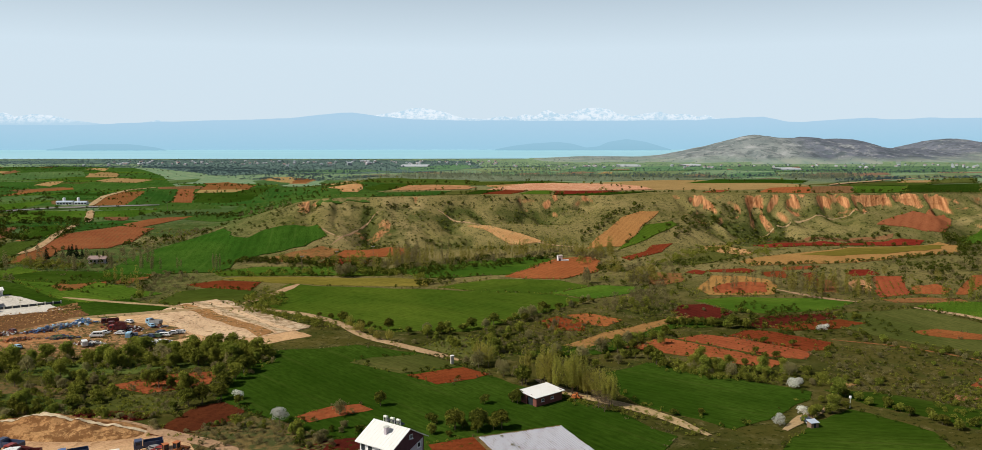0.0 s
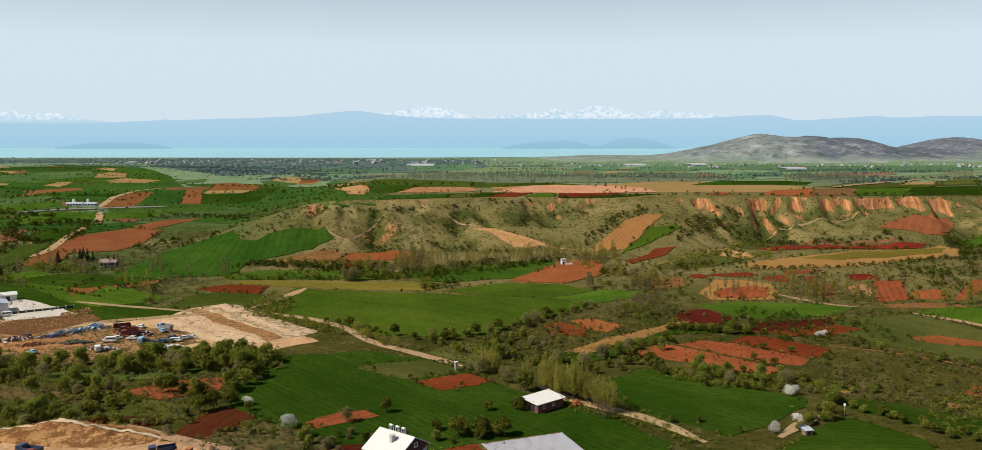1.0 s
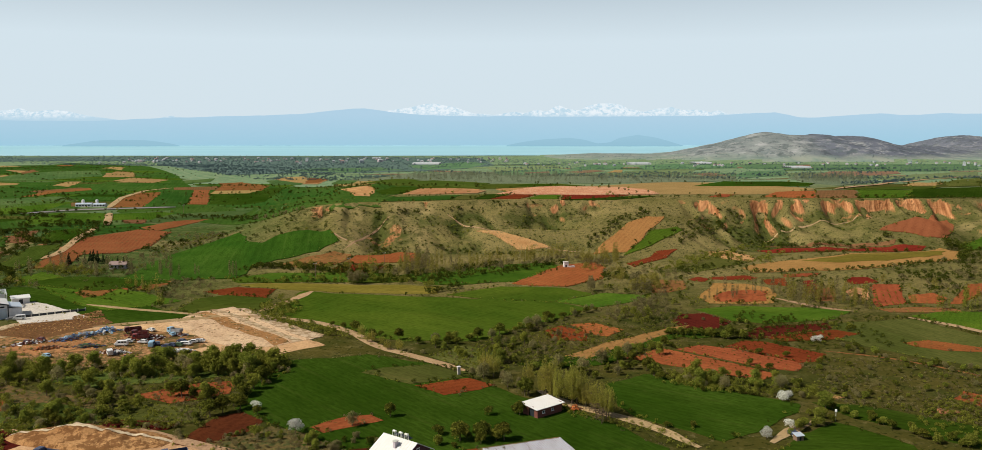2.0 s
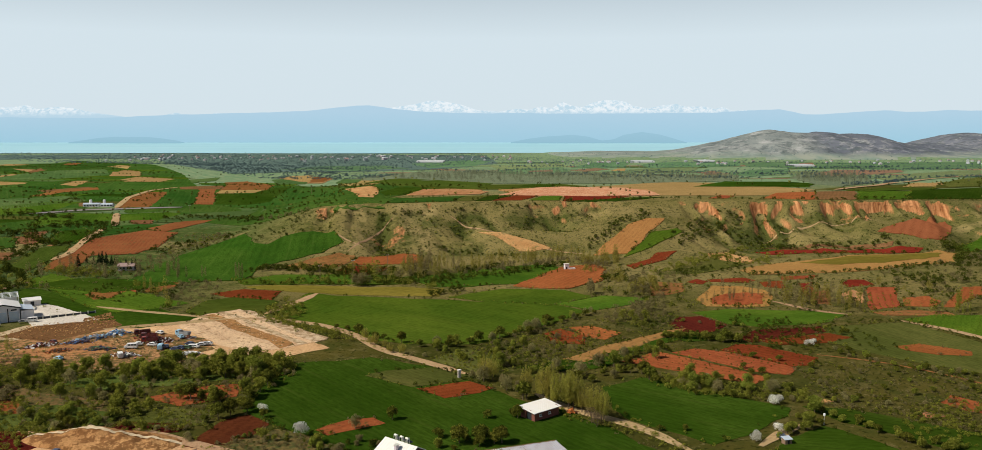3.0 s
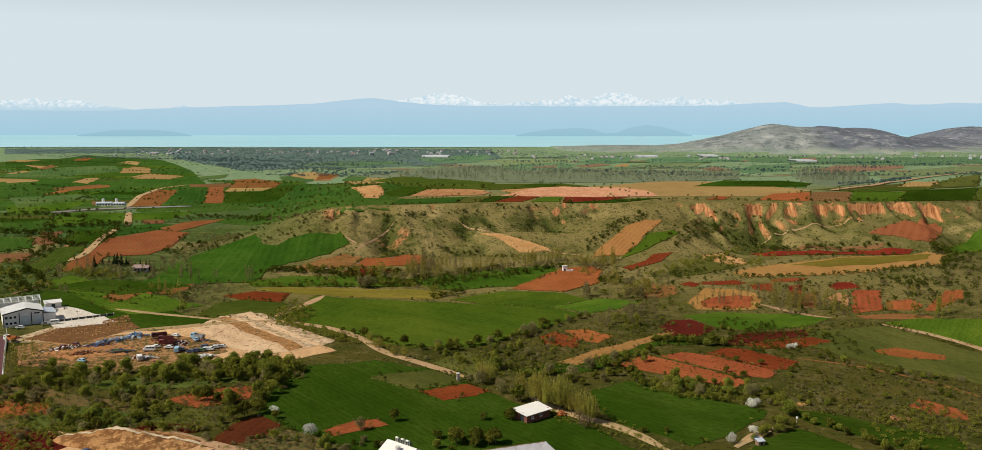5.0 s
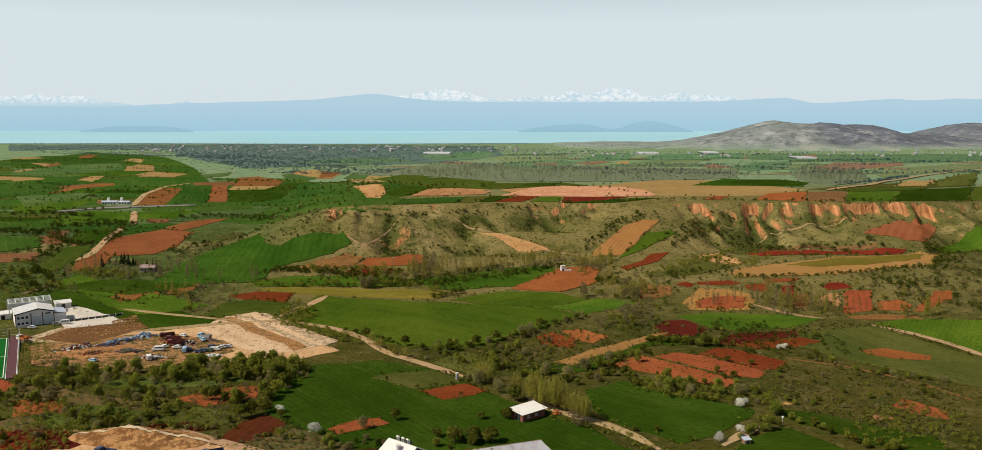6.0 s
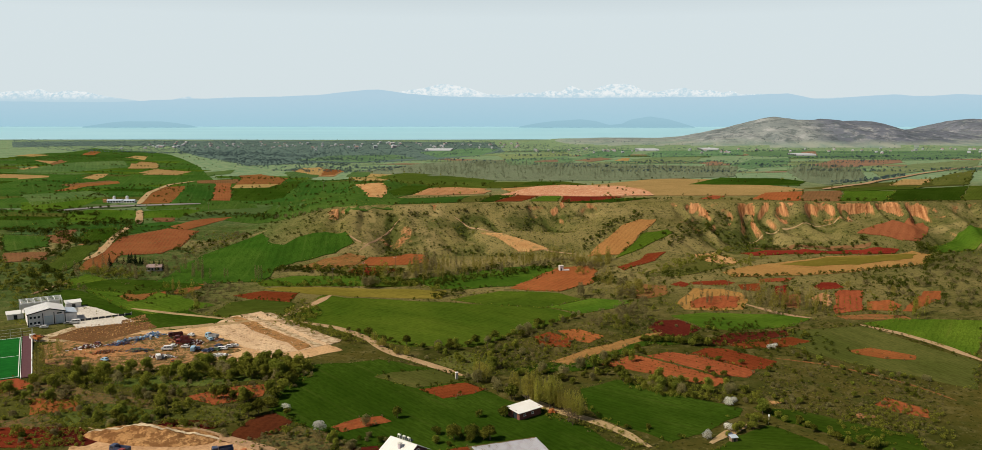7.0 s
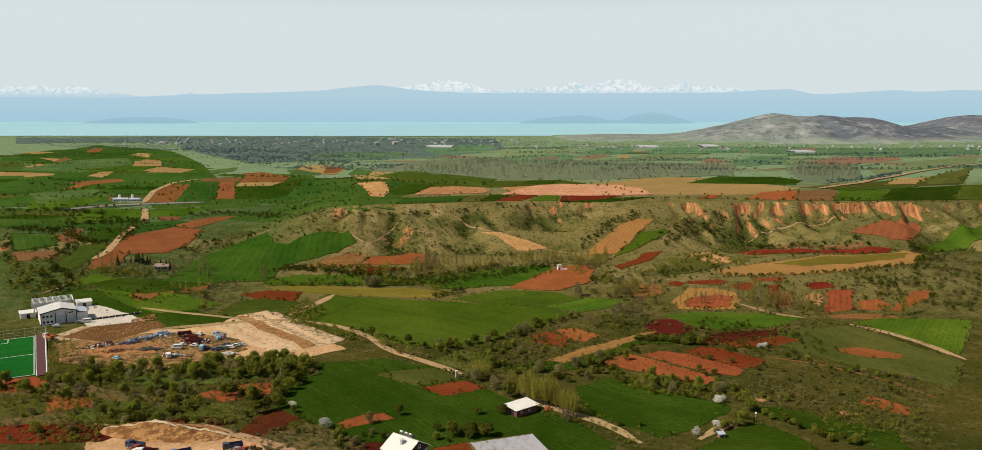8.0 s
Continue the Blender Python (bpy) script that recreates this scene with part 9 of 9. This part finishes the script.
def power_pole():
    p = new("power_pole")
    part("pole", [tube([(0, 0, -0.4), (0, 0, 9.5)], [0.17, 0.10], 8)], timber, p)
    part("crossarm", [box(0, 0, 8.8, 1.9, 0.12, 0.14)], steel_pale, p)
    for x in (-0.8, 0, 0.8):
        drum("insulator", (x, 0, 9.08), 0.07, 0.25, "z", plaster_white, p, 8)
    return tagged(p, "slim weathered power pole in a field", "pole", "power poles of the valley")


pole = stand(power_pole(), -77, 470, 20)
for px_, py_ in ((-92, 452), (-60, 490), (-262, 735), (-190, 900)):
    copy_thing(pole, Matrix.LocRotScale((px_, py_, float(height(px_, py_))), Euler((0, 0, 0.4)), None))


def vine_rows(leaves, x0, y0, turn, rows, count, gap, step, size):
    """Low vines or saplings planted in lines."""
    a = radians(turn)
    spots = []
    for i in range(rows):
        for j in range(count):
            u, v = i * gap + rng.normal(0, 0.12), j * step + rng.normal(0, 0.3)
            if rng.random() < 0.8:
                spots.append((x0 + u * math.cos(a) - v * math.sin(a), y0 + u * math.sin(a) + v * math.cos(a)))
    scatter("bush", leaves, spots, size)


def stones(name, label, count, size, material, *pts):
    """Loose stones and clods strewn over an area."""
    bits = []
    for q in spots_in(pts, count):
        s = size * rng.uniform(0.3, 1.0, 3) * (1.3, 1.0, 0.7)
        bits.append(box(q[0], q[1], float(height(*q)) + 0.2, *s, rng.uniform(0, 3), rng.normal(0, 0.4)))
    co, faces = joined(bits)
    return tagged(sheet_object(name, co, faces, material), label, "stones", kind="stuff")


vine_rows("dark", 59.0, 312.3, -124.8, 4, 16, 3.2, 2.6, 0.26)
vine_rows("dark", 76.8, 318.7, -131.7, 3, 15, 3.2, 2.6, 0.26)
vine_rows("dark", 98.0, 323.5, -135.4, 3, 10, 3.4, 3.0, 0.24)
vine_rows("dark", -71.4, 220.3, -61.1, 4, 9, 2.2, 1.8, 0.3)
vine_rows("mid", -103.2, 258.3, -66.2, 2, 8, 3.0, 2.5, 0.3)
vine_rows("dark", -135.7, 418.3, -60.0, 1, 1, 4.0, 4.0, 0.8)
vine_rows("mid", 175.3, 388.8, -21.9, 5, 13, 3.0, 3.0, 0.3)
vine_rows("dark", -103.8, 246.6, -86.9, 3, 9, 3.0, 2.2, 0.3)
stones("stones", "rubble of orange earth and stones below the yard", 420, 0.5, mound_earth, (-198.0, 337.7), (-196.5, 357.2), (-163.5, 364.1), (-158.6, 356.1), (-177.4, 325.1))
stones("stones", "brown rubble bank at the edge of the concrete apron", 260, 0.6, mound_earth, (-178.9, 364.6), (-172.0, 378.5), (-165.6, 367.7), (-173.2, 358.7))
stones("stones", "pale stones strewn on the levelled lot", 220, 0.4, gravel_pale, (-124.3, 322.5), (-116.1, 368.2), (-92.7, 360.1), (-67.5, 324.3), (-94.8, 314.4))
stones("stones", "loose clods on the scrapyard ground", 240, 0.45, dirt, (-173.6, 317.4), (-147.1, 331.7), (-121.6, 322.6), (-114.0, 300.8), (-143.5, 292.3))
gather_stuff()
